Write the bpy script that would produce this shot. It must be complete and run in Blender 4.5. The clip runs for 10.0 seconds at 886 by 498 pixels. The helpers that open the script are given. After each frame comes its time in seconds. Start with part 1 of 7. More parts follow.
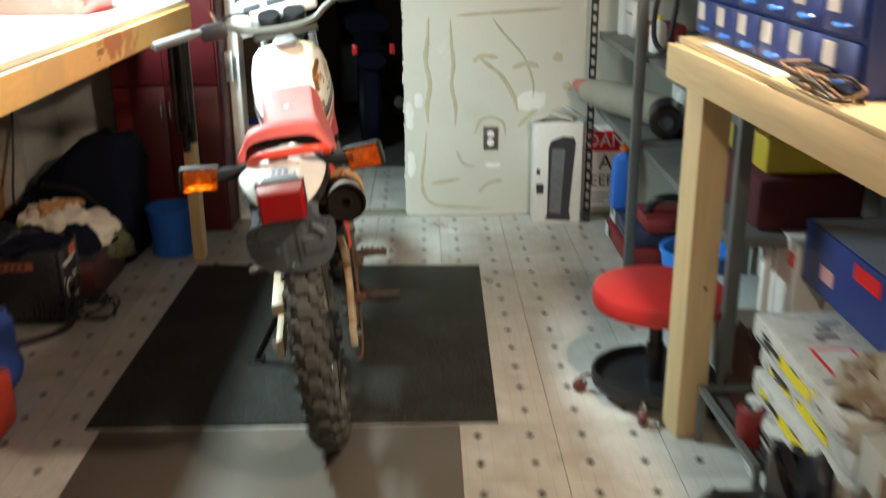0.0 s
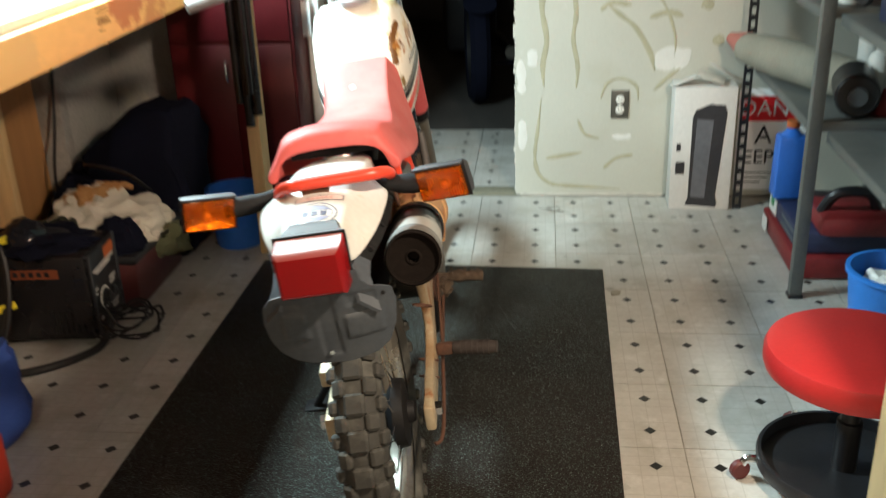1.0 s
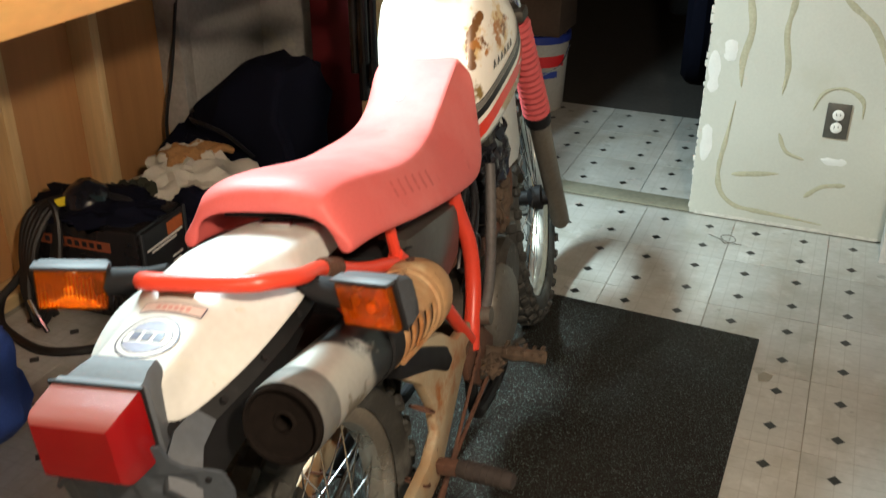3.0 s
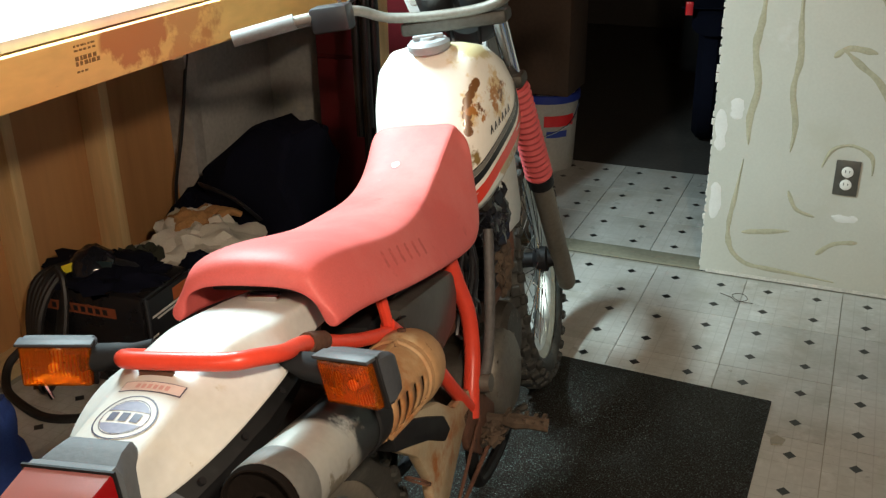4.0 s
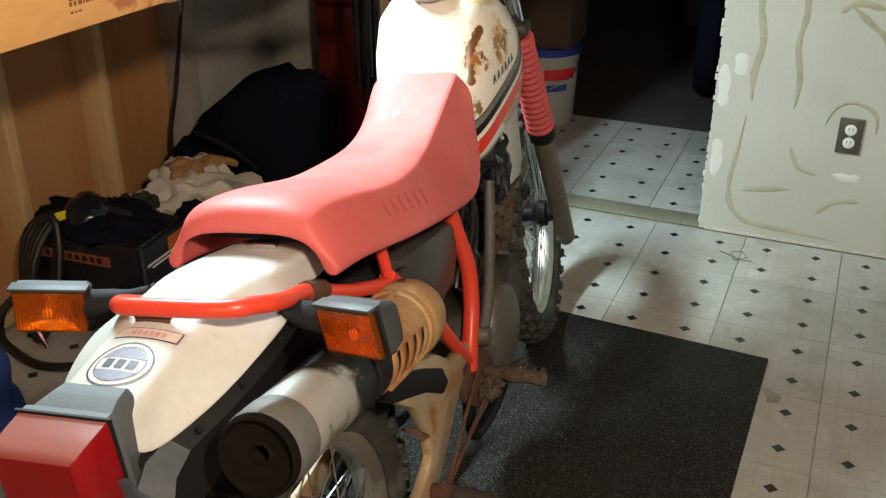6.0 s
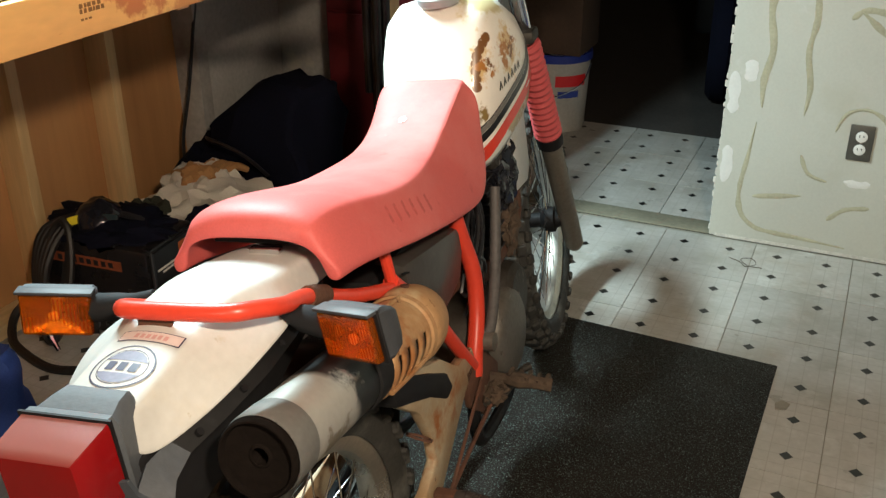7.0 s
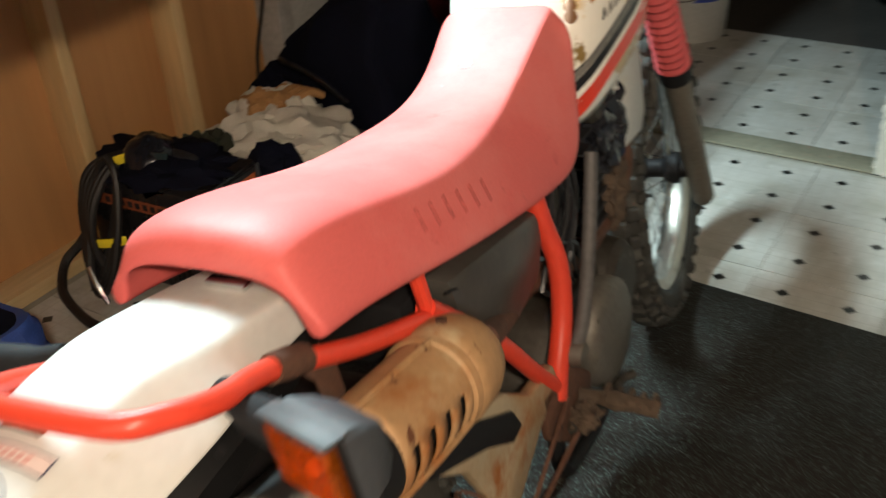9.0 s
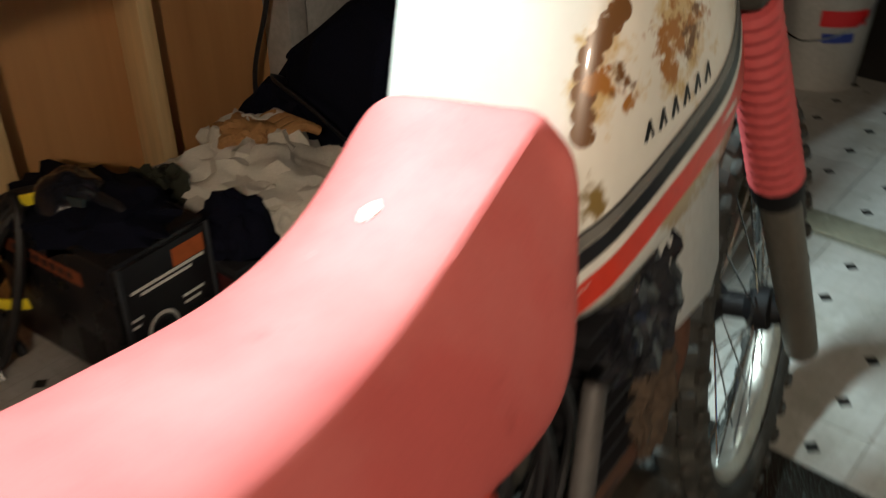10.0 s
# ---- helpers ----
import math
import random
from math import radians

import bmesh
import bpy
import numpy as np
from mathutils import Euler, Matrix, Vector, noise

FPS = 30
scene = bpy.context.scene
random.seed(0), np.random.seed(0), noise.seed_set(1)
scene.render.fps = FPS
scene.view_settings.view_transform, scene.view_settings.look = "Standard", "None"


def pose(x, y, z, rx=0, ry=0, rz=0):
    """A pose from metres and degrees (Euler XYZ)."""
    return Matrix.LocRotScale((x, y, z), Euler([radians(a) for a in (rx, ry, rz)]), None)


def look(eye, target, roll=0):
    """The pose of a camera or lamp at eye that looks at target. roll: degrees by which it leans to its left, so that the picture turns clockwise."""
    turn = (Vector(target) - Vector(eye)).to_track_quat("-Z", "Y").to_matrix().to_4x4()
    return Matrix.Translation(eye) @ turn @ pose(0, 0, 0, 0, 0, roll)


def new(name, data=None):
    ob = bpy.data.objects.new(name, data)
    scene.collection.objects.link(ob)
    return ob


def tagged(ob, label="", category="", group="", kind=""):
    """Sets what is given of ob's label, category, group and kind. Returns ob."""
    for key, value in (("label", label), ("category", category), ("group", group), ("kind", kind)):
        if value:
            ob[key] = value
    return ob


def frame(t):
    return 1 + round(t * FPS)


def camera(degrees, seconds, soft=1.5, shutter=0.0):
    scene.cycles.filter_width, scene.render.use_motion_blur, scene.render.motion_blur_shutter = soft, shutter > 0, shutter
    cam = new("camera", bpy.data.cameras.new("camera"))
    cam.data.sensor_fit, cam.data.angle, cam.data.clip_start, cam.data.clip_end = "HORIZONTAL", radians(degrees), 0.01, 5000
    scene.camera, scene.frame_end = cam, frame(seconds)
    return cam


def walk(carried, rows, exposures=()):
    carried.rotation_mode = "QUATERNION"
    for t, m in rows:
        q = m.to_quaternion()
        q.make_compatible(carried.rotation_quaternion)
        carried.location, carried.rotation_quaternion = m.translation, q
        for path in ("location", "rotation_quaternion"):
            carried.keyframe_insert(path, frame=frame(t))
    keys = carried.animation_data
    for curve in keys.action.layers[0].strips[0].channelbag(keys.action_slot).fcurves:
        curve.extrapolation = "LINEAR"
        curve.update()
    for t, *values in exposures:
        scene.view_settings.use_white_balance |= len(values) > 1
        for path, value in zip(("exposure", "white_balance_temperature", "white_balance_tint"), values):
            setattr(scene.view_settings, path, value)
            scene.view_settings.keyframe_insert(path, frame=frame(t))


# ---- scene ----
cam = camera(49.2, 10.0, soft=1.3, shutter=0.8)
PATH = [
    (0, (-0.059, 0.021, 1.434), (-0.024, 1.912, 0.785), -0.4),
    (0.2, (-0.048, 0.2, 1.421), (-0.047, 2.103, 0.804), -0.8),
    (0.5, (-0.041, 0.449, 1.427), (-0.19, 2.318, 0.731), -0.8),
    (0.8, (-0.041, 0.687, 1.415), (-0.246, 2.54, 0.691), -1.8),
    (1, (-0.041, 0.836, 1.409), (-0.245, 2.667, 0.629), -2.0),
    (1.2, (-0.016, 0.958, 1.423), (-0.217, 2.762, 0.583), -0.9),
    (1.5, (0.058, 1.142, 1.397), (-0.372, 2.888, 0.522), -0.4),
    (1.8, (0.141, 1.31, 1.396), (-0.512, 2.965, 0.484), 2.5),
    (2, (0.168, 1.385, 1.406), (-0.537, 3.023, 0.501), 1.3),
    (2.2, (0.162, 1.45, 1.406), (-0.597, 3.076, 0.524), -0.4),
    (2.5, (0.178, 1.497, 1.404), (-0.484, 3.15, 0.493), 0.3),
    (3, (0.23, 1.55, 1.423), (-0.452, 3.198, 0.517), 0.1),
    (3.2, (0.243, 1.559, 1.439), (-0.465, 3.218, 0.576), -0.6),
    (4.3, (0.263, 1.595, 1.437), (-0.479, 3.269, 0.634), -1.0),
    (4.5, (0.262, 1.598, 1.425), (-0.462, 3.252, 0.566), -0.4),
    (5, (0.253, 1.596, 1.413), (-0.489, 3.211, 0.495), -0.2),
    (5.5, (0.249, 1.597, 1.415), (-0.464, 3.228, 0.505), 0.2),
    (5.7, (0.245, 1.6, 1.421), (-0.467, 3.245, 0.533), 0.1),
    (6.8, (0.254, 1.601, 1.418), (-0.475, 3.24, 0.532), -0.6),
    (7, (0.264, 1.6, 1.424), (-0.481, 3.236, 0.548), -0.3),
    (7.5, (0.278, 1.607, 1.422), (-0.496, 3.236, 0.557), -0.9),
    (8, (0.235, 1.67, 1.406), (-0.582, 3.242, 0.479), -2.4),
    (8.5, (0.166, 1.807, 1.388), (-0.599, 3.367, 0.397), -3.2),
    (9, (0.15, 2.039, 1.349), (-0.789, 3.452, 0.29), -3.6),
    (9.5, (0.032, 2.336, 1.295), (-0.97, 3.683, 0.207), -3.7),
    (10, (-0.073, 2.673, 1.219), (-1.151, 3.965, 0.139), -0.7),
]
EXPOSURES = [(0.0, -0.08), (1.0, 0.12), (2.0, 0.22), (2.7, 0.0), (3.2, 0.0), (4.5, -0.66), (5.0, -0.46), (5.5, -0.33), (7.5, -0.26), (9.0, -0.23), (9.6, -0.36), (10.0, -0.65)]
walk(cam, [(t, look(eye, target, roll)) for t, eye, target, roll in PATH], EXPOSURES)

# ---- light ----
world = bpy.data.worlds.new("night")
scene.world = world
world.use_nodes = True
world.node_tree.nodes["Background"].inputs[0].default_value = (0.5, 0.6, 0.8, 1)
world.node_tree.nodes["Background"].inputs[1].default_value = 0.001


def area_lamp(name, eye, target, sx, sy, power, colour):
    data = bpy.data.lights.new(name, "AREA")
    data.shape, data.size, data.size_y, data.energy, data.color = "RECTANGLE", sx, sy, power, colour
    ob = new(name, data)
    ob.matrix_world = look(eye, target)
    return ob


# shop light hung over the workbench, cool white
area_lamp("bench_light", (-1.21, 3.25, 1.76), (-1.21, 3.251, 0), 0.10, 0.7, 100, (0.74, 0.96, 1.0))
# ceiling bulb over the aisle, warm
area_lamp("ceiling_light", (0.60, 1.65, 1.84), (-0.7, 3.2, 0.3), 0.1, 0.1, 37, (1.0, 0.80, 0.60))
# second bulb near the room's south end
area_lamp("south_ceiling_light", (-0.1, -0.3, 1.98), (-0.5, 3.0, 0.2), 0.1, 0.1, 21, (1.0, 0.80, 0.60))


# ---- materials ----
def material(name, colour, rough=0.5, metal=0.0, var=0.12, scale=6.0, fine=70.0, bump=0.15, spots=None, coat=0.0, stretch=(1, 1, 1), rvar=0.15, spec=0.5):
    """Colour with broad and fine variation, optional spots (colour, scale, threshold, softness), fine relief."""
    m = bpy.data.materials.new(name)
    m.use_nodes = True
    nt = m.node_tree
    n, link = nt.nodes, nt.links
    b = n["Principled BSDF"]
    co = n.new("ShaderNodeTexCoord")
    mp = n.new("ShaderNodeMapping")
    mp.inputs["Scale"].default_value = stretch
    link.new(co.outputs["Object"], mp.inputs[0])
    a = n.new("ShaderNodeTexNoise")
    a.inputs["Scale"].default_value, a.inputs["Detail"].default_value = scale, 5
    link.new(mp.outputs[0], a.inputs[0])
    f = n.new("ShaderNodeTexNoise")
    f.inputs["Scale"].default_value, f.inputs["Detail"].default_value = fine, 3
    link.new(mp.outputs[0], f.inputs[0])
    mixv = n.new("ShaderNodeMath")
    mixv.operation = "ADD"
    link.new(a.outputs[0], mixv.inputs[0])
    link.new(f.outputs[0], mixv.inputs[1])
    rng = n.new("ShaderNodeMapRange")
    rng.inputs[1].default_value, rng.inputs[2].default_value = 0.6, 1.4
    rng.inputs[3].default_value, rng.inputs[4].default_value = 1 - var, 1 + var
    link.new(mixv.outputs[0], rng.inputs[0])
    col = n.new("ShaderNodeMix")
    col.data_type, col.blend_type = "RGBA", "MULTIPLY"
    col.inputs[0].default_value = 1
    col.inputs[6].default_value = (*colour, 1)
    link.new(rng.outputs[0], col.inputs[7])
    out = col.outputs[2]
    for k, (c2, sc, th, so) in enumerate(spots or ()):
        s = n.new("ShaderNodeTexNoise")
        s.noise_dimensions = "4D"
        s.inputs["W"].default_value = 3.7 * k + 1
        s.inputs["Scale"].default_value, s.inputs["Detail"].default_value, s.inputs["Roughness"].default_value = sc, 6, 0.62
        link.new(mp.outputs[0], s.inputs[0])
        r2 = n.new("ShaderNodeMapRange")
        r2.inputs[1].default_value, r2.inputs[2].default_value = th, th + so
        link.new(s.outputs[0], r2.inputs[0])
        mx = n.new("ShaderNodeMix")
        mx.data_type = "RGBA"
        link.new(r2.outputs[0], mx.inputs[0])
        link.new(out, mx.inputs[6])
        mx.inputs[7].default_value = (*c2, 1)
        out = mx.outputs[2]
    link.new(out, b.inputs["Base Color"])
    rr = n.new("ShaderNodeMapRange")
    rr.inputs[1].default_value, rr.inputs[2].default_value = 0.3, 0.7
    rr.inputs[3].default_value, rr.inputs[4].default_value = max(0.03, rough - rvar / 2), min(1, rough + rvar / 2)
    link.new(a.outputs[0], rr.inputs[0])
    link.new(rr.outputs[0], b.inputs["Roughness"])
    b.inputs["Metallic"].default_value = metal
    b.inputs["Coat Weight"].default_value = coat
    b.inputs["Specular IOR Level"].default_value = spec
    if bump:
        bp = n.new("ShaderNodeBump")
        bp.inputs["Strength"].default_value, bp.inputs["Distance"].default_value = bump, 0.002
        link.new(mixv.outputs[0], bp.inputs["Height"])
        link.new(bp.outputs[0], b.inputs["Normal"])
    return m


def wood(name, colour, dark, along=1, scale=14.0, knots=True):
    """Sawn softwood: streaks along an axis, a few knots."""
    st = [1, 1, 1]
    st[along] = 0.07
    m = material(name, colour, 0.62, 0, 0.16, scale * 0.6, scale * 5, 0.2, [(dark, scale, 0.52, 0.2)], stretch=st)
    return m


def tile_material():
    """Vinyl tile: mottled stone print in small blocks with four small dark diamonds."""
    m = material("vinyl_tile", (0.50, 0.495, 0.46), 0.34, 0, 0.10, 9, 60, 0.06, [((0.37, 0.36, 0.31), 6.0, 0.48, 0.25), ((0.62, 0.62, 0.59), 14.0, 0.54, 0.2), ((0.34, 0.28, 0.20), 2.1, 0.56, 0.22), ((0.24, 0.20, 0.15), 22.0, 0.70, 0.06)])
    nt = m.node_tree
    n, link = nt.nodes, nt.links
    b = n["Principled BSDF"]
    src = b.inputs["Base Color"].links[0].from_socket
    co = n.new("ShaderNodeTexCoord")
    where = n.new("ShaderNodeObjectInfo")
    shift = n.new("ShaderNodeVectorMath")
    shift.operation = "ADD"
    link.new(co.outputs["Object"], shift.inputs[0])
    link.new(where.outputs["Location"], shift.inputs[1])
    link.new(shift.outputs[0], n["Mapping"].inputs[0])
    sep = n.new("ShaderNodeSeparateXYZ")
    link.new(co.outputs["Object"], sep.inputs[0])

    def math_node(op, a, bb=None):
        q = n.new("ShaderNodeMath")
        q.operation = op
        for i, v in enumerate((a, bb)):
            if v is None:
                continue
            if isinstance(v, (int, float)):
                q.inputs[i].default_value = v
            else:
                link.new(v, q.inputs[i])
        return q.outputs[0]

    ax = math_node("ABSOLUTE", math_node("SUBTRACT", math_node("ABSOLUTE", sep.outputs[0]), 0.0762))
    ay = math_node("ABSOLUTE", math_node("SUBTRACT", math_node("ABSOLUTE", sep.outputs[1]), 0.0762))
    d = math_node("ADD", ax, ay)
    mask = n.new("ShaderNodeMapRange")
    mask.inputs[1].default_value, mask.inputs[2].default_value, mask.inputs[3].default_value, mask.inputs[4].default_value = 0.0155, 0.0175, 1, 0
    link.new(d, mask.inputs[0])
    # faint printed block lines through the diamonds and half-way between them
    lines = math_node("MINIMUM", ax, ay)
    half = math_node("MINIMUM", math_node("ABSOLUTE", math_node("SUBTRACT", ax, 0.038)), math_node("ABSOLUTE", math_node("SUBTRACT", ay, 0.038)))
    ln = n.new("ShaderNodeMapRange")
    ln.inputs[1].default_value, ln.inputs[2].default_value, ln.inputs[3].default_value, ln.inputs[4].default_value = 0.0006, 0.002, 0.34, 0
    link.new(math_node("MINIMUM", lines, half), ln.inputs[0])
    rnd = n.new("ShaderNodeObjectInfo")
    tint = n.new("ShaderNodeMapRange")
    tint.inputs[3].default_value, tint.inputs[4].default_value = 0.9, 1.06
    link.new(rnd.outputs["Random"], tint.inputs[0])
    m0 = n.new("ShaderNodeMix")
    m0.data_type, m0.blend_type = "RGBA", "MULTIPLY"
    m0.inputs[0].default_value = 1
    link.new(src, m0.inputs[6])
    link.new(tint.outputs[0], m0.inputs[7])
    m1 = n.new("ShaderNodeMix")
    m1.data_type = "RGBA"
    link.new(ln.outputs[0], m1.inputs[0])
    link.new(m0.outputs[2], m1.inputs[6])
    m1.inputs[7].default_value = (0.30, 0.29, 0.25, 1)
    m2 = n.new("ShaderNodeMix")
    m2.data_type = "RGBA"
    link.new(mask.outputs[0], m2.inputs[0])
    link.new(m1.outputs[2], m2.inputs[6])
    m2.inputs[7].default_value = (0.012, 0.012, 0.011, 1)
    link.new(m2.outputs[2], b.inputs["Base Color"])
    return m


M_TILE = tile_material()
M_JOINT = material("joint_grime", (0.33, 0.32, 0.27), 0.8)
# near-black for the back room's lack of light; the frame sheet shares it
M_DARKFLOOR = material("shade_dark_floor", (0.05, 0.045, 0.04), 0.85, var=0.3)
M_DRYWALL = material("drywall", (0.56, 0.56, 0.49), 0.72, 0, 0.05, 4, 120, 0.12, [((0.50, 0.49, 0.40), 3.0, 0.56, 0.2), ((0.66, 0.66, 0.62), 2.3, 0.62, 0.06)])
M_MUD = material("joint_compound", (0.43, 0.41, 0.29), 0.85, 0, 0.2, 20, 120, 0.4)
M_MUD_W = material("white_compound", (0.72, 0.72, 0.68), 0.8, 0, 0.06, 20, 120, 0.3)
M_PAPER = material("torn_drywall_edge", (0.62, 0.60, 0.54), 0.9, 0, 0.25, 30, 150, 0.6)
M_PLY = wood("plywood", (0.52, 0.27, 0.105), (0.37, 0.175, 0.065), 2, 3.0)
M_STUD = wood("stud_pine", (0.70, 0.50, 0.25), (0.58, 0.38, 0.17), 2, 16)
M_LUMBER = wood("new_lumber", (0.66, 0.50, 0.27), (0.56, 0.39, 0.19), 1, 14)
M_LUMBER_Z = wood("new_lumber_upright", (0.66, 0.50, 0.27), (0.56, 0.39, 0.19), 2, 14)
M_FASCIA = material("bench_fascia", (0.78, 0.49, 0.16), 0.55, 0, 0.1, 5, 60, 0.12, [((0.66, 0.38, 0.11), 9, 0.55, 0.2), ((0.55, 0.28, 0.08), 30, 0.66, 0.06)], stretch=(1, 0.35, 1))
M_GREYWALL = material("stained_grey_wall", (0.46, 0.45, 0.42), 0.85, 0, 0.2, 5, 60, 0.2, [((0.17, 0.16, 0.145), 3.2, 0.55, 0.25), ((0.66, 0.62, 0.5), 4.0, 0.6, 0.1)])
M_WHITEWALL = material("white_wall", (0.72, 0.70, 0.63), 0.8, 0, 0.06)
# unseen ceiling, coloured dark so that it bounces less light into the room
M_CEIL = material("darkened_ceiling_board", (0.13, 0.12, 0.105), 0.9, 0, 0.08)
M_BENCHTOP = material("pale_bench_top", (0.78, 0.75, 0.68), 0.5, 0, 0.08, 5, 50, 0.1)


def mat_material():
    """Dark rubber mat with a grit of small glossy grains."""
    m = material("rubber_mat", (0.015, 0.0095, 0.0072), 0.46, 0, 0.3, 5, 260, 0.0, [((0.023, 0.0145, 0.011), 2.2, 0.5, 0.3)], rvar=0.14, spec=0.2)
    nt = m.node_tree
    n, link = nt.nodes, nt.links
    b = n["Principled BSDF"]
    src = b.inputs["Base Color"].links[0].from_socket
    co = n.new("ShaderNodeTexCoord")
    v = n.new("ShaderNodeTexNoise")
    v.inputs["Scale"].default_value, v.inputs["Detail"].default_value, v.inputs["Roughness"].default_value = 230, 3, 0.7
    link.new(co.outputs["Object"], v.inputs["Vector"])
    bp = n.new("ShaderNodeBump")
    bp.inputs["Strength"].default_value, bp.inputs["Distance"].default_value = 1.0, 0.006
    link.new(v.outputs[0], bp.inputs["Height"])
    link.new(bp.outputs[0], b.inputs["Normal"])
    # pale chips pressed into the surface, a few millimetres wide
    cell = n.new("ShaderNodeTexVoronoi")
    cell.inputs["Scale"].default_value = 300
    link.new(co.outputs["Object"], cell.inputs["Vector"])
    pick = n.new("ShaderNodeSeparateColor")
    link.new(cell.outputs["Color"], pick.inputs[0])
    rare = n.new("ShaderNodeMapRange")
    rare.inputs[1].default_value, rare.inputs[2].default_value = 0.84, 0.97
    link.new(pick.outputs[0], rare.inputs[0])
    near = n.new("ShaderNodeMapRange")
    near.inputs[1].default_value, near.inputs[2].default_value, near.inputs[3].default_value, near.inputs[4].default_value = 0.30, 0.45, 1, 0
    link.new(cell.outputs["Distance"], near.inputs[0])
    gr = n.new("ShaderNodeMath")
    gr.operation = "MULTIPLY"
    link.new(rare.outputs[0], gr.inputs[0])
    link.new(near.outputs[0], gr.inputs[1])
    dense_grain = n.new("ShaderNodeMapRange")
    dense_grain.inputs[1].default_value, dense_grain.inputs[2].default_value = 0.565, 0.665
    link.new(v.outputs[0], dense_grain.inputs[0])
    m0 = n.new("ShaderNodeMix")
    m0.data_type = "RGBA"
    link.new(dense_grain.outputs[0], m0.inputs[0])
    link.new(src, m0.inputs[6])
    m0.inputs[7].default_value = (0.130, 0.195, 0.175, 1)
    mx = n.new("ShaderNodeMix")
    mx.data_type = "RGBA"
    link.new(gr.outputs[0], mx.inputs[0])
    link.new(m0.outputs[2], mx.inputs[6])
    mx.inputs[7].default_value = (0.24, 0.31, 0.29, 1)
    link.new(mx.outputs[2], b.inputs["Base Color"])
    return m


M_MAT = mat_material()
M_MAT2 = material("vinyl_runner", (0.10, 0.086, 0.068), 0.42, 0, 0.12, 3, 90, 0.15)
M_RED_CAB = material("red_cabinet_paint", (0.095, 0.006, 0.009), 0.45, 0, 0.15, 5, 60, 0.05, [((0.06, 0.004, 0.006), 4, 0.55, 0.2)])
M_STEEL = material("grey_shelf_steel", (0.14, 0.15, 0.145), 0.45, 0.3, 0.12, 8, 80, 0.1)
M_BLACK = material("black_plastic", (0.014, 0.014, 0.016), 0.4, 0, 0.2, 10, 90, 0.1)
M_BLACKCLOTH = material("black_cloth", (0.005, 0.006, 0.014), 0.95, 0, 0.3, 14, 240, 0.5, spec=0.12)
M_RED = material("red_vinyl", (0.47, 0.022, 0.022), 0.42, 0, 0.08, 6, 120, 0.08, coat=0.1)
M_WHITE = material("white_plastic", (0.80, 0.79, 0.74), 0.4, 0, 0.06, 6, 80, 0.04)
M_BLUE = material("blue_plastic", (0.03, 0.16, 0.62), 0.38, 0, 0.1, 6, 80, 0.05)
M_NAVY = material("navy_blue_paint", (0.016, 0.040, 0.20), 0.4, 0, 0.12, 6, 80, 0.06)
M_CARD = material("printed_white_card", (0.66, 0.65, 0.62), 0.55, 0, 0.08, 7, 80, 0.06)
M_BROWNCARD = material("brown_cardboard", (0.20, 0.12, 0.07), 0.8, 0, 0.15, 7, 80, 0.1)
M_CHROME = material("chrome", (0.75, 0.76, 0.78), 0.14, 1.0, 0.08, 8, 60, 0.02, rvar=0.1)


# ---- helpers for building ----
def part(name, bm, mat, parent=None, label="", smooth=35.0):
    """One mesh object from a bmesh, under a thing or a part."""
    me = bpy.data.meshes.new(name)
    bm.normal_update()
    bm.to_mesh(me)
    bm.free()
    for mm in (mat if isinstance(mat, (list, tuple)) else [mat]):
        me.materials.append(mm)
    if smooth:
        me.shade_smooth()
        me.set_sharp_from_angle(angle=radians(smooth))
    ob = new(name, me)
    if parent is not None:
        ob.parent = parent
    if label:
        ob["label"] = label
    return ob


def thing(name, label, category, at=None, group="", kind=""):
    ob = new(name)
    if at is not None:
        ob.matrix_world = at
    return tagged(ob, label, category, group, kind)


def box(lo, hi, bevel=0.0, m=None, bm=None, segs=2, taper=None):
    """A bevelled box from corner to corner; taper = (sx, sy) scales the top."""
    own = bmesh.new()
    r = bmesh.ops.create_cube(own, size=1)
    for v in own.verts:
        t = (taper if (taper and v.co.z > 0) else (1, 1))
        c = [(lo[i] + hi[i]) / 2 + v.co[i] * (hi[i] - lo[i]) * (t[i] if i < 2 else 1) for i in range(3)]
        v.co = c
    if bevel:
        bmesh.ops.bevel(own, geom=own.edges[:], offset=bevel, segments=segs, affect="EDGES", profile=0.5)
    if m is not None:
        own.transform(m)
    return join(bm, own)


def join(bm, own):
    if bm is None:
        return own
    me = bpy.data.meshes.new("tmp")
    own.to_mesh(me)
    own.free()
    bm.from_mesh(me)
    bpy.data.meshes.remove(me)
    return bm


def smooth_path(points, n=6):
    """Catmull-Rom through the points."""
    p = [Vector(q) for q in points]
    if len(p) < 3 or n < 2:
        return p
    out = []
    for i in range(len(p) - 1):
        p0, p1, p2, p3 = p[max(i - 1, 0)], p[i], p[i + 1], p[min(i + 2, len(p) - 1)]
        for k in range(n):
            t = k / n
            out.append(0.5 * ((2 * p1) + (p2 - p0) * t + (2 * p0 - 5 * p1 + 4 * p2 - p3) * t * t + (3 * p1 - p0 - 3 * p2 + p3) * t ** 3))
    out.append(p[-1])
    return out


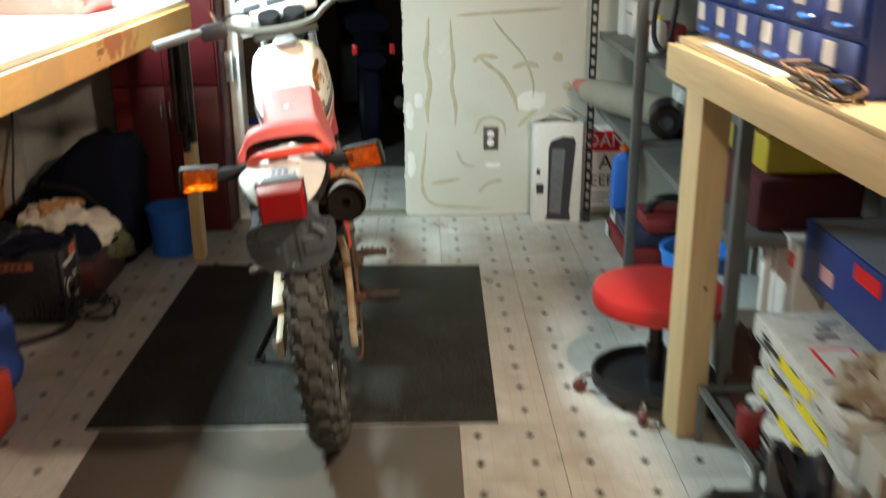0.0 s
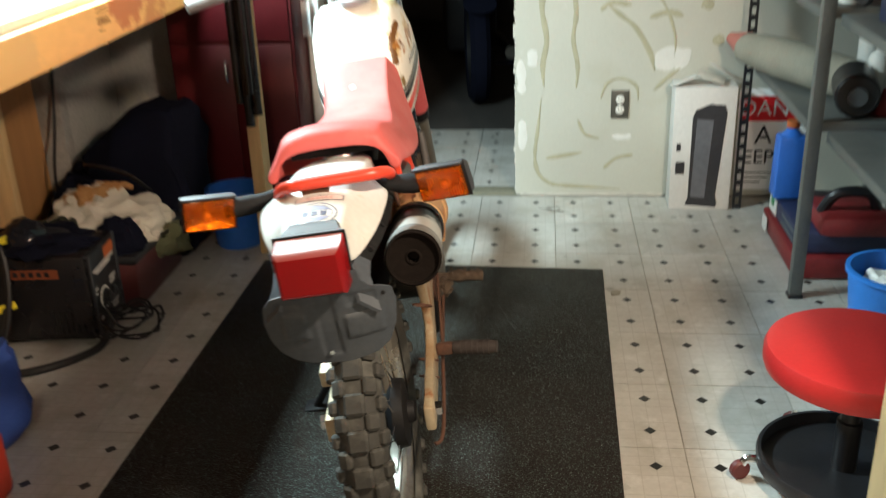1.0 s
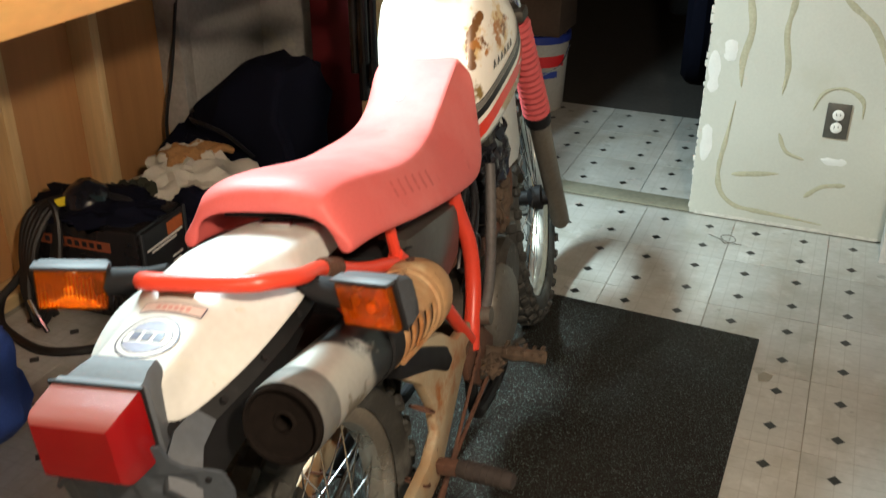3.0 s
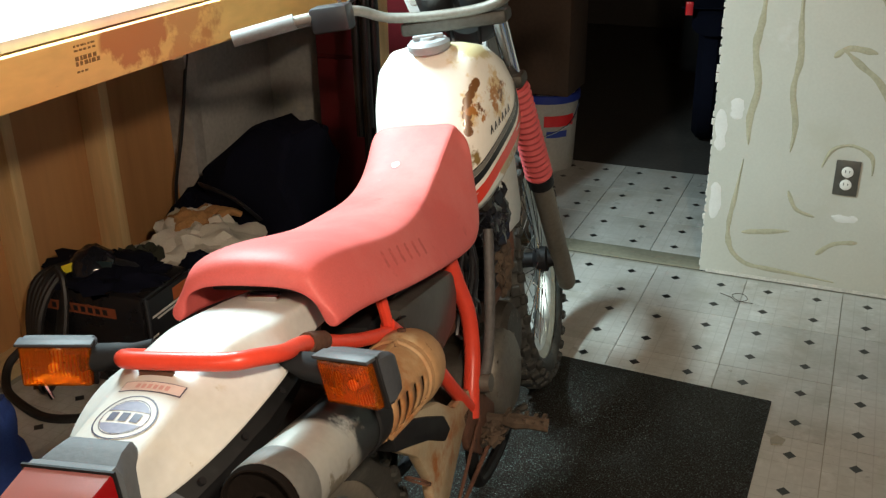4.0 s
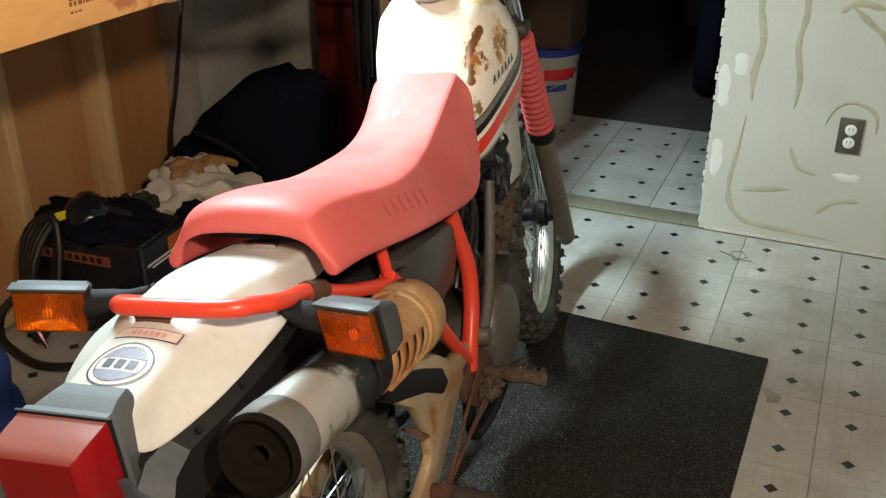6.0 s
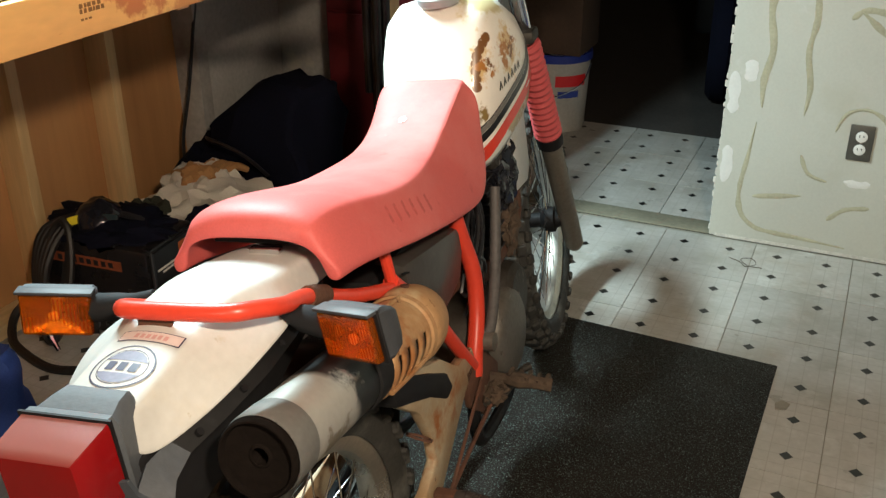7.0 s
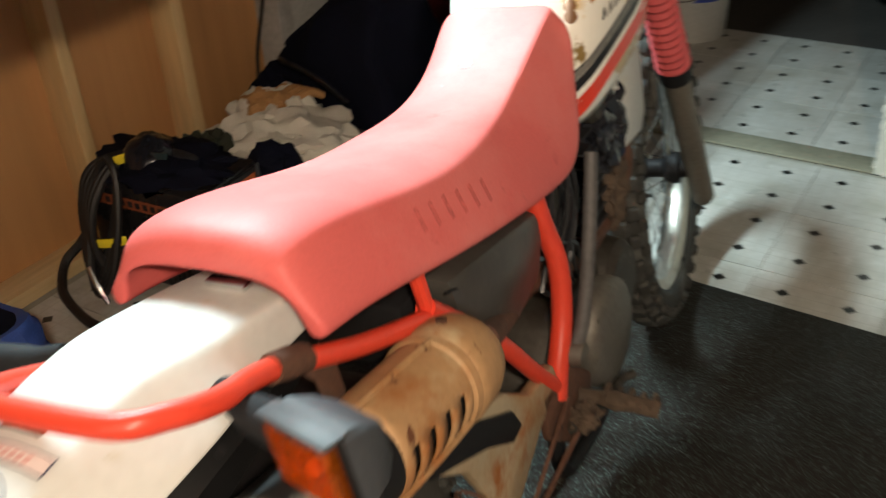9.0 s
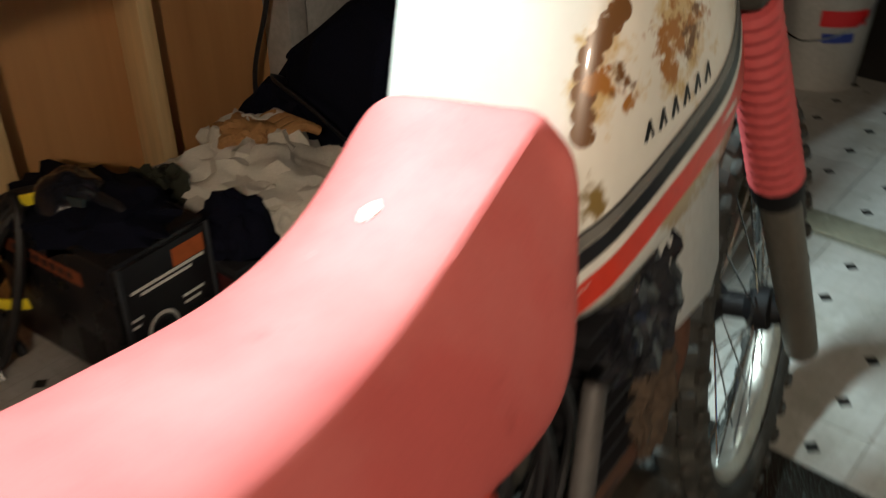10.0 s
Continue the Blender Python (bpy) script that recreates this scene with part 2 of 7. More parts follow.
def tube(points, radius, segs=10, n=6, bm=None, flat=1.0, caps=True):
    """A round bar along a smoothed path; radius may be a list, one per given point."""
    pts = smooth_path(points, n)
    bm = bm or bmesh.new()
    if isinstance(radius, (int, float)):
        rad = [radius] * len(pts)
    else:
        k = len(points) - 1
        rad = []
        for i in range(len(pts)):
            u = i / (len(pts) - 1) * k
            j = min(int(u), k - 1)
            rad.append(radius[j] + (radius[j + 1] - radius[j]) * (u - j))
    ref = None
    rings = []
    for i, q in enumerate(pts):
        d = (pts[min(i + 1, len(pts) - 1)] - pts[max(i - 1, 0)]).normalized()
        if ref is None:
            ref = d.orthogonal().normalized()
        ref = (ref - d * ref.dot(d)).normalized()
        side = d.cross(ref)
        rings.append([bm.verts.new(q + (ref * math.cos(2 * math.pi * a / segs) * flat + side * math.sin(2 * math.pi * a / segs)) * rad[i]) for a in range(segs)])
    for a, b in zip(rings, rings[1:]):
        for k in range(segs):
            bm.faces.new((a[k], a[(k + 1) % segs], b[(k + 1) % segs], b[k]))
    if caps:
        bm.faces.new(list(reversed(rings[0])))
        bm.faces.new(rings[-1])
    return bm


def lathe(profile, segs=32, m=None, bm=None):
    """A turned body: (radius, height) pairs about z, moved by m."""
    own = bmesh.new()
    rings = []
    for r, z in profile:
        if r < 1e-6:
            rings.append([own.verts.new((0, 0, z))])
        else:
            rings.append([own.verts.new((r * math.cos(2 * math.pi * k / segs), r * math.sin(2 * math.pi * k / segs), z)) for k in range(segs)])
    for a, b in zip(rings, rings[1:]):
        for k in range(segs):
            q = [a[k % len(a)], a[(k + 1) % len(a)], b[(k + 1) % len(b)], b[k % len(b)]]
            u = []
            for v in q:
                if v not in u:
                    u.append(v)
            if len(u) > 2:
                own.faces.new(u)
    if m is not None:
        own.transform(m)
    return join(bm, own)


def loft(sections, closed=True, caps=True, bm=None):
    """A skin over rings of equal length."""
    bm = bm or bmesh.new()
    rings = [[bm.verts.new(p) for p in s] for s in sections]
    k = len(rings[0])
    for a, b in zip(rings, rings[1:]):
        for i in range(k if closed else k - 1):
            bm.faces.new((a[i], a[(i + 1) % k], b[(i + 1) % k], b[i]))
    if caps and closed:
        bm.faces.new(list(reversed(rings[0])))
        bm.faces.new(rings[-1])
    bmesh.ops.recalc_face_normals(bm, faces=bm.faces[:])
    return bm


def plate(outline, lo, hi, axes=(0, 1, 2), bevel=0.0, m=None, bm=None):
    """A flat piece: outline in two axes, from lo to hi along the third."""
    own = bmesh.new()
    vs = []
    for h in (lo, hi):
        row = []
        for a, b in outline:
            c = [0, 0, 0]
            c[axes[0]], c[axes[1]], c[axes[2]] = a, b, h
            row.append(own.verts.new(c))
        vs.append(row)
    k = len(outline)
    own.faces.new(vs[0])
    own.faces.new(list(reversed(vs[1])))
    for i in range(k):
        own.faces.new((vs[0][i], vs[1][i], vs[1][(i + 1) % k], vs[0][(i + 1) % k]))
    bmesh.ops.recalc_face_normals(own, faces=own.faces[:])
    if bevel:
        bmesh.ops.bevel(own, geom=own.edges[:], offset=bevel, segments=2, affect="EDGES", profile=0.5)
    if m is not None:
        own.transform(m)
    return join(bm, own)


def subdivided(bm, cuts=1, smooth=1.0):
    bmesh.ops.subdivide_edges(bm, edges=bm.edges[:], cuts=cuts, use_grid_fill=True, smooth=smooth)
    return bm


def lettering(words, size, m, mat, parent, name="lettering", extrude=0.0006):
    """Words in the built-in font, as a mesh part."""
    c = bpy.data.curves.new(name, "FONT")
    c.body, c.size, c.align_x, c.align_y, c.extrude = words, size, "CENTER", "CENTER", extrude
    tmp = bpy.data.objects.new(name, c)
    me = bpy.data.meshes.new_from_object(tmp)
    bpy.data.objects.remove(tmp)
    me.transform(m)
    me.materials.clear()
    me.materials.append(mat)
    ob = new(name, me)
    ob.parent = parent
    return ob


def soft_heap(rx, ry, h, seed, folds=0.25, n=28, bm=None, m=None):
    """Crumpled cloth or a slack bag: a dome with folds."""
    own = bmesh.new()
    bmesh.ops.create_icosphere(own, subdivisions=4, radius=1)
    for v in own.verts:
        d = v.co.normalized()
        w = noise.fractal(d * 2.1 + Vector((seed, 0, 0)), 0.9, 2.0, 4)
        rid = 1 - abs(noise.noise(d * 3.3 + Vector((0, seed, 0)))) * 2
        k = 1 + folds * w + folds * 0.35 * rid
        z = d.z * k
        v.co = (d.x * rx * k, d.y * ry * k, max(z, -0.02) * h if z > 0 else 0.0)
    if m is not None:
        own.transform(m)
    return join(bm, own)


# ---- structure ----
X_LEFT, X_RIGHT, Y_BACK, Y_PART, CEIL = -1.93, 1.30, -1.3, 4.735, 2.42

floor = part("floor", box((-2.05, -1.4, -0.12), (1.42, 4.742, -0.0035)), M_JOINT)
tagged(floor, "worn vinyl-tiled garage floor with small black diamonds", "floor", kind="structure")
# beyond the tiles the shade is in the floor colour
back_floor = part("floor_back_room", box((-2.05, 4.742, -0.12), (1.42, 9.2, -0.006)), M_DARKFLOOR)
tagged(back_floor, "floor of the unlit back room, its shade put into the dark colour", "floor", kind="structure")
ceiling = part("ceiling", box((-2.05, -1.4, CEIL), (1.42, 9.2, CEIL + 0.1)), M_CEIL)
tagged(ceiling, "plain unseen board ceiling, darkened to cut bounced light", "ceiling", kind="structure")
wall_south = part("wall_south", box((-2.05, -1.42, 0), (1.42, Y_BACK, CEIL)), M_WHITEWALL)
tagged(wall_south, "plain white wall", "wall", kind="structure")
wall_east = part("wall_east", box((X_RIGHT, Y_BACK, 0), (1.42, 9.1, CEIL)), M_WHITEWALL)
tagged(wall_east, "off-white painted wall behind the shelves", "wall", kind="structure")
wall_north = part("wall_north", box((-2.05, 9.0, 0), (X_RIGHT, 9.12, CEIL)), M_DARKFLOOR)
tagged(wall_north, "end wall of the back room, its darkness put into the colour", "wall", kind="structure")

# stud wall on the west side: sheathing, plates, studs
wall_west = part("wall_west", box((-2.05, Y_BACK, 0), (X_LEFT, 9.0, CEIL)), M_PLY)
tagged(wall_west, "unfinished wall of brown plywood sheathing between pine studs", "wall", kind="structure")
part("bottom_plate", box((X_LEFT, Y_BACK, 0.001), (-1.838, 4.2, 0.04), 0.002), M_LUMBER, wall_west)
for k, y in enumerate((3.434, 3.813, 3.03, 2.62, 2.21, 1.8, 1.4, 0.99, 0.58, 0.17)):
    part("stud", box((X_LEFT, y - 0.019, 0.041), (-1.84, y + 0.019, CEIL - 0.01), 0.002), M_STUD, wall_west)
part("corner_post", box((X_LEFT, 4.205, 0.002), (-1.835, 4.265, CEIL - 0.01), 0.003), M_GREYWALL, wall_west)
grey_panel = part("trim_grey_panel", box((X_LEFT, 4.268, 0.002), (-1.85, Y_PART - 0.002, CEIL - 0.01), 0.002), M_GREYWALL)
tagged(grey_panel, "grimy grey wall panel with pale stains", "wall panel", kind="structure")

# partition with the opening
OPEN_L, OPEN_R, HEAD = -0.94, -0.155, 2.05
wall_part = part("wall_partition", box((OPEN_R, Y_PART, 0.002), (X_RIGHT, 4.845, CEIL), 0.002), M_DRYWALL)
tagged(wall_part, "pale drywall partition with unpainted joint compound smears", "wall", kind="structure")
wall_part_l = part("wall_partition_left", box((-1.93, Y_PART, 0.002), (OPEN_L, 4.845, CEIL), 0.002), M_GREYWALL)
tagged(wall_part_l, "grimy partition beside the opening", "wall", kind="structure")
wall_head = part("wall_header", box((OPEN_L, Y_PART, HEAD), (OPEN_R, 4.845, CEIL)), M_DRYWALL)
tagged(wall_head, "drywall header over the opening", "wall", kind="structure")
sill = part("trim_threshold", box((OPEN_L, 4.744, -0.004), (OPEN_R, 4.842, 0.004), 0.003), material("worn_threshold", (0.24, 0.23, 0.17), 0.6, 0, 0.25, 8, 60, 0.3, [((0.42, 0.41, 0.34), 7, 0.6, 0.1)]))
tagged(sill, "worn grey-brown threshold strip", "threshold", kind="structure")


# ---- the motorcycle ----
from mathutils.bvhtree import BVHTree

M_SEAT = material("faded_red_vinyl", (0.64, 0.125, 0.115), 0.55, 0, 0.08, 5, 320, 0.14, [((0.72, 0.24, 0.22), 3.0, 0.46, 0.3), ((0.50, 0.09, 0.08), 18, 0.62, 0.10), ((0.72, 0.30, 0.27), 26, 0.69, 0.06), ((0.44, 0.10, 0.09), 9, 0.66, 0.10)], spec=0.3)
M_FENDER = material("yellowed_white_plastic", (0.565, 0.575, 0.55), 0.5, 0, 0.08, 5, 90, 0.05, [((0.555, 0.53, 0.44), 7, 0.54, 0.2), ((0.42, 0.39, 0.30), 28, 0.66, 0.05), ((0.48, 0.44, 0.33), 11, 0.62, 0.08)])
M_INNER = material("black_inner_plastic", (0.009, 0.009, 0.010), 0.6, 0, 0.2, 8, 90, 0.1, spec=0.25)
M_GREYPL = material("weathered_grey_plastic", (0.046, 0.056, 0.068), 0.6, 0, 0.18, 7, 120, 0.2, [((0.085, 0.095, 0.105), 6, 0.55, 0.2), ((0.15, 0.15, 0.14), 40, 0.68, 0.05)])
M_SIGHOUSE = material("dusty_black_housing", (0.035, 0.039, 0.045), 0.6, 0, 0.15, 9, 150, 0.2)
M_STRIPGREY = material("scuffed_dark_plastic", (0.005, 0.0055, 0.006), 0.6, 0, 0.2, 9, 120, 0.15, [((0.014, 0.015, 0.016), 12, 0.62, 0.1)], spec=0.25)
M_LAMPGREY = material("dusty_grey_housing", (0.085, 0.097, 0.11), 0.6, 0, 0.12, 9, 150, 0.2)
M_FRAME = material("red_frame_paint", (0.72, 0.06, 0.03), 0.38, 0, 0.08, 9, 120, 0.08, [((0.20, 0.07, 0.035), 11, 0.66, 0.06)])
M_RUST = material("rusted_steel", (0.10, 0.045, 0.027), 0.85, 0.1, 0.3, 14, 120, 0.6, [((0.07, 0.04, 0.028), 18, 0.55, 0.15)])
M_SILVER_PLAIN = material("dull_silver_paint", (0.40, 0.40, 0.37), 0.45, 0.3, 0.08, 6, 110, 0.08, [((0.36, 0.35, 0.31), 5, 0.6, 0.15)])
M_SHIELD = material("rusty_cream_shield", (0.40, 0.235, 0.11), 0.6, 0.1, 0.15, 9, 110, 0.2, [((0.34, 0.14, 0.045), 12, 0.52, 0.12), ((0.52, 0.41, 0.25), 7, 0.58, 0.1), ((0.14, 0.05, 0.02), 34, 0.64, 0.06)])
M_SWING = material("stained_cream_paint", (0.40, 0.33, 0.22), 0.5, 0.1, 0.12, 8, 110, 0.15, [((0.34, 0.19, 0.08), 6, 0.46, 0.2), ((0.30, 0.11, 0.03), 11, 0.55, 0.1), ((0.10, 0.05, 0.025), 24, 0.62, 0.06)])
M_TYRE = material("dusty_tyre_rubber", (0.038, 0.038, 0.034), 0.8, 0, 0.25, 14, 140, 0.35, [((0.15, 0.15, 0.132), 8, 0.49, 0.2)])
M_ENGINE = material("grimy_engine_alloy", (0.055, 0.05, 0.042), 0.6, 0.5, 0.3, 12, 110, 0.4, [((0.03, 0.022, 0.016), 9, 0.5, 0.2), ((0.20, 0.18, 0.15), 16, 0.62, 0.08)])
M_COVER = material("dull_cast_cover", (0.16, 0.15, 0.13), 0.55, 0.5, 0.2, 10, 110, 0.3, [((0.10, 0.08, 0.06), 8, 0.55, 0.2)])
M_SIDE = material("dusty_dark_side_cover", (0.055, 0.052, 0.047), 0.36, 0, 0.25, 6, 22, 0.7, [((0.13, 0.12, 0.105), 7, 0.60, 0.15)])
M_RIM = material("dull_alloy_rim", (0.52, 0.50, 0.44), 0.32, 0.8, 0.15, 9, 110, 0.1, [((0.25, 0.21, 0.15), 8, 0.58, 0.15)])
M_FORK = material("muddy_fork_slider", (0.17, 0.155, 0.125), 0.55, 0.3, 0.2, 9, 110, 0.3)
M_BOOT = material("pink_red_rubber_boot", (0.62, 0.10, 0.105), 0.55, 0, 0.08, 8, 110, 0.1)
M_TANKGREY = material("grey_cap_paint", (0.33, 0.36, 0.38), 0.5, 0.2, 0.1, 9, 110, 0.1)


def gloss(name, colour, rough, trans=0.0, ior=1.49):
    m = material(name, colour, rough, 0, 0.08, 9, 60, 0.0, rvar=0.06)
    b = m.node_tree.nodes["Principled BSDF"]
    b.inputs["Transmission Weight"].default_value = trans
    b.inputs["IOR"].default_value = ior
    b.inputs["Coat Weight"].default_value = 0.4
    return m


def lens(name, colour, rough, share):
    """Coloured lamp plastic that lets some light through."""
    m = gloss(name, colour, rough)
    n, link = m.node_tree.nodes, m.node_tree.links
    tr = n.new("ShaderNodeBsdfTranslucent")
    tr.inputs[0].default_value = (*[min(1.0, c * 2.2) for c in colour], 1)
    mx = n.new("ShaderNodeMixShader")
    mx.inputs[0].default_value = share
    link.new(n["Principled BSDF"].outputs[0], mx.inputs[1])
    link.new(tr.outputs[0], mx.inputs[2])
    link.new(mx.outputs[0], n["Material Output"].inputs[0])
    return m


M_REDLENS = lens("red_lens_plastic", (0.28, 0.004, 0.006), 0.24, 0.30)
facet = M_REDLENS.node_tree.nodes.new("ShaderNodeTexVoronoi")
facet.inputs["Scale"].default_value = 320
facet_bump = M_REDLENS.node_tree.nodes.new("ShaderNodeBump")
facet_bump.inputs["Strength"].default_value, facet_bump.inputs["Distance"].default_value = 0.18, 0.002
M_REDLENS.node_tree.links.new(facet.outputs["Distance"], facet_bump.inputs["Height"])
M_REDLENS.node_tree.links.new(facet_bump.outputs[0], M_REDLENS.node_tree.nodes["Principled BSDF"].inputs["Normal"])

geo = M_REDLENS.node_tree.nodes.new("ShaderNodeNewGeometry")
up = M_REDLENS.node_tree.nodes.new("ShaderNodeSeparateXYZ")
dust = M_REDLENS.node_tree.nodes.new("ShaderNodeMapRange")
dust.inputs[1].default_value, dust.inputs[2].default_value, dust.inputs[4].default_value = 0.55, 0.9, 0.38
dusty = M_REDLENS.node_tree.nodes.new("ShaderNodeMix")
dusty.data_type = "RGBA"
dusty.inputs[7].default_value = (0.62, 0.42, 0.40, 1)
M_REDLENS.node_tree.links.new(geo.outputs["Normal"], up.inputs[0])
M_REDLENS.node_tree.links.new(up.outputs[2], dust.inputs[0])
M_REDLENS.node_tree.links.new(dust.outputs[0], dusty.inputs[0])
lens_base = M_REDLENS.node_tree.nodes["Principled BSDF"].inputs["Base Color"]
M_REDLENS.node_tree.links.new(lens_base.links[0].from_socket, dusty.inputs[6])
M_REDLENS.node_tree.links.new(dusty.outputs[2], lens_base)


def clear_lens(name, tint, rough, haze):
    """Coloured transparent plastic with a gloss and a little haze."""
    m = bpy.data.materials.new(name)
    m.use_nodes = True
    n, link = m.node_tree.nodes, m.node_tree.links
    n.remove(n["Principled BSDF"])
    tr = n.new("ShaderNodeBsdfTransparent")
    tr.inputs[0].default_value = (*tint, 1)
    df = n.new("ShaderNodeBsdfDiffuse")
    df.inputs[0].default_value = (*[c ** 3 for c in tint], 1)
    gl = n.new("ShaderNodeBsdfGlossy")
    gl.inputs["Roughness"].default_value = rough
    co = n.new("ShaderNodeTexCoord")
    cell = n.new("ShaderNodeTexVoronoi")
    cell.inputs["Scale"].default_value = 260
    link.new(co.outputs["Object"], cell.inputs["Vector"])
    bp = n.new("ShaderNodeBump")
    bp.inputs["Strength"].default_value, bp.inputs["Distance"].default_value = 0.25, 0.002
    link.new(cell.outputs["Distance"], bp.inputs["Height"])
    link.new(bp.outputs[0], gl.inputs["Normal"])
    m1 = n.new("ShaderNodeMixShader")
    m1.inputs[0].default_value = haze
    link.new(tr.outputs[0], m1.inputs[1])
    link.new(df.outputs[0], m1.inputs[2])
    m2 = n.new("ShaderNodeMixShader")
    m2.inputs[0].default_value = 0.05
    link.new(m1.outputs[0], m2.inputs[1])
    link.new(gl.outputs[0], m2.inputs[2])
    link.new(m2.outputs[0], n["Material Output"].inputs[0])
    return m


M_AMBER = clear_lens("amber_lens_plastic", (0.96, 0.58, 0.10), 0.12, 0.10)
M_BOWL = material("dull_reflector_bowl", (0.66, 0.62, 0.56), 0.26, 1.0, 0.1, 30, 200, 0.6)


def stained(m, blooms):
    """Lays stains with ragged edges on a material: (centre, radius, colour, threshold, scale)."""
    nt = m.node_tree
    n, link = nt.nodes, nt.links
    b = n["Principled BSDF"]
    src = b.inputs["Base Color"].links[0].from_socket
    co = n.new("ShaderNodeTexCoord")
    for k, (c, r, colour, th, sc) in enumerate(blooms):
        vm = n.new("ShaderNodeVectorMath")
        vm.operation = "DISTANCE"
        link.new(co.outputs["Object"], vm.inputs[0])
        vm.inputs[1].default_value = c
        fall = n.new("ShaderNodeMapRange")
        fall.inputs[1].default_value, fall.inputs[2].default_value, fall.inputs[3].default_value, fall.inputs[4].default_value = r * 0.25, r, 0.22, 0.0
        link.new(vm.outputs["Value"], fall.inputs[0])
        s = n.new("ShaderNodeTexNoise")
        s.noise_dimensions = "4D"
        s.inputs["W"].default_value = 2.3 * k
        s.inputs["Scale"].default_value, s.inputs["Detail"].default_value, s.inputs["Roughness"].default_value = sc, 7, 0.65
        link.new(co.outputs["Object"], s.inputs[0])
        ad = n.new("ShaderNodeMath")
        ad.operation = "ADD"
        link.new(s.outputs[0], ad.inputs[0])
        link.new(fall.outputs[0], ad.inputs[1])
        st = n.new("ShaderNodeMapRange")
        st.inputs[1].default_value, st.inputs[2].default_value = th + 0.13, th + 0.22
        link.new(ad.outputs[0], st.inputs[0])
        on = n.new("ShaderNodeMapRange")
        on.inputs[1].default_value, on.inputs[2].default_value = 0.0, 0.03
        link.new(fall.outputs[0], on.inputs[0])
        lim = n.new("ShaderNodeMath")
        lim.operation = "MULTIPLY"
        link.new(st.outputs[0], lim.inputs[0])
        link.new(on.outputs[0], lim.inputs[1])
        mx = n.new("ShaderNodeMix")
        mx.data_type = "RGBA"
        link.new(lim.outputs[0], mx.inputs[0])
        link.new(src, mx.inputs[6])
        mx.inputs[7].default_value = (*colour, 1)
        src = mx.outputs[2]
    link.new(src, b.inputs["Base Color"])
    return m


def tank_material():
    """White paint with rust blooming on its flank."""
    m = material("rust_stained_white_paint", (0.84, 0.82, 0.74), 0.32, 0, 0.03, 5, 90, 0.03, [((0.72, 0.65, 0.46), 7, 0.58, 0.2)], coat=0.25)
    rust, brown, tan = (0.40, 0.17, 0.035), (0.17, 0.075, 0.02), (0.66, 0.50, 0.25)
    blooms = [((0.118, 0.905, 0.935), 0.10, tan, 0.52, 20), ((0.09, 0.82, 0.92), 0.05, tan, 0.50, 24), ((0.118, 0.905, 0.94), 0.056, rust, 0.53, 60), ((0.115, 0.884, 0.935), 0.030, rust, 0.47, 70), ((0.12, 0.925, 0.94), 0.034, brown, 0.57, 90), ((0.117, 0.882, 0.914), 0.024, rust, 0.50, 70), ((0.119, 0.915, 0.925), 0.030, brown, 0.55, 80)]
    # a dark scorched arc behind the flank
    blooms += [(c, 0.0105, brown, 0.30, 80) for c in ((0.096, 0.844, 0.970), (0.092, 0.836, 0.962), (0.087, 0.827, 0.952), (0.083, 0.819, 0.940), (0.082, 0.813, 0.927), (0.082, 0.808, 0.914), (0.084, 0.803, 0.900), (0.085, 0.799, 0.886))]
    blooms += [((0.092, 0.817, 0.922), 0.022, rust, 0.48, 70), ((0.102, 0.832, 0.921), 0.016, brown, 0.46, 80), ((0.107, 0.835, 0.903), 0.014, rust, 0.48, 80), ((0.096, 0.795, 0.832), 0.03, (0.24, 0.16, 0.05), 0.50, 40), ((0.122, 0.93, 0.785), 0.09, (0.50, 0.34, 0.12), 0.46, 24), ((0.10, 1.0, 0.80), 0.08, (0.46, 0.28, 0.08), 0.47, 22), ((0.06, 0.90, 1.03), 0.07, (0.66, 0.58, 0.33), 0.44, 20)]
    return stained(m, blooms)


M_TANK = tank_material()
M_STRIPE_K = material("black_stripe", (0.012, 0.012, 0.013), 0.35)
M_STRIPE_R = material("red_stripe", (0.74, 0.05, 0.022), 0.35)
M_STRIPE_G = material("grey_stripe", (0.17, 0.165, 0.15), 0.4)
M_STRIPE_W = material("white_stripe", (0.82, 0.80, 0.74), 0.35)

BIKE = pose(-0.325, 2.45, 0.0075, 0, 0, 5) @ pose(0, 0, 0, 0, -6.6, 0)
bike = thing("motorcycle", "old white and red dual-sport motorcycle leaning on its side stand", "motorcycle", BIKE)


def shell(rows, thick):
    """A thin skin: each row a list of points across; thickened downwards."""
    rings = []
    for row in rows:
        rings.append(list(row) + [(x * 0.985, y, z - thick) for x, y, z in reversed(row)])
    return loft(rings)


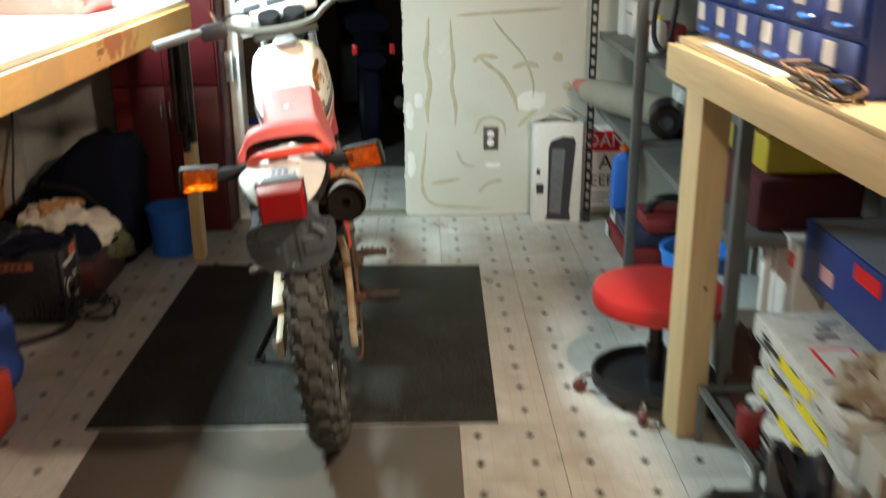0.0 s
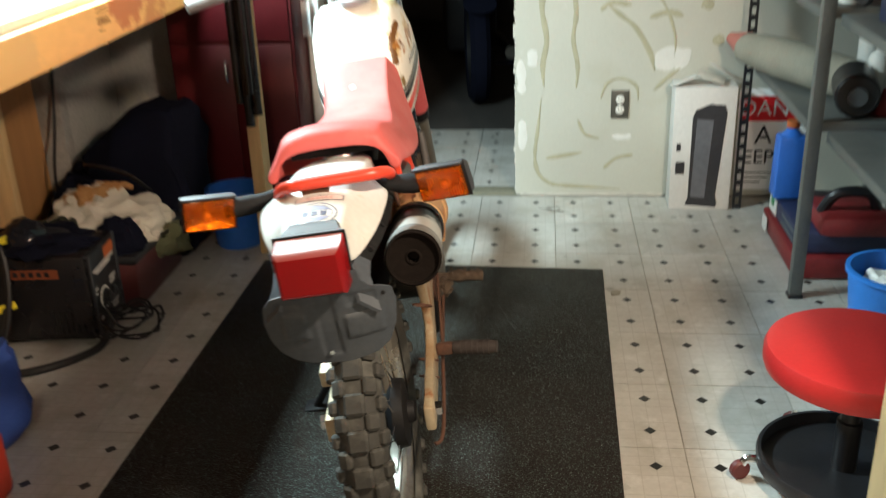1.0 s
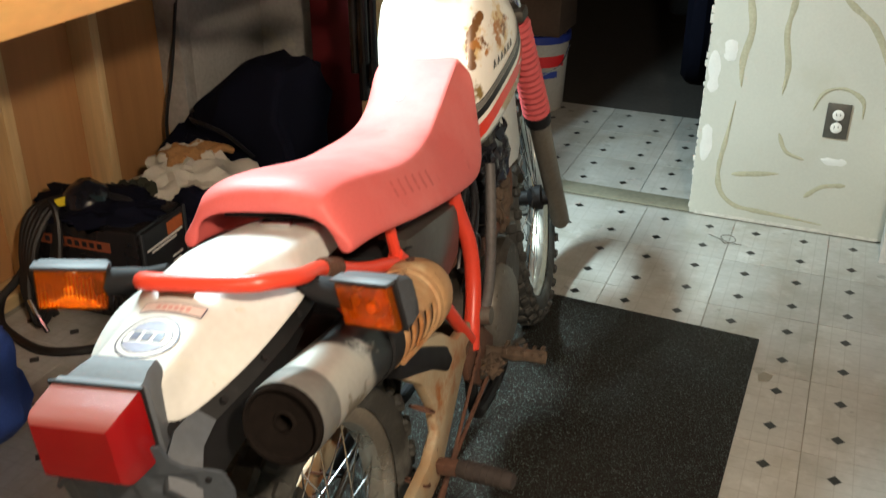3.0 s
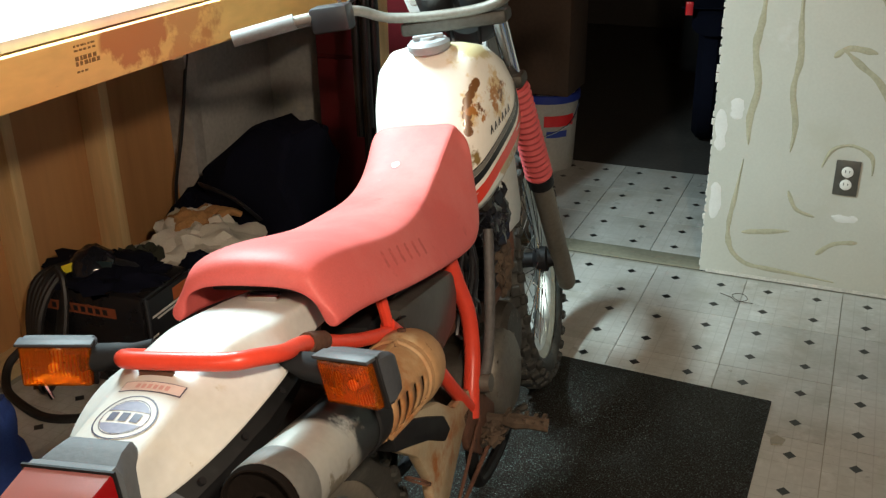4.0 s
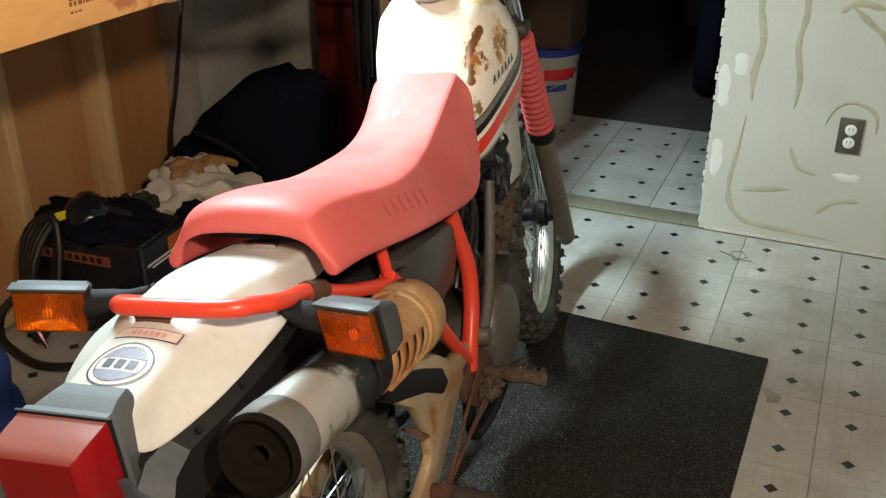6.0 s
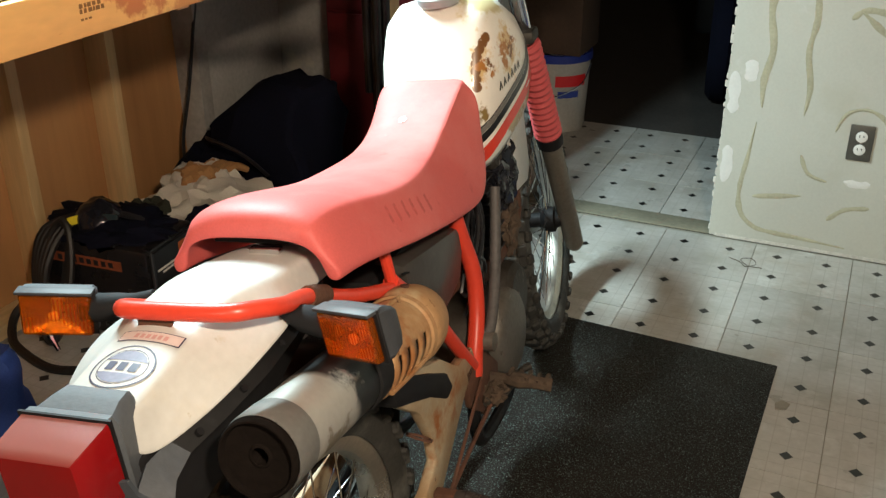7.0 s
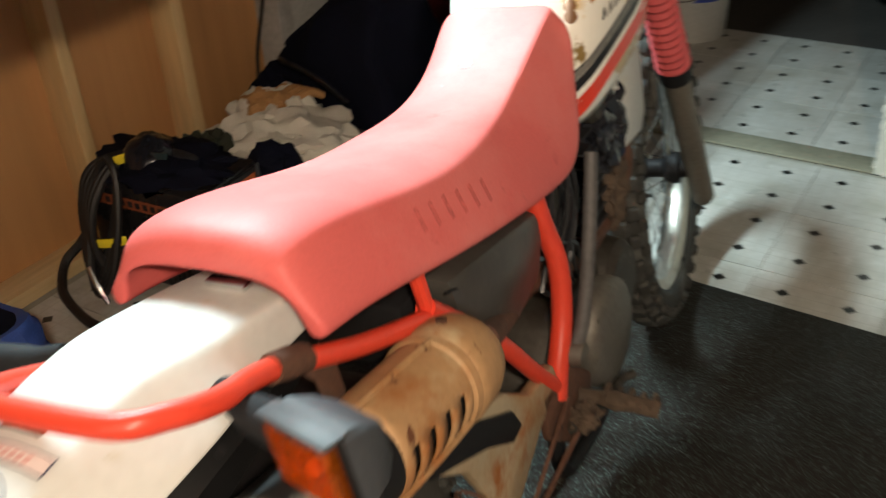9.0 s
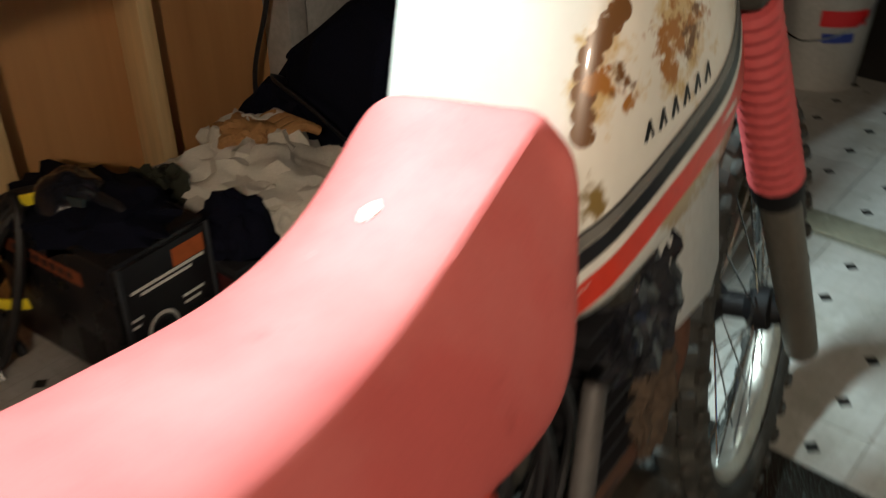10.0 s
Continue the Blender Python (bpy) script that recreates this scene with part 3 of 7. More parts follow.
# wheels: rim with tyre, hub, spokes
def wheel(name, axle, radius, half, rim_r, hub_r, steps, parent, turn=None):
    base = Matrix.Translation(axle) @ pose(0, 0, 0, 0, 90, 0)
    if turn is not None:
        base = turn @ base
    sec = []
    for k in range(17):
        a = -2.35 + 4.7 * k / 16
        sec.append((radius - half * 0.98 + half * 0.96 * math.cos(a) * (1.0 if abs(a) < 1.4 else 1.05), half * 0.98 * math.sin(a)))
    tyre = lathe([(r, -z) for r, z in sec], 72, base)
    step_len = 2 * math.pi * radius / steps
    rows5 = ((0.0, 0.0, 0.40, 0.62), (-0.62, -0.62, 0.30, 0.5), (0.62, 0.62, 0.30, 0.5), (-0.93, -1.15, 0.26, 0.42), (0.93, 1.15, 0.26, 0.42))
    rim = part(name, lathe([(rim_r - 0.006, -half * 0.62), (rim_r + 0.012, -half * 0.64), (rim_r + 0.012, -half * 0.54), (rim_r - 0.008, -half * 0.42), (rim_r - 0.016, 0), (rim_r - 0.008, half * 0.42), (rim_r + 0.012, half * 0.54), (rim_r + 0.012, half * 0.64), (rim_r - 0.006, half * 0.62), (rim_r - 0.022, half * 0.38), (rim_r - 0.026, 0), (rim_r - 0.022, -half * 0.38), (rim_r - 0.006, -half * 0.62)], 64, base), M_RIM, parent, "dull alloy rim")
    part("tyre", tyre, M_TYRE, rim, "dusty knobbly off-road tyre")
    for row, (off, tilt, w, ln) in enumerate(rows5):
        rr = radius - half * 0.98 + half * 0.96 * math.cos(tilt)
        shared = None
        for k in range(steps):
            ang = 2 * math.pi * (k + (0.5 if row in (0, 3, 4) else 0.0)) / steps
            mloc = base @ pose(0, 0, 0, 0, 0, math.degrees(ang)) @ Matrix.Translation((rr, 0, half * 0.98 * math.sin(tilt))) @ pose(0, 0, 0, 0, -math.degrees(tilt), 0)
            if shared is None:
                ob = part("tread_knob", box((-0.006, -step_len * ln / 2, -half * w), (0.0105, step_len * ln / 2, half * w), 0.0045, segs=1), M_TYRE, rim)
                shared = ob.data
            else:
                ob = new("tread_knob", shared)
                ob.parent = rim
            ob.matrix_basis = mloc
    part("hub", lathe([(0, -0.07), (0.02, -0.07), (0.024, -0.055), (hub_r, -0.05), (hub_r * 1.04, -0.03), (hub_r * 0.6, -0.015), (hub_r * 0.6, 0.015), (hub_r * 1.04, 0.03), (hub_r, 0.052), (0.024, 0.056), (0.02, 0.07), (0, 0.07)], 32, base), M_INNER, rim, "black wheel hub")
    sp = None
    for s in range(32):
        side = 1 if s % 2 else -1
        lead = 0.42 if (s // 2) % 2 else -0.42
        mm = base @ pose(0, 0, 0, 0, 0, 360 * s / 32)
        a = Vector((hub_r * math.cos(lead), hub_r * math.sin(lead), 0.034 * side))
        b2 = Vector((rim_r - 0.02, 0, 0.005 * side))
        part("spoke", tube([mm @ a, mm @ b2], 0.0016, 5, 1), M_CHROME, rim, smooth=60)
    return rim


REAR = (0, 0.07, 0.315)
rw = wheel("rear_wheel", REAR, 0.308, 0.046, 0.228, 0.07, 30, bike)

# steering: everything that turns with the handlebar
HEAD = Vector((0, 1.07, 0.95))
AX = Vector((0, -0.45, 0.893)).normalized()
TURN = Matrix.Translation(HEAD) @ Matrix.Rotation(radians(6), 4, AX) @ Matrix.Translation(-HEAD)
FRONT = (0, 1.43, 0.345)
fw = wheel("front_wheel", FRONT, 0.338, 0.042, 0.268, 0.034, 36, bike, TURN)


def turned(bm):
    bm.transform(TURN)
    return bm


def fork_y(z):
    return 1.475 - 0.5 * (z - 0.258)


for sx in (0.088, -0.088):
    leg = part("fork_leg", turned(tube([(sx, fork_y(1.06), 1.06), (sx, fork_y(0.3), 0.3)], 0.0175, 14, 1)), M_CHROME, bike, "pitted chrome fork tube")
    part("slider", turned(tube([(sx, fork_y(0.62), 0.62), (sx, fork_y(0.56), 0.56), (sx, fork_y(0.30), 0.30), (sx, fork_y(0.25), 0.25), (sx, fork_y(0.235), 0.235)], [0.027, 0.0265, 0.026, 0.025, 0.012], 16, 2)), M_FORK, leg, "mud-stained fork slider")
    prof = []
    for k in range(33):
        u = k / 32
        prof.append((0.0285 + 0.004 * (1 - u) + (0.0027 if k % 2 else -0.0009), u * 0.285))
    d = Vector((0, fork_y(0.86) - fork_y(0.60), 0.26)).normalized()
    mm = Matrix.Translation((sx, fork_y(0.625), 0.625)) @ d.to_track_quat("Z", "Y").to_matrix().to_4x4()
    part("fork_boot", turned(lathe([(0.02, 0)] + prof + [(0.019, 0.287)], 20, mm)), M_BOOT, leg, "pink-red ribbed rubber boot")
    part("boot_cuff", turned(lathe([(0.0, -0.03), (0.032, -0.03), (0.034, 0.0), (0.03, 0.012), (0, 0.012)], 20, mm)), M_INNER, leg)
part("front_axle", turned(tube([(-0.11, 1.43, 0.345), (0.11, 1.43, 0.345)], 0.010, 12, 1)), M_COVER, bike)
for z in (0.90, 1.055):
    part("triple_clamp", turned(box((-0.115, fork_y(z) - 0.05, z - 0.014), (0.115, fork_y(z) + 0.025, z + 0.014), 0.008)), M_ENGINE, bike)
bar = part("handlebar", turned(tube([(-0.43, 0.90, 1.105), (-0.30, 0.945, 1.118), (-0.20, 1.0, 1.115), (-0.13, 1.03, 1.085), (0.0, 1.035, 1.075), (0.10, 1.03, 1.085), (0.16, 1.02, 1.125), (0.26, 1.0, 1.165), (0.43, 0.965, 1.195)], 0.0112, 12, 8)), M_COVER, bike, "dull steel handlebar")
M_GRIP = material("dusty_grip_rubber", (0.13, 0.13, 0.125), 0.7, 0, 0.2, 12, 120, 0.3)
for pts in ([(-0.435, 0.898, 1.105), (-0.31, 0.941, 1.117)], [(0.435, 0.964, 1.196), (0.31, 0.989, 1.175)]):
    part("grip", turned(tube(pts, 0.0165, 14, 1)), M_GRIP, bar, "dusty rubber grip")
for s, z in ((-1, 1.115), (1, 1.162)):
    part("switch_block", turned(box((s * 0.235 - 0.045, 0.945, z - 0.032), (s * 0.235 + 0.04, 0.995, z + 0.022), 0.008)), M_BLACK, bar)
    part("lever", turned(tube([(s * 0.26, 1.0, z - 0.005), (s * 0.31, 1.01, z - 0.012), (s * 0.42, 0.985, z - 0.02), (s * 0.45, 0.975, z - 0.012)], [0.009, 0.008, 0.006, 0.007], 8)), M_COVER, bar)
    part("cable", turned(tube([(s * 0.25, 1.0, z), (s * 0.16, 1.10, z + 0.03), (s * 0.06, 1.16, z - 0.02), (s * 0.03, 1.13, z - 0.16), (s * 0.04, 1.06, z - 0.30)], 0.0045, 6)), M_BLACK, bar)
    part("gauge", turned(lathe([(0, 0), (0.036, 0), (0.04, 0.045), (0.038, 0.055), (0, 0.056)], 24, pose(s * 0.045, 1.10, 1.075, 25, 0, 0))), M_BLACK, bar, "round black gauge")
part("mirror_stub", turned(tube([(-0.22, 0.99, 1.12), (-0.23, 1.0, 1.16), (-0.235, 1.02, 1.175)], 0.006, 8)), M_CHROME, bar)
cowl_at = pose(-0.072, 1.252, 1.10, 8, -10, -4)
cow = part("headlight_cowl", plate([(-0.118, -0.05), (-0.124, 0.035), (-0.112, 0.066), (-0.085, 0.082), (0.09, 0.082), (0.112, 0.066), (0.122, 0.03), (0.118, -0.05)], -0.006, 0.006, (0, 2, 1), 0.004, cowl_at), M_FENDER, bike, "yellowed white headlight cowl")
for x0, x1 in ((-0.075, -0.012), (0.015, 0.085)):
    part("cowl_slot", box((x0, -0.009, 0.028), (x1, -0.0055, 0.058), 0.002, cowl_at), M_LAMPGREY, cow)
part("bar_pad", box((-0.128, -0.022, -0.024), (0.128, 0.022, 0.024), 0.012, pose(-0.008, 1.135, 1.125, 0, -9, -4)), M_WHITE, bar, "dirty white crossbar pad")
part("cowl_bracket", turned(box((-0.09, 1.12, 1.06), (0.09, 1.18, 1.10), 0.012)), M_LAMPGREY, bike, "grey instrument bracket")
part("headlight", turned(lathe([(0, 0), (0.05, 0.0), (0.075, 0.03), (0.085, 0.07), (0.08, 0.085), (0, 0.09)], 28, pose(0, 1.16, 1.06, -90, 0, 0))), M_BLACK, bike)

# tank
STATIONS = [(0.70, 0.060, 0.75, 0.80), (0.765, 0.085, 0.728, 0.83), (0.80, 0.103, 0.720, 0.915), (0.83, 0.112, 0.719, 0.985), (0.86, 0.119, 0.724, 1.028), (0.93, 0.128, 0.742, 1.036), (0.99, 0.131, 0.770, 1.012), (1.04, 0.123, 0.797, 0.975), (1.08, 0.104, 0.824, 0.935), (1.105, 0.078, 0.85, 0.905)]
PROF = [(0.0, 1.0), (0.36, 0.995), (0.66, 0.965), (0.83, 0.88), (0.94, 0.70), (0.985, 0.47), (1.0, 0.30), (0.95, 0.12), (0.80, 0.02), (0.4, 0.0)]


def tank_ring(y, w, zb, zt):
    right = [(w * a, y, zb + (zt - zb) * b) for a, b in PROF]
    left = [(-w * 1.12 * a, y, zb + (zt - zb) * b) for a, b in reversed(PROF[1:])]
    return right + [(0, y, zb)] + left


dense = []
ys = [s[0] for s in STATIONS]
for k in range(37):
    y = ys[0] + (ys[-1] - ys[0]) * k / 36
    j = max(i for i in range(len(ys) - 1) if ys[i] <= y + 1e-9)
    p = [STATIONS[max(j - 1, 0)], STATIONS[j], STATIONS[j + 1], STATIONS[min(j + 2, len(ys) - 1)]]
    t = (y - ys[j]) / (ys[j + 1] - ys[j])
    vals = []
    for q in (1, 2, 3):
        m1 = (p[2][q] - p[0][q]) / max(p[2][0] - p[0][0], 1e-6) * (ys[j + 1] - ys[j])
        m2 = (p[3][q] - p[1][q]) / max(p[3][0] - p[1][0], 1e-6) * (ys[j + 1] - ys[j])
        vals.append((2 * t ** 3 - 3 * t * t + 1) * p[1][q] + (t ** 3 - 2 * t * t + t) * m1 + (-2 * t ** 3 + 3 * t * t) * p[2][q] + (t ** 3 - t * t) * m2)
    dense.append(tank_ring(y, *vals))
tank_bm = loft(dense)
tank_tree = BVHTree.FromBMesh(tank_bm)
tank = part("fuel_tank", tank_bm, M_TANK, bike, "white fuel tank with rust stains", smooth=60)


def band(line, width, mat, name, side=1, lift=0.0012, n=40):
    """A printed band lying on the tank's flank along a line of (y, z)."""
    bm = bmesh.new()
    path = smooth_path([(0, y, z) for y, z in line], 10)
    prev = None
    for i, q in enumerate(path):
        d = (path[min(i + 1, len(path) - 1)] - path[max(i - 1, 0)]).normalized()
        nrm = Vector((0, -d.z, d.y))
        pair = []
        for s in (0.5, -0.5):
            o = q + nrm * width * s
            hit, no, _, _ = tank_tree.ray_cast(Vector((0.4 * side, o.y, o.z)), Vector((-side, 0, 0)))
            if hit is None:
                pair = None
                break
            pair.append(bm.verts.new(hit + no * lift))
        if pair and prev:
            bm.faces.new((prev[0], pair[0], pair[1], prev[1]))
        prev = pair
    bmesh.ops.recalc_face_normals(bm, faces=bm.faces[:])
    if bm.faces and bm.faces[0].normal.x * side < 0:
        bmesh.ops.reverse_faces(bm, faces=bm.faces[:])
    return part(name, bm, mat, tank, smooth=60)


def line_at(off):
    """The stripes' line, shifted across by off."""
    base = [(0.735, 0.736), (0.78, 0.757), (0.81, 0.772), (0.867, 0.798), (0.92, 0.817), (0.974, 0.836), (1.013, 0.858), (1.045, 0.89)]
    return [(y - off * 0.35, z + off * 0.94) for y, z in base]


for sd in (1, -1):
    band(line_at(0.000), 0.028, M_STRIPE_R, "red_stripe", sd)
    band(line_at(0.0185), 0.008, M_STRIPE_W, "white_stripe", sd)
    band(line_at(0.0300), 0.0135, M_STRIPE_K, "black_stripe", sd)
    band(line_at(0.0420), 0.0095, M_STRIPE_G, "grey_stripe", sd)
    band(line_at(0.0482), 0.0025, M_STRIPE_K, "thin_black_stripe", sd)
    for k in range(6):
        y, z = 0.846 + k * 0.0178, 0.866 + k * 0.0038
        band([(y, z), (y + 0.0035, z + 0.008), (y + 0.007, z + 0.016)], 0.0042, M_STRIPE_K, "lettering_bar", sd)
        band([(y + 0.006, z + 0.016), (y + 0.0075, z + 0.009), (y + 0.009, z + 0.002)], 0.0032, M_STRIPE_K, "lettering_bar", sd)
cap = part("filler_cap", lathe([(0.0, 0.0), (0.038, 0.0), (0.042, 0.006), (0.042, 0.016), (0.036, 0.022), (0.018, 0.023), (0.016, 0.028), (0, 0.028)], 32, pose(0, 0.872, 1.032, 4, 0, 0)), M_TANKGREY, bike, "grey fuel filler cap")
part("cap_ridge", box((-0.03, -0.006, 0.022), (0.03, 0.006, 0.032), 0.003, pose(0, 0.872, 1.032, 4, 0, 20)), M_TANKGREY, cap)
for sx in (1, -1):
    part("tank_shroud", plate([(0.93, 0.77), (0.922, 0.70), (0.94, 0.64), (0.97, 0.607), (1.06, 0.60), (1.085, 0.63), (1.075, 0.74), (1.06, 0.82)], sx * 0.078, sx * 0.092, (1, 2, 0), 0.005), M_FENDER, bike, "cream plastic shroud below the tank")

# seat
SEAT = [  # y, top z, right ridge x and z, left ridge x and z, lower x and z
    (0.080, 0.908, 0.090, 0.892, 0.088, 0.890, 0.127, 0.834),
    (0.087, 0.920, 0.092, 0.903, 0.090, 0.901, 0.128, 0.832),
    (0.107, 0.927, 0.093, 0.911, 0.091, 0.910, 0.129, 0.830),
    (0.150, 0.922, 0.093, 0.908, 0.091, 0.908, 0.129, 0.823),
    (0.220, 0.905, 0.093, 0.891, 0.090, 0.893, 0.129, 0.805),
    (0.300, 0.881, 0.093, 0.867, 0.087, 0.870, 0.130, 0.783),
    (0.380, 0.862, 0.092, 0.848, 0.084, 0.852, 0.130, 0.763),
    (0.450, 0.854, 0.088, 0.840, 0.080, 0.846, 0.129, 0.747),
    (0.520, 0.848, 0.080, 0.838, 0.077, 0.839, 0.127, 0.731),
    (0.580, 0.848, 0.072, 0.842, 0.077, 0.838, 0.125, 0.719),
    (0.640, 0.858, 0.067, 0.857, 0.083, 0.845, 0.123, 0.709),
    (0.690, 0.874, 0.065, 0.875, 0.090, 0.860, 0.120, 0.709),
    (0.730, 0.889, 0.064, 0.890, 0.098, 0.876, 0.114, 0.742),
    (0.770, 0.904, 0.063, 0.904, 0.106, 0.893, 0.094, 0.80),
    (0.790, 0.911, 0.062, 0.910, 0.109, 0.901, 0.078, 0.86),
]
rings = []
for y, zt, xr, zr, xk, zk, xl, zl in SEAT:
    mid = (xr - xk) / 2
    sides = []
    for rx, rz in ((xr - mid, zr), (xk + mid, zk)):
        low = max(xl, rx + 0.004)
        half = [(mid, zt), (rx * 0.5, zt - 0.001), (rx * 0.88, rz + (zt - rz) * 0.35), (rx + 0.001, rz - 0.002), (rx + (low - rx) * 0.5, rz + (zl - rz) * 0.45), (low, zl + 0.016), (low - 0.002, zl + 0.003), (low - 0.010, zl), (low - 0.022, zl + 0.004)]
        if y < 0.2:
            arch_pts = [(low - 0.026, 0.856), (low - 0.036, 0.876), (low - 0.062, 0.889), (0, 0.892)]
        else:
            arch_pts = [(low - 0.030, zl + 0.02), (low - 0.040, zl + 0.03), (low - 0.062, zl + 0.035), (0, zl + 0.04)]
        sides.append(half + [(x, min(z, zt - 0.022)) for x, z in arch_pts])
    # only the top leans over, the skirt stays central
    lean = lambda z: mid * min(1.0, max(0.0, (z - zl - 0.03) / max(0.02, zr - zl - 0.03)))
    right, left = sides
    ring = [(mid if k == 0 else x + lean(z), y, z) for k, (x, z) in enumerate(right)] + [(-x + lean(z), y, z) for x, z in reversed(left[1:-1])]
    rings.append(ring)
seat_bm = loft(rings, caps=False)
n_seat = len(rings[0])
crease = seat_bm.edges.layers.float.new("crease_edge")
seat_bm.verts.ensure_lookup_table()
for i in range(len(rings) - 1):
    for k in (3, n_seat - 3):
        e = seat_bm.edges.get((seat_bm.verts[i * n_seat + k], seat_bm.verts[(i + 1) * n_seat + k]))
        e[crease] = 0.48
seat_bm.verts.ensure_lookup_table()
n_ring = len(rings[0])
for base_i, flip in ((0, False), ((len(rings) - 1) * n_ring, True)):
    for q in ((0, 1, 11, 12), (1, 2, 3, 11), (3, 4, 10, 11), (4, 5, 9, 10), (5, 6, 8, 9), (6, 7, 8)):
        for mir in (False, True):
            ids = [((n_ring - k) % n_ring if mir else k) + base_i for k in q]
            if mir != flip:
                ids.reverse()
            seat_bm.faces.new([seat_bm.verts[k] for k in ids])
bmesh.ops.recalc_face_normals(seat_bm, faces=seat_bm.faces[:])
seat = part("seat", seat_bm, M_SEAT, bike, "faded red vinyl seat, scuffed and pale on top", smooth=50)
seat_sub = seat.modifiers.new("soft", "SUBSURF")
seat_sub.levels = seat_sub.render_levels = 2
M_FADEPRINT = material("faded_red_print", (0.55, 0.105, 0.095), 0.7, 0, 0.3, 40, 200, 0.1)
bpy.context.view_layer.update()
seat_tree = BVHTree.FromObject(seat, bpy.context.evaluated_depsgraph_get())
for sx in (1, -1):
    for k in range(6):
        y, z = 0.285 + k * 0.029, 0.852 - k * 0.0078
        bm = bmesh.new()
        rows = []
        for j in range(4):
            row = []
            for dy in (0.0, 0.009):
                hit, no, _, _ = seat_tree.ray_cast(Vector((0.4 * sx, y + dy - 0.002 * j, z - 0.008 * j)), Vector((-sx, 0, 0)))
                if hit is not None:
                    row.append(bm.verts.new(hit + no * 0.0005))
            rows.append(row)
        for p, q in zip(rows, rows[1:]):
            if len(p) == 2 and len(q) == 2:
                bm.faces.new((p[0], p[1], q[1], q[0]))
        part("faded_lettering_bar", bm, M_FADEPRINT, seat)
part("seat_base", loft([[(x, y, z) for x, z in ((-0.085, zz), (0.085, zz), (0.085, zz + 0.03), (-0.085, zz + 0.03))] for y, zz in ((0.13, 0.86), (0.3, 0.82), (0.6, 0.75), (0.7, 0.75))]), M_INNER, bike)
part("worn_patch", soft_heap(0.0065, 0.009, 0.0016, 4.0, 0.3, m=pose(-0.017, 0.664, 0.866, 16, 0, 0)), M_WHITE, seat, "pale chip in the vinyl")

# rear fender, tail lamp, flap
FENDER = [  # y, ridge z, panel half width, panel edge z, outer half width, outer z
    (0.19, 0.842, 0.056, 0.839, 0.066, 0.806), (0.125, 0.855, 0.061, 0.851, 0.070, 0.815), (0.10, 0.860, 0.062, 0.856, 0.073, 0.818),
    (0.05, 0.870, 0.064, 0.865, 0.080, 0.822), (0.0, 0.880, 0.063, 0.874, 0.096, 0.829), (-0.03, 0.885, 0.059, 0.879, 0.105, 0.831),
    (-0.06, 0.885, 0.053, 0.880, 0.106, 0.828), (-0.11, 0.879, 0.049, 0.874, 0.101, 0.821), (-0.16, 0.871, 0.048, 0.866, 0.091, 0.812),
    (-0.205, 0.863, 0.047, 0.858, 0.076, 0.803), (-0.242, 0.857, 0.046, 0.852, 0.060, 0.797), (-0.268, 0.853, 0.044, 0.848, 0.049, 0.806)]
rows = []
for y, zc, wt, zt, wo, zo in FENDER:
    row = []
    for s in (-1, 1):
        side = []
        for a, z in ((wo, zo), (wt + (wo - wt) * 0.72, zo + (zt - zo) * 0.26), (wt + (wo - wt) * 0.38, zo + (zt - zo) * 0.58), (wt + 0.004, zt - 0.006), (wt - 0.002, zt - 0.0005), (wt * 0.8, zt + 0.001), (wt * 0.4, zc)):
            fold = 0.0035 * noise.noise(Vector((s * a * 30, y * 24, 3.1))) * (1 if a > wt else 0.25) if y < -0.02 else 0.0
            flare = max(0.0, min(1.0, (-0.02 - y) / 0.06)) * max(0.0, min(1.0, (y + 0.27) / 0.05)) * max(0.0, (a - wt) / (wo - wt)) if s < 0 else 0.0
            side.append((0.004 + s * (a + 0.010 * flare), y, z + fold + 0.022 * flare))
        row += side if s < 0 else [(0.004, y, zc)] + side[::-1]
    rows.append(row)
fender = part("rear_fender", shell(rows, 0.004), M_FENDER, bike, "yellowed white plastic rear fender", smooth=50)
sub = fender.modifiers.new("soft", "SUBSURF")
sub.levels = sub.render_levels = 2
M_INKBLUE = material("blue_grey_print", (0.045, 0.045, 0.09), 0.5, 0, 0.3, 60, 200, 0.05)
M_FADEBLUE = material("faded_blue_print", (0.20, 0.21, 0.30), 0.5, 0, 0.2, 60, 200, 0.05)
bpy.context.view_layer.update()
fender_tree = BVHTree.FromObject(fender, bpy.context.evaluated_depsgraph_get())


def on_fender(x, y, lift):
    hit, no, _, _ = fender_tree.ray_cast(Vector((x, y, 1.1)), Vector((0, 0, -1)))
    return (hit + no * lift) if hit is not None else Vector((x, y, 0.88))


def printed(name, rings, mat, lift, label=""):
    """A thin print laid on the fender: rings of (x, y) points, joined in bands."""
    bm = bmesh.new()
    vs = [[bm.verts.new(on_fender(x, y, lift)) for x, y in r] for r in rings]
    for a, b in zip(vs, vs[1:]):
        for k in range(len(a) - (0 if len(a) > 8 else 1)):
            bm.faces.new((a[k], a[(k + 1) % len(a)], b[(k + 1) % len(b)], b[k]))
    bmesh.ops.recalc_face_normals(bm, faces=bm.faces[:])
    if bm.faces[:][0].normal.z < 0:
        bmesh.ops.reverse_faces(bm, faces=bm.faces[:])
    return part(name, bm, mat, fender, label)


def circle(r, n=36, cx=0.005, cy=-0.197):
    return [(cx + r * math.cos(2 * math.pi * k / n), cy + 0.92 * r * math.sin(2 * math.pi * k / n)) for k in range(n)]


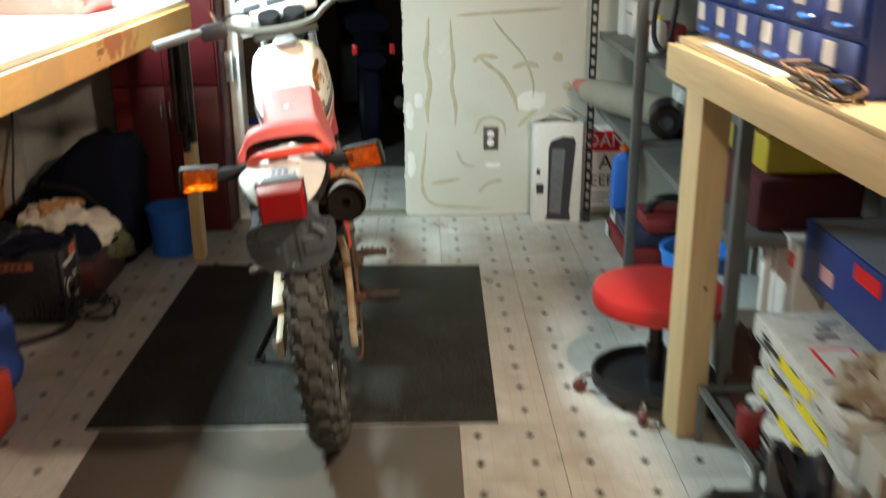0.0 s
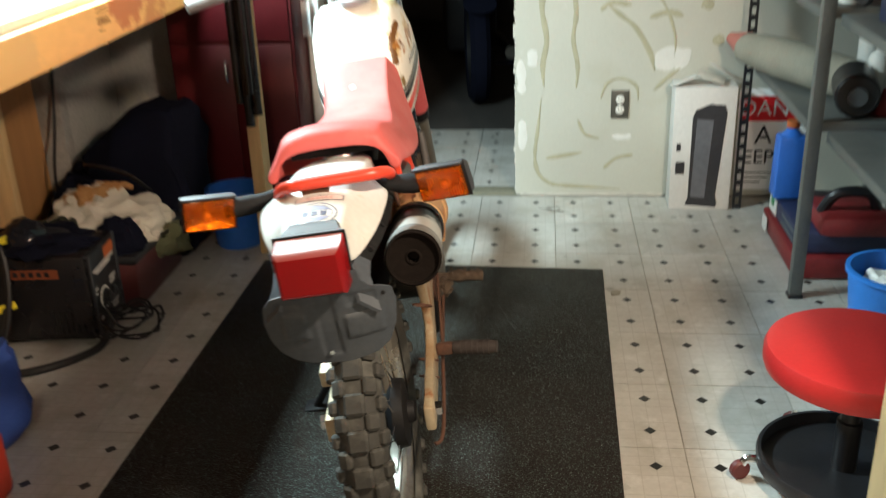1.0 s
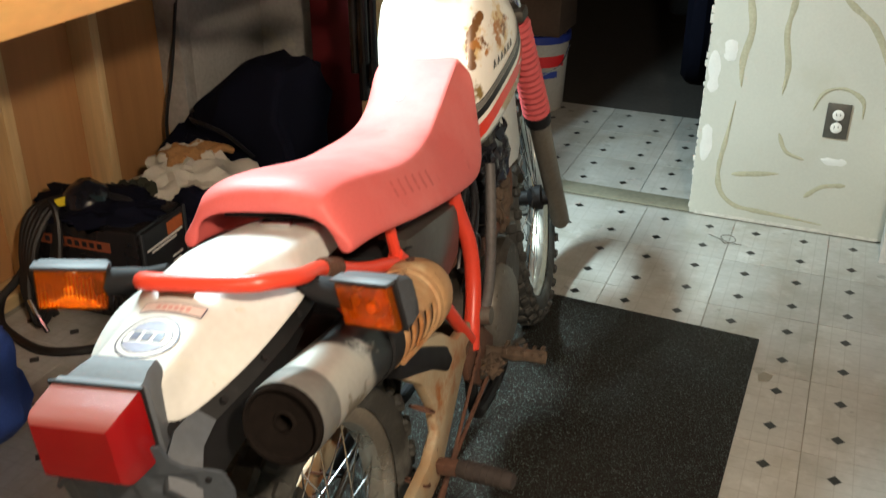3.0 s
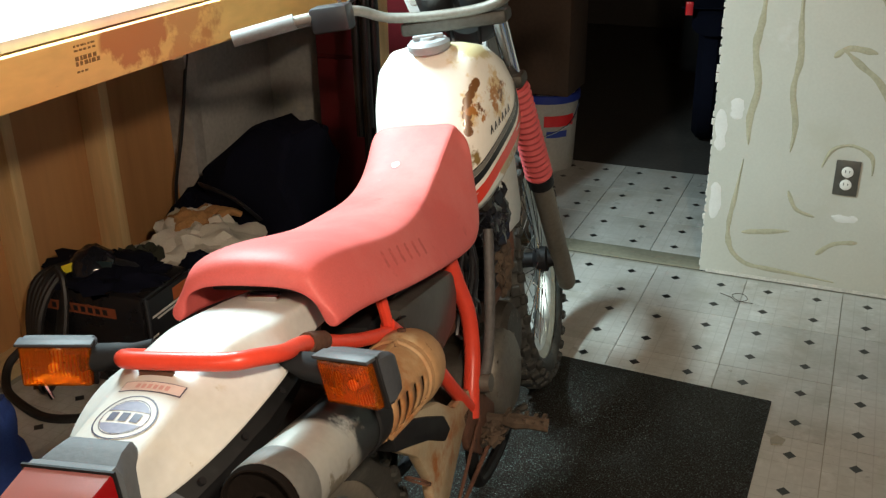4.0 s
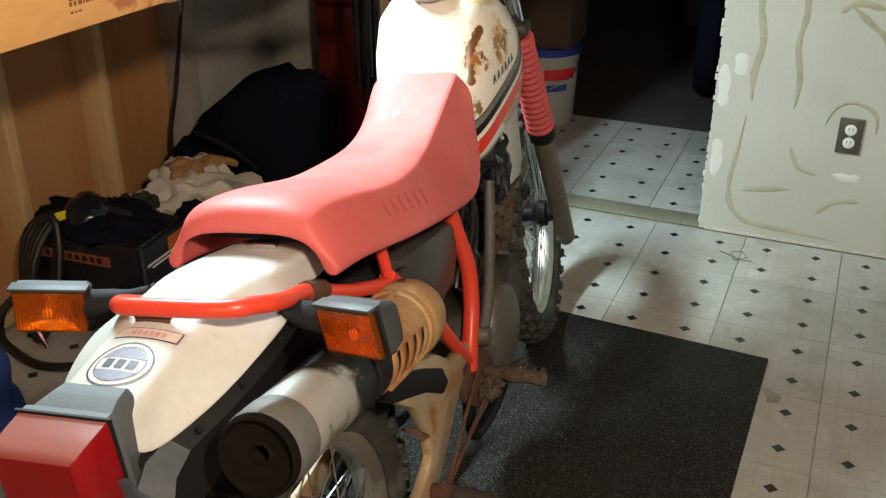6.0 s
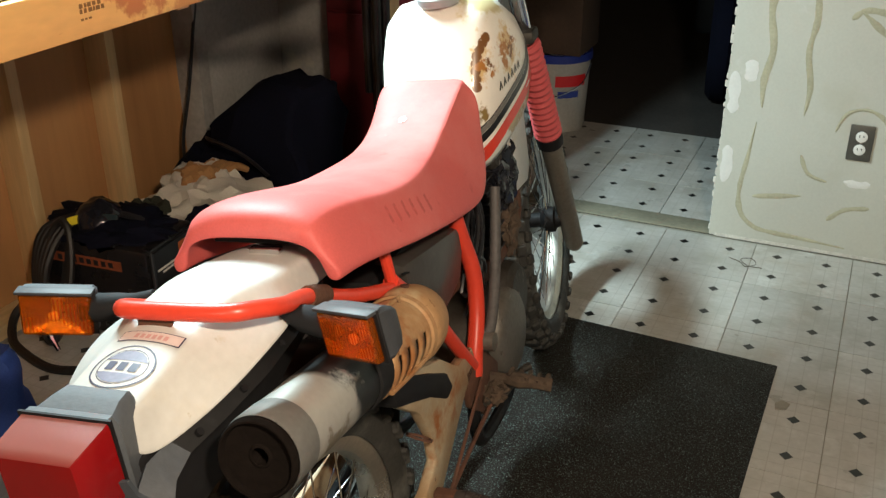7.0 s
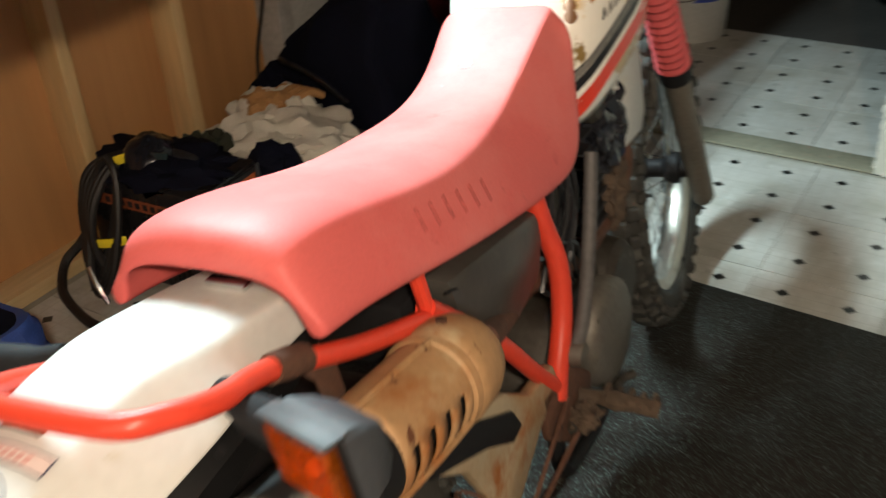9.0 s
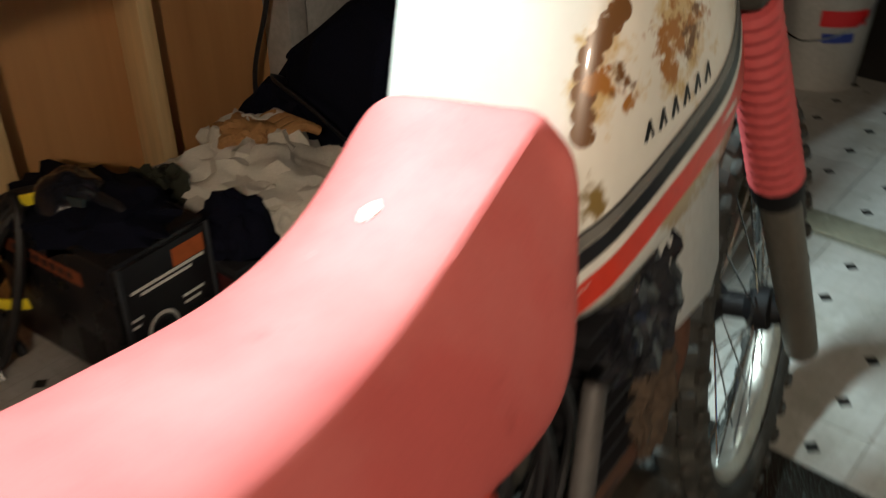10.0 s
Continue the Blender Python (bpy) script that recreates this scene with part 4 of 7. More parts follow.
M_PRINTWHITE = material("dirty_white_print", (0.56, 0.555, 0.53), 0.5, 0, 0.08, 30, 200, 0.05)
printed("round_sticker", [circle(r) for r in (0.001, 0.013, 0.026, 0.0365)], M_PRINTWHITE, 0.0006, "worn round sticker")
printed("sticker_ring", [circle(0.0345), circle(0.0365)], M_INKBLUE, 0.0010)
printed("sticker_ring", [circle(0.028), circle(0.029)], M_INKBLUE, 0.0010)
for c0, c1 in ((0.35, 2.79), (3.49, 5.93)):
    arc = [c0 + (c1 - c0) * k / 6 for k in range(7)]
    printed("sticker_segment", [[(0.005 + 0.0275 * math.cos(a), -0.197 + 0.025 * math.sin(a)) for a in arc], [(0.005 + 0.0275 * math.cos(a), -0.197 + (0.0095 if c0 < 3 else -0.0095)) for a in arc]], M_FADEBLUE, 0.0010)
for k in range(3):
    x = 0.005 + 0.0145 * (k - 1)
    printed("lettering_bar", [[(x - 0.005, -0.2035), (x + 0.005, -0.2035)], [(x - 0.005, -0.1905), (x + 0.005, -0.1905)]], M_INKBLUE, 0.0012)
strip = lambda w, h: [[(0.008 - w + 2 * w * k / 6, -0.147 + h * e) for k in range(7)] for e in (-1, 1)]
printed("sticker_strip", strip(0.040, 0.0085), M_INKBLUE, 0.0005, "worn narrow sticker")
printed("strip_face", strip(0.0385, 0.0072), material("pale_pink_print", (0.70, 0.60, 0.58), 0.5), 0.0009)
for k in range(6):
    x = -0.012 + 0.0075 * k
    printed("lettering_bar", [[(x, -0.151), (x + 0.005, -0.151)], [(x, -0.144), (x + 0.005, -0.144)]], material("faded_red_ink", (0.62, 0.36, 0.34), 0.5), 0.0012)
part("seat_latch", box((-0.012, 0.096, 0.860), (0.034, 0.110, 0.868), 0.002), M_CHROME, fender, "small metal seat latch")
part("rail_bracket", plate([(-0.03, 0.0), (0.03, 0.0), (0.022, -0.02), (0.034, -0.034), (-0.03, -0.034), (-0.022, -0.02)], -0.0015, 0.0015, (0, 2, 1), 0.0005, pose(0.0, -0.117, 0.893, -28, 0, 0)), M_RUST, bike, "rusted rail bracket")
for s in (1, -1):
    part("inner_guard", plate([(-0.27, 0.80), (-0.265, 0.72), (-0.22, 0.68), (-0.14, 0.69), (0.02, 0.725), (0.15, 0.765), (0.17, 0.81), (0.0, 0.815), (-0.15, 0.80)], s * 0.045, s * 0.055, (1, 2, 0), 0.004), M_INNER, bike, "black inner fender side")
    # dark strip with screw holes under the fender's edge
    edge = [(0.10, 0.072, 0.814), (0.03, 0.082, 0.822), (-0.03, 0.100, 0.826), (-0.10, 0.098, 0.817), (-0.17, 0.084, 0.805), (-0.225, 0.066, 0.796), (-0.258, 0.060, 0.790), (-0.285, 0.064, 0.775), (-0.300, 0.070, 0.750)]
    wide = (0.012, 0.016, 0.018, 0.019, 0.020, 0.024, 0.034, 0.042, 0.040)
    strip_rings = []
    for (y, x, z), w in zip(edge, wide):
        strip_rings.append([(0.004 + s * (x - 0.006), y, z + 0.002), (0.004 + s * (x + w * 0.55), y + w * 0.25, z - w * 0.62), (0.004 + s * (x + w * 0.55 - 0.004), y + w * 0.25, z - w * 0.62 - 0.003), (0.004 + s * (x - 0.011), y, z - 0.002)])
    st = part("fender_strip", loft(strip_rings[:6]), M_STRIPGREY, bike, "black fender side strip with screw holes")
    part("flap_neck", loft(strip_rings[5:]), M_GREYPL, bike, "dusty grey neck between fender and flap")
    for y, x, z in ((-0.05, 0.104, 0.818), (-0.13, 0.097, 0.806), (-0.20, 0.082, 0.795)):
        part("screw_hole", lathe([(0, 0.001), (0.0045, 0.001), (0.0045, -0.004), (0, -0.004)], 10, pose(0.004 + s * x, y, z, 0, 48 * s, 0)), M_INNER, st)
arch = []
for k in range(13):
    a = radians(25 + 88 * k / 12)
    r = 0.372
    arch.append([(s * w, 0.07 + r * math.cos(a), 0.315 + (r - d) * math.sin(a)) for s, w, d in ((-1, 0.08, 0.02), (-1, 0.06, 0.0), (1, 0.06, 0.0), (1, 0.08, 0.02))])
part("inner_fender", shell(arch, 0.004), M_INNER, bike)
lamp = part("tail_lamp", loft([[(0.009 + w * a, y + 0.013, z0 + (z1 - z0) * b - 0.020) for a, b in ((-1, 0.06), (-0.95, 0), (0.95, 0), (1, 0.06), (1, 0.9), (0.9, 1), (-0.9, 1), (-1, 0.9))] for y, w, z0, z1 in ((-0.306, 0.0555, 0.795, 0.888), (-0.298, 0.0555, 0.795, 0.888), (-0.293, 0.051, 0.797, 0.885), (-0.275, 0.045, 0.80, 0.888), (-0.256, 0.041, 0.81, 0.888), (-0.25, 0.038, 0.82, 0.884))]), M_LAMPGREY, bike, "dusty grey tail lamp housing")
lens_rings = []
for y, gx, zb, zt in ((-0.3065, 0.0535, 0.803, 0.886), (-0.330, 0.0525, 0.803, 0.882), (-0.347, 0.0515, 0.804, 0.879), (-0.354, 0.0490, 0.807, 0.876), (-0.3585, 0.0445, 0.812, 0.871)):
    lens_rings.append([(0.009 + gx * a, y + 0.013, (zb + zt) / 2 + (zt - zb) / 2 * b - 0.020) for a, b in ((1, 0.91), (0.965, 1), (0.0, 1.0), (-0.965, 1), (-1, 0.91), (-1, -0.91), (-0.965, -1), (0, -1.0), (0.965, -1), (1, -0.91))])
part("red_lens", loft(lens_rings), M_REDLENS, lamp, "red plastic tail lamp lens", smooth=28)
part("lens_gasket", plate([(-0.047, 0.774), (0.065, 0.774), (0.065, 0.869), (-0.047, 0.869)], -0.2955, -0.2925, (0, 2, 1)), M_INNER, lamp)


def flap_y(z, x=0.0):
    return -0.312 + (0.80 - z) * 0.2 + 2.2 * x * x


out = [(-0.030, 0.775), (-0.048, 0.776), (-0.074, 0.768), (-0.088, 0.752), (-0.094, 0.72), (-0.090, 0.688), (-0.078, 0.666), (-0.055, 0.650), (-0.02, 0.641), (0.03, 0.638), (0.075, 0.644), (0.098, 0.660), (0.112, 0.690), (0.118, 0.73), (0.115, 0.757), (0.100, 0.766), (0.085, 0.770), (0.073, 0.785), (0.070, 0.805), (-0.02, 0.805)]
flap_bm = bmesh.new()


def flap_span(z):
    """Left and right edge of the flap at a height."""
    xs = []
    for (xa, za), (xb, zb) in zip(out, out[1:] + out[:1]):
        if (za - z) * (zb - z) <= 0 and abs(zb - za) > 1e-6:
            xs.append(xa + (xb - xa) * (z - za) / (zb - za))
    return (min(xs), max(xs)) if xs else (0.0, 0.03)


def emboss(x, z):
    """Height of the pressed panels at a place on the flap."""
    h = 0.0
    for x0, x1, z0, z1, d in ((-0.064, -0.020, 0.690, 0.742, 0.0035), (0.036, 0.096, 0.682, 0.728, 0.0035), (-0.008, 0.026, 0.655, 0.79, -0.003), (-0.066, -0.024, 0.752, 0.764, -0.003), (0.044, 0.092, 0.742, 0.764, -0.003)):
        k = min(x - x0, x1 - x, z - z0, z1 - z) / 0.004
        h += d * min(1.0, max(0.0, k))
    return h


cols, nz = 56, 46
front, back = [], []
for j in range(nz + 1):
    z = 0.6385 + (0.8045 - 0.6385) * j / nz
    xa, xb = flap_span(z)
    front.append([flap_bm.verts.new((x, flap_y(z, x) - emboss(x, z), z)) for x in (xa + (xb - xa) * i / cols for i in range(cols + 1))])
    back.append([flap_bm.verts.new((x, flap_y(z, x) + 0.005, z)) for x in (xa + (xb - xa) * i / cols for i in range(cols + 1))])
for j in range(nz):
    for i in range(cols):
        flap_bm.faces.new((front[j][i], front[j][i + 1], front[j + 1][i + 1], front[j + 1][i]))
        flap_bm.faces.new((back[j][i], back[j + 1][i], back[j + 1][i + 1], back[j][i + 1]))
    for i in (0, cols):
        flap_bm.faces.new((front[j][i], front[j + 1][i], back[j + 1][i], back[j][i]))
for j in (0, nz):
    for i in range(cols):
        flap_bm.faces.new((front[j][i], front[j][i + 1], back[j][i + 1], back[j][i]))
bmesh.ops.recalc_face_normals(flap_bm, faces=flap_bm.faces[:])
flap = part("mud_flap", flap_bm, M_GREYPL, bike, "weathered grey plastic tail flap with pressed panels")
part("rivet", lathe([(0, 0), (0.005, 0), (0.004, 0.003), (0, 0.003)], 12, pose(0.006, flap_y(0.66) - 0.001, 0.662, 90, 0, 0)), M_CHROME, flap)
part("flap_hole", lathe([(0, 0.0012), (0.0035, 0.0012), (0.0035, -0.002), (0, -0.002)], 10, pose(0.102, flap_y(0.752, 0.102) - 0.0005, 0.752, 90, 0, 12)), M_INNER, flap)
part("plate_light_cover", box((-0.045, -0.300, 0.765), (0.052, -0.262, 0.781), 0.005), M_GREYPL, bike)


# turn signals
M_STALK = material("dusty_black_rubber", (0.014, 0.015, 0.017), 0.75, 0, 0.2, 12, 120, 0.2, spec=0.2)


def signal(side):
    s = side
    st = part("turn_signal", tube([(s * 0.088, -0.012, 0.846), (s * 0.112, -0.020, 0.841), (s * 0.135, -0.026, 0.838), (s * 0.182, -0.036, 0.838)], [0.011, 0.013, 0.0175, 0.019], 16, 3), M_STALK, bike, "amber turn signal on a rubber stalk")
    at = pose(s * 0.208, -0.052, 0.8415, 0, -9 * s, -22 * s)
    w, h = 0.047, 0.031
    ring = []
    for y, k, kz in ((0.0, 1.0, 1.0), (0.010, 1.0, 1.0), (0.026, 0.90, 0.80), (0.040, 0.62, 0.52), (0.044, 0.4, 0.35)):
        ring.append([tuple(at @ Vector((w * k * c, y, h * kz * d - 0.004 * (1 - kz)))) for c, d in ((1, 0.84), (0.9, 1), (-0.9, 1), (-1, 0.84), (-1, -0.84), (-0.9, -1), (0.9, -1), (1, -0.84))])
    part("signal_housing", loft(ring), M_SIGHOUSE, st, "dusty dark grey housing")
    part("lens_rim", box((-w - 0.001, -0.004, -h - 0.001), (w + 0.001, 0.0, h + 0.001), 0.0015, at), M_INNER, st)
    part("visor", box((-w - 0.0005, -0.017, h - 0.0035), (w + 0.0005, 0.004, h + 0.001), 0.0015, at), M_SIGHOUSE, st, "dusty grey top edge")
    lr = part("amber_lens", box((-w + 0.003, -0.016, -h + 0.002), (w - 0.003, -0.004, h - 0.004), 0.004, at), M_AMBER, st, "ribbed amber lens")
    bowl = bmesh.new()
    sheet = []
    for i in range(13):
        u = -1 + 2 * i / 12
        sheet.append([bowl.verts.new(at @ Vector(((w - 0.005) * u, -0.0045 - 0.0085 * max(u * u, v * v) + 0.0012 * math.sin(9 * u) * math.cos(7 * v), (h - 0.006) * v - 0.001))) for v in (-1 + 2 * j / 8 for j in range(9))])
    for i in range(12):
        for j in range(8):
            bowl.faces.new((sheet[i][j], sheet[i][j + 1], sheet[i + 1][j + 1], sheet[i + 1][j]))
    part("reflector_bowl", bowl, M_BOWL, st, "dull silver reflector behind the lens")
    part("bulb", lathe([(0, 0.0), (0.006, 0.002), (0.007, 0.006), (0.004, 0.009), (0, 0.010)], 12, at @ pose(0.004 * s, -0.0046, -0.004, 90, 0, 0)), M_WHITE, st)
    for k in range(17):
        x = -w + 0.008 + k * (2 * w - 0.016) / 16
        part("lens_rib", tube([at @ Vector((x, -0.0158, -h + 0.007)), at @ Vector((x, -0.0158, h - 0.009))], 0.0011, 5, 1), M_AMBER, lr)
    return st


signal(1)
signal(-1)

# frame
M_PEGRUBBER = material("dusty_peg_rubber", (0.035, 0.027, 0.024), 0.8, 0, 0.25, 16, 120, 0.4)
M_MUDDY = material("muddy_metal", (0.080, 0.055, 0.037), 0.9, 0, 0.35, 22, 90, 0.8, [((0.16, 0.12, 0.085), 26, 0.58, 0.1)])
part("grab_rail", tube([(0.098, 0.30, 0.715), (0.102, 0.16, 0.772), (0.106, 0.03, 0.838), (0.118, -0.045, 0.866), (0.112, -0.09, 0.884), (0.085, -0.118, 0.892), (-0.02, -0.126, 0.893), (-0.048, -0.116, 0.888), (-0.066, -0.088, 0.874), (-0.082, -0.03, 0.842), (-0.094, 0.05, 0.803), (-0.102, 0.16, 0.772), (-0.098, 0.30, 0.715)], 0.0105, 14, 8), M_FRAME, bike, "red tubular grab rail")
for s in (1, -1):
    part("frame_tube", tube([(s * 0.080, 0.60, 0.735), (s * 0.088, 0.615, 0.66), (s * 0.098, 0.63, 0.585), (s * 0.103, 0.615, 0.51), (s * 0.105, 0.575, 0.44), (s * 0.105, 0.56, 0.40)], 0.0155, 14, 8), M_FRAME, bike, "red frame tube")
    part("rear_strut", tube([(s * 0.098, 0.28, 0.735), (s * 0.1, 0.41, 0.605), (s * 0.104, 0.50, 0.49), (s * 0.105, 0.555, 0.425)], 0.0125, 12, 6), M_FRAME, bike)
    part("seat_strut", tube([(s * 0.098, 0.285, 0.72), (s * 0.096, 0.275, 0.79)], 0.009, 10, 1), M_FRAME, bike)
    if s > 0:
        part("rail_clamp", tube([(0.106, 0.028, 0.839), (0.105, 0.05, 0.829), (0.104, 0.072, 0.819)], [0.0135, 0.0145, 0.0135], 12, 3), M_RUST, bike, "rusted clamp")
        part("clamp_bracket", plate([(0.05, 0.825), (0.105, 0.80), (0.11, 0.755), (0.085, 0.74), (0.075, 0.79)], 0.104, 0.109, (1, 2, 0), 0.002), M_RUST, bike)
    part("foot_bracket", plate([(0.50, 0.44), (0.60, 0.44), (0.68, 0.36), (0.67, 0.31), (0.58, 0.30), (0.51, 0.36)], s * 0.098, s * 0.112, (1, 2, 0), 0.004), M_RUST, bike, "rusted footpeg bracket")
    peg = part("foot_peg", tube([(s * 0.112, 0.626, 0.352), (s * 0.14, 0.632, 0.352), (s * 0.165, 0.636, 0.348), (s * 0.19, 0.64, 0.344), (s * 0.228, 0.646, 0.336)], [0.016, 0.011, 0.017, 0.013, 0.014], 9, 3), M_MUDDY, bike, "mud-caked footpeg")
    for k in range(5):
        part("peg_tooth", box((s * (0.15 + 0.017 * k) - 0.003, 0.620 + 0.003 * k, 0.355 - 0.004 * k), (s * (0.15 + 0.017 * k) + 0.004, 0.655 + 0.003 * k, 0.366 - 0.004 * k - 0.003 * (k % 2)), 0.0), M_MUDDY, peg)
    part("mud_lump", soft_heap(0.022, 0.028, 0.03, 5.0 + s, 0.45, m=pose(s * 0.118, 0.60, 0.335, 0, 70 * s, 0)), M_MUDDY, peg)
    if s > 0:
        pp = part("passenger_peg", tube([(0.150, 0.297, 0.327), (0.165, 0.295, 0.3265), (0.238, 0.284, 0.3235), (0.250, 0.282, 0.323)], [0.014, 0.0165, 0.016, 0.012], 12, 2), M_PEGRUBBER, bike, "dusty rubber passenger peg")
        part("peg_clevis", box((0.112, 0.286, 0.314), (0.152, 0.308, 0.340), 0.005), M_RUST, pp, "rusted steel clevis")
        for k in range(6):
            part("rubber_ridge", lathe([(0.015, -0.003), (0.0182, -0.002), (0.0182, 0.002), (0.015, 0.003)], 12, Matrix.Translation((0.168 + 0.0125 * k, 0.2946 - 0.0018 * k, 0.3264 - 0.0005 * k)) @ pose(0, 0, 0, 0, 90, -9)), M_PEGRUBBER, pp)
    # swingarm side
    sw = part("swingarm", plate([(0.03, 0.287), (0.10, 0.285), (0.30, 0.30), (0.55, 0.33), (0.56, 0.39), (0.30, 0.36), (0.10, 0.345), (0.03, 0.342)] if s < 0 else [(0.03, 0.287), (0.10, 0.280), (0.30, 0.289), (0.41, 0.356), (0.49, 0.405), (0.56, 0.43), (0.55, 0.468), (0.47, 0.475), (0.40, 0.53), (0.30, 0.572), (0.22, 0.578), (0.205, 0.562), (0.285, 0.497), (0.320, 0.430), (0.322, 0.378), (0.270, 0.353), (0.15, 0.346), (0.10, 0.343), (0.03, 0.342)], s * 0.091, s * 0.112, (1, 2, 0), 0.006), M_SWING, bike, "rust-stained cream swingarm")
    if s > 0:
        part("arm_band", plate([(0.20, 0.592), (0.235, 0.596), (0.33, 0.545), (0.405, 0.500), (0.425, 0.462), (0.395, 0.455), (0.33, 0.500), (0.25, 0.540), (0.20, 0.563)], s * 0.078, s * 0.117, (1, 2, 0), 0.004), M_INNER, sw)
    for y, z in ((0.30, 0.44), (0.24, 0.335), (0.20, 0.315)):
        part("tie_wire", lathe([(0.020, -0.002), (0.023, -0.002), (0.023, 0.002), (0.020, 0.002), (0.020, -0.002)], 14, pose(s * 0.097, y, z, 0, 35, 70)), M_RUST, sw)
    part("axle_nut", lathe([(0, 0), (0.016, 0), (0.016, 0.014), (0, 0.014)], 6, pose(s * 0.112, 0.07, 0.315, 0, 90 * s, 0)), M_CHROME, sw)
part("brake_rod", tube([(0.125, 0.60, 0.33), (0.122, 0.35, 0.30), (0.118, 0.10, 0.245), (0.10, 0.06, 0.235)], 0.0045, 8), M_RUST, bike)
part("brake_rod_red", tube([(0.12, 0.565, 0.40), (0.122, 0.38, 0.32), (0.116, 0.22, 0.23)], 0.0035, 8), M_RUST, bike)
part("brake_pedal", tube([(0.118, 0.57, 0.335), (0.130, 0.66, 0.305), (0.134, 0.74, 0.300), (0.150, 0.765, 0.302)], [0.009, 0.008, 0.007, 0.009], 8), M_ENGINE, bike)
part("chain_guard", plate([(0.06, 0.40), (0.3, 0.44), (0.3, 0.46), (0.06, 0.435)], -0.108, -0.075, (1, 2, 0), 0.004), M_SWING, bike, "cream chain guard")
part("sprocket", lathe([(0.05, -0.002), (0.098, -0.002), (0.098, 0.002), (0.05, 0.002), (0.05, -0.002)], 44, pose(-0.068, 0.07, 0.315, 0, 90, 0)), M_ENGINE, bike)
for dz in (0.098, -0.098):
    part("chain_run", tube([(-0.068, 0.07, 0.315 + dz), (-0.068, 0.35, 0.345 + dz * 0.6), (-0.068, 0.62, 0.37 + dz * 0.35)], 0.007, 6, 3), M_ENGINE, bike)
part("shock", tube([(0, 0.36, 0.40), (0, 0.44, 0.60), (0, 0.50, 0.72)], 0.03, 14, 2), M_INNER, bike)
part("down_tube", tube([(0, 1.03, 0.90), (0, 0.99, 0.66), (0, 0.95, 0.38), (0, 0.86, 0.25)], 0.02, 12, 4), M_INNER, bike)
part("backbone", tube([(0, 1.04, 0.94), (0, 0.80, 0.76), (0, 0.55, 0.70)], 0.022, 12, 3), M_INNER, bike)
for s in (1, -1):
    part("cradle_tube", tube([(0, 0.94, 0.40), (s * 0.08, 0.86, 0.235), (s * 0.09, 0.60, 0.225), (s * 0.10, 0.55, 0.36)], 0.013, 10, 6), M_INNER, bike)
part("side_stand", tube([(-0.11, 0.53, 0.28), (-0.19, 0.57, 0.15), (-0.262, 0.605, 0.036)], [0.012, 0.011, 0.010], 10, 3), M_INNER, bike, "black side stand")
part("stand_foot", box((-0.295, 0.58, 0.0300), (-0.235, 0.64, 0.038), 0.003, pose(-0.0, 0, 0.0)), M_INNER, bike)

# muffler and exhaust
M_SOOT = material("brown_soot", (0.008, 0.006, 0.005), 1.0, 0, 0.3, 14, 120, 0.4, spec=0.08)
AXD = Vector((-0.019, 0.499, -0.096)).normalized()
MUF = Matrix.Translation((0.149, -0.199, 0.768)) @ AXD.to_track_quat("Z", "Y").to_matrix().to_4x4()
M_SILVER = stained(M_SILVER_PLAIN, [((0.12, 0.055, 0.765), 0.13, (0.02, 0.022, 0.023), 0.29, 18), ((0.10, 0.03, 0.78), 0.09, (0.012, 0.012, 0.012), 0.23, 22), ((0.18, -0.10, 0.72), 0.05, (0.20, 0.18, 0.14), 0.45, 30)])
muf = part("muffler", lathe([(0.043, 0.0), (0.0455, 0.004), (0.0465, 0.02), (0.0465, 0.285), (0.045, 0.29)], 40, MUF), M_SILVER, bike, "dull silver muffler")
part("muffler_end", lathe([(0.0466, 0.004), (0.0462, -0.003), (0.044, -0.006), (0.042, -0.006), (0.040, 0.002), (0.014, 0.006), (0.012, 0.004), (0.010, 0.004), (0.009, 0.03), (0, 0.03)], 36, MUF), M_SOOT, muf, "sooty end plate with a small outlet")
part("end_ring", lathe([(0.0469, 0.004), (0.0478, 0.010), (0.0476, 0.05), (0.0468, 0.052)], 40, MUF), material("smoked_silver", (0.17, 0.17, 0.16), 0.55, 0.2, 0.15, 9, 110, 0.1), muf)
part("muffler_band", lathe([(0.0473, 0.225), (0.050, 0.228), (0.050, 0.272), (0.0473, 0.275)], 40, MUF), M_INNER, muf, "black band")
part("shield_core", lathe([(0.0, 0.27), (0.044, 0.27), (0.044, 0.43), (0.0, 0.43)], 32, MUF), M_INNER, muf)
shield_bm = bmesh.new()
SLOTS = (0.290, 0.322, 0.354, 0.386)
axial = sorted([0.266, 0.279] + [q + d for q in SLOTS for d in (-0.006, 0.006)] + [0.402, 0.416])
grid = []
for q in axial:
    r = 0.0525 if q > 0.275 else 0.0495
    grid.append([shield_bm.verts.new(MUF @ Vector((r * math.cos(2 * math.pi * k / 48), r * math.sin(2 * math.pi * k / 48), q))) for k in range(48)])
for i in range(len(axial) - 1):
    mid = (axial[i] + axial[i + 1]) / 2
    for k in range(48):
        ang = (k + 0.5) * 7.5
        if any(abs(mid - q) < 0.006 for q in SLOTS) and 168 < ang < 240:
            continue
        shield_bm.faces.new((grid[i][k], grid[i][(k + 1) % 48], grid[i + 1][(k + 1) % 48], grid[i + 1][k]))
shield = part("heat_shield", shield_bm, M_SHIELD, muf, "rusty cream slotted heat shield")
thick = shield.modifiers.new("thick", "SOLIDIFY")
thick.thickness = 0.003
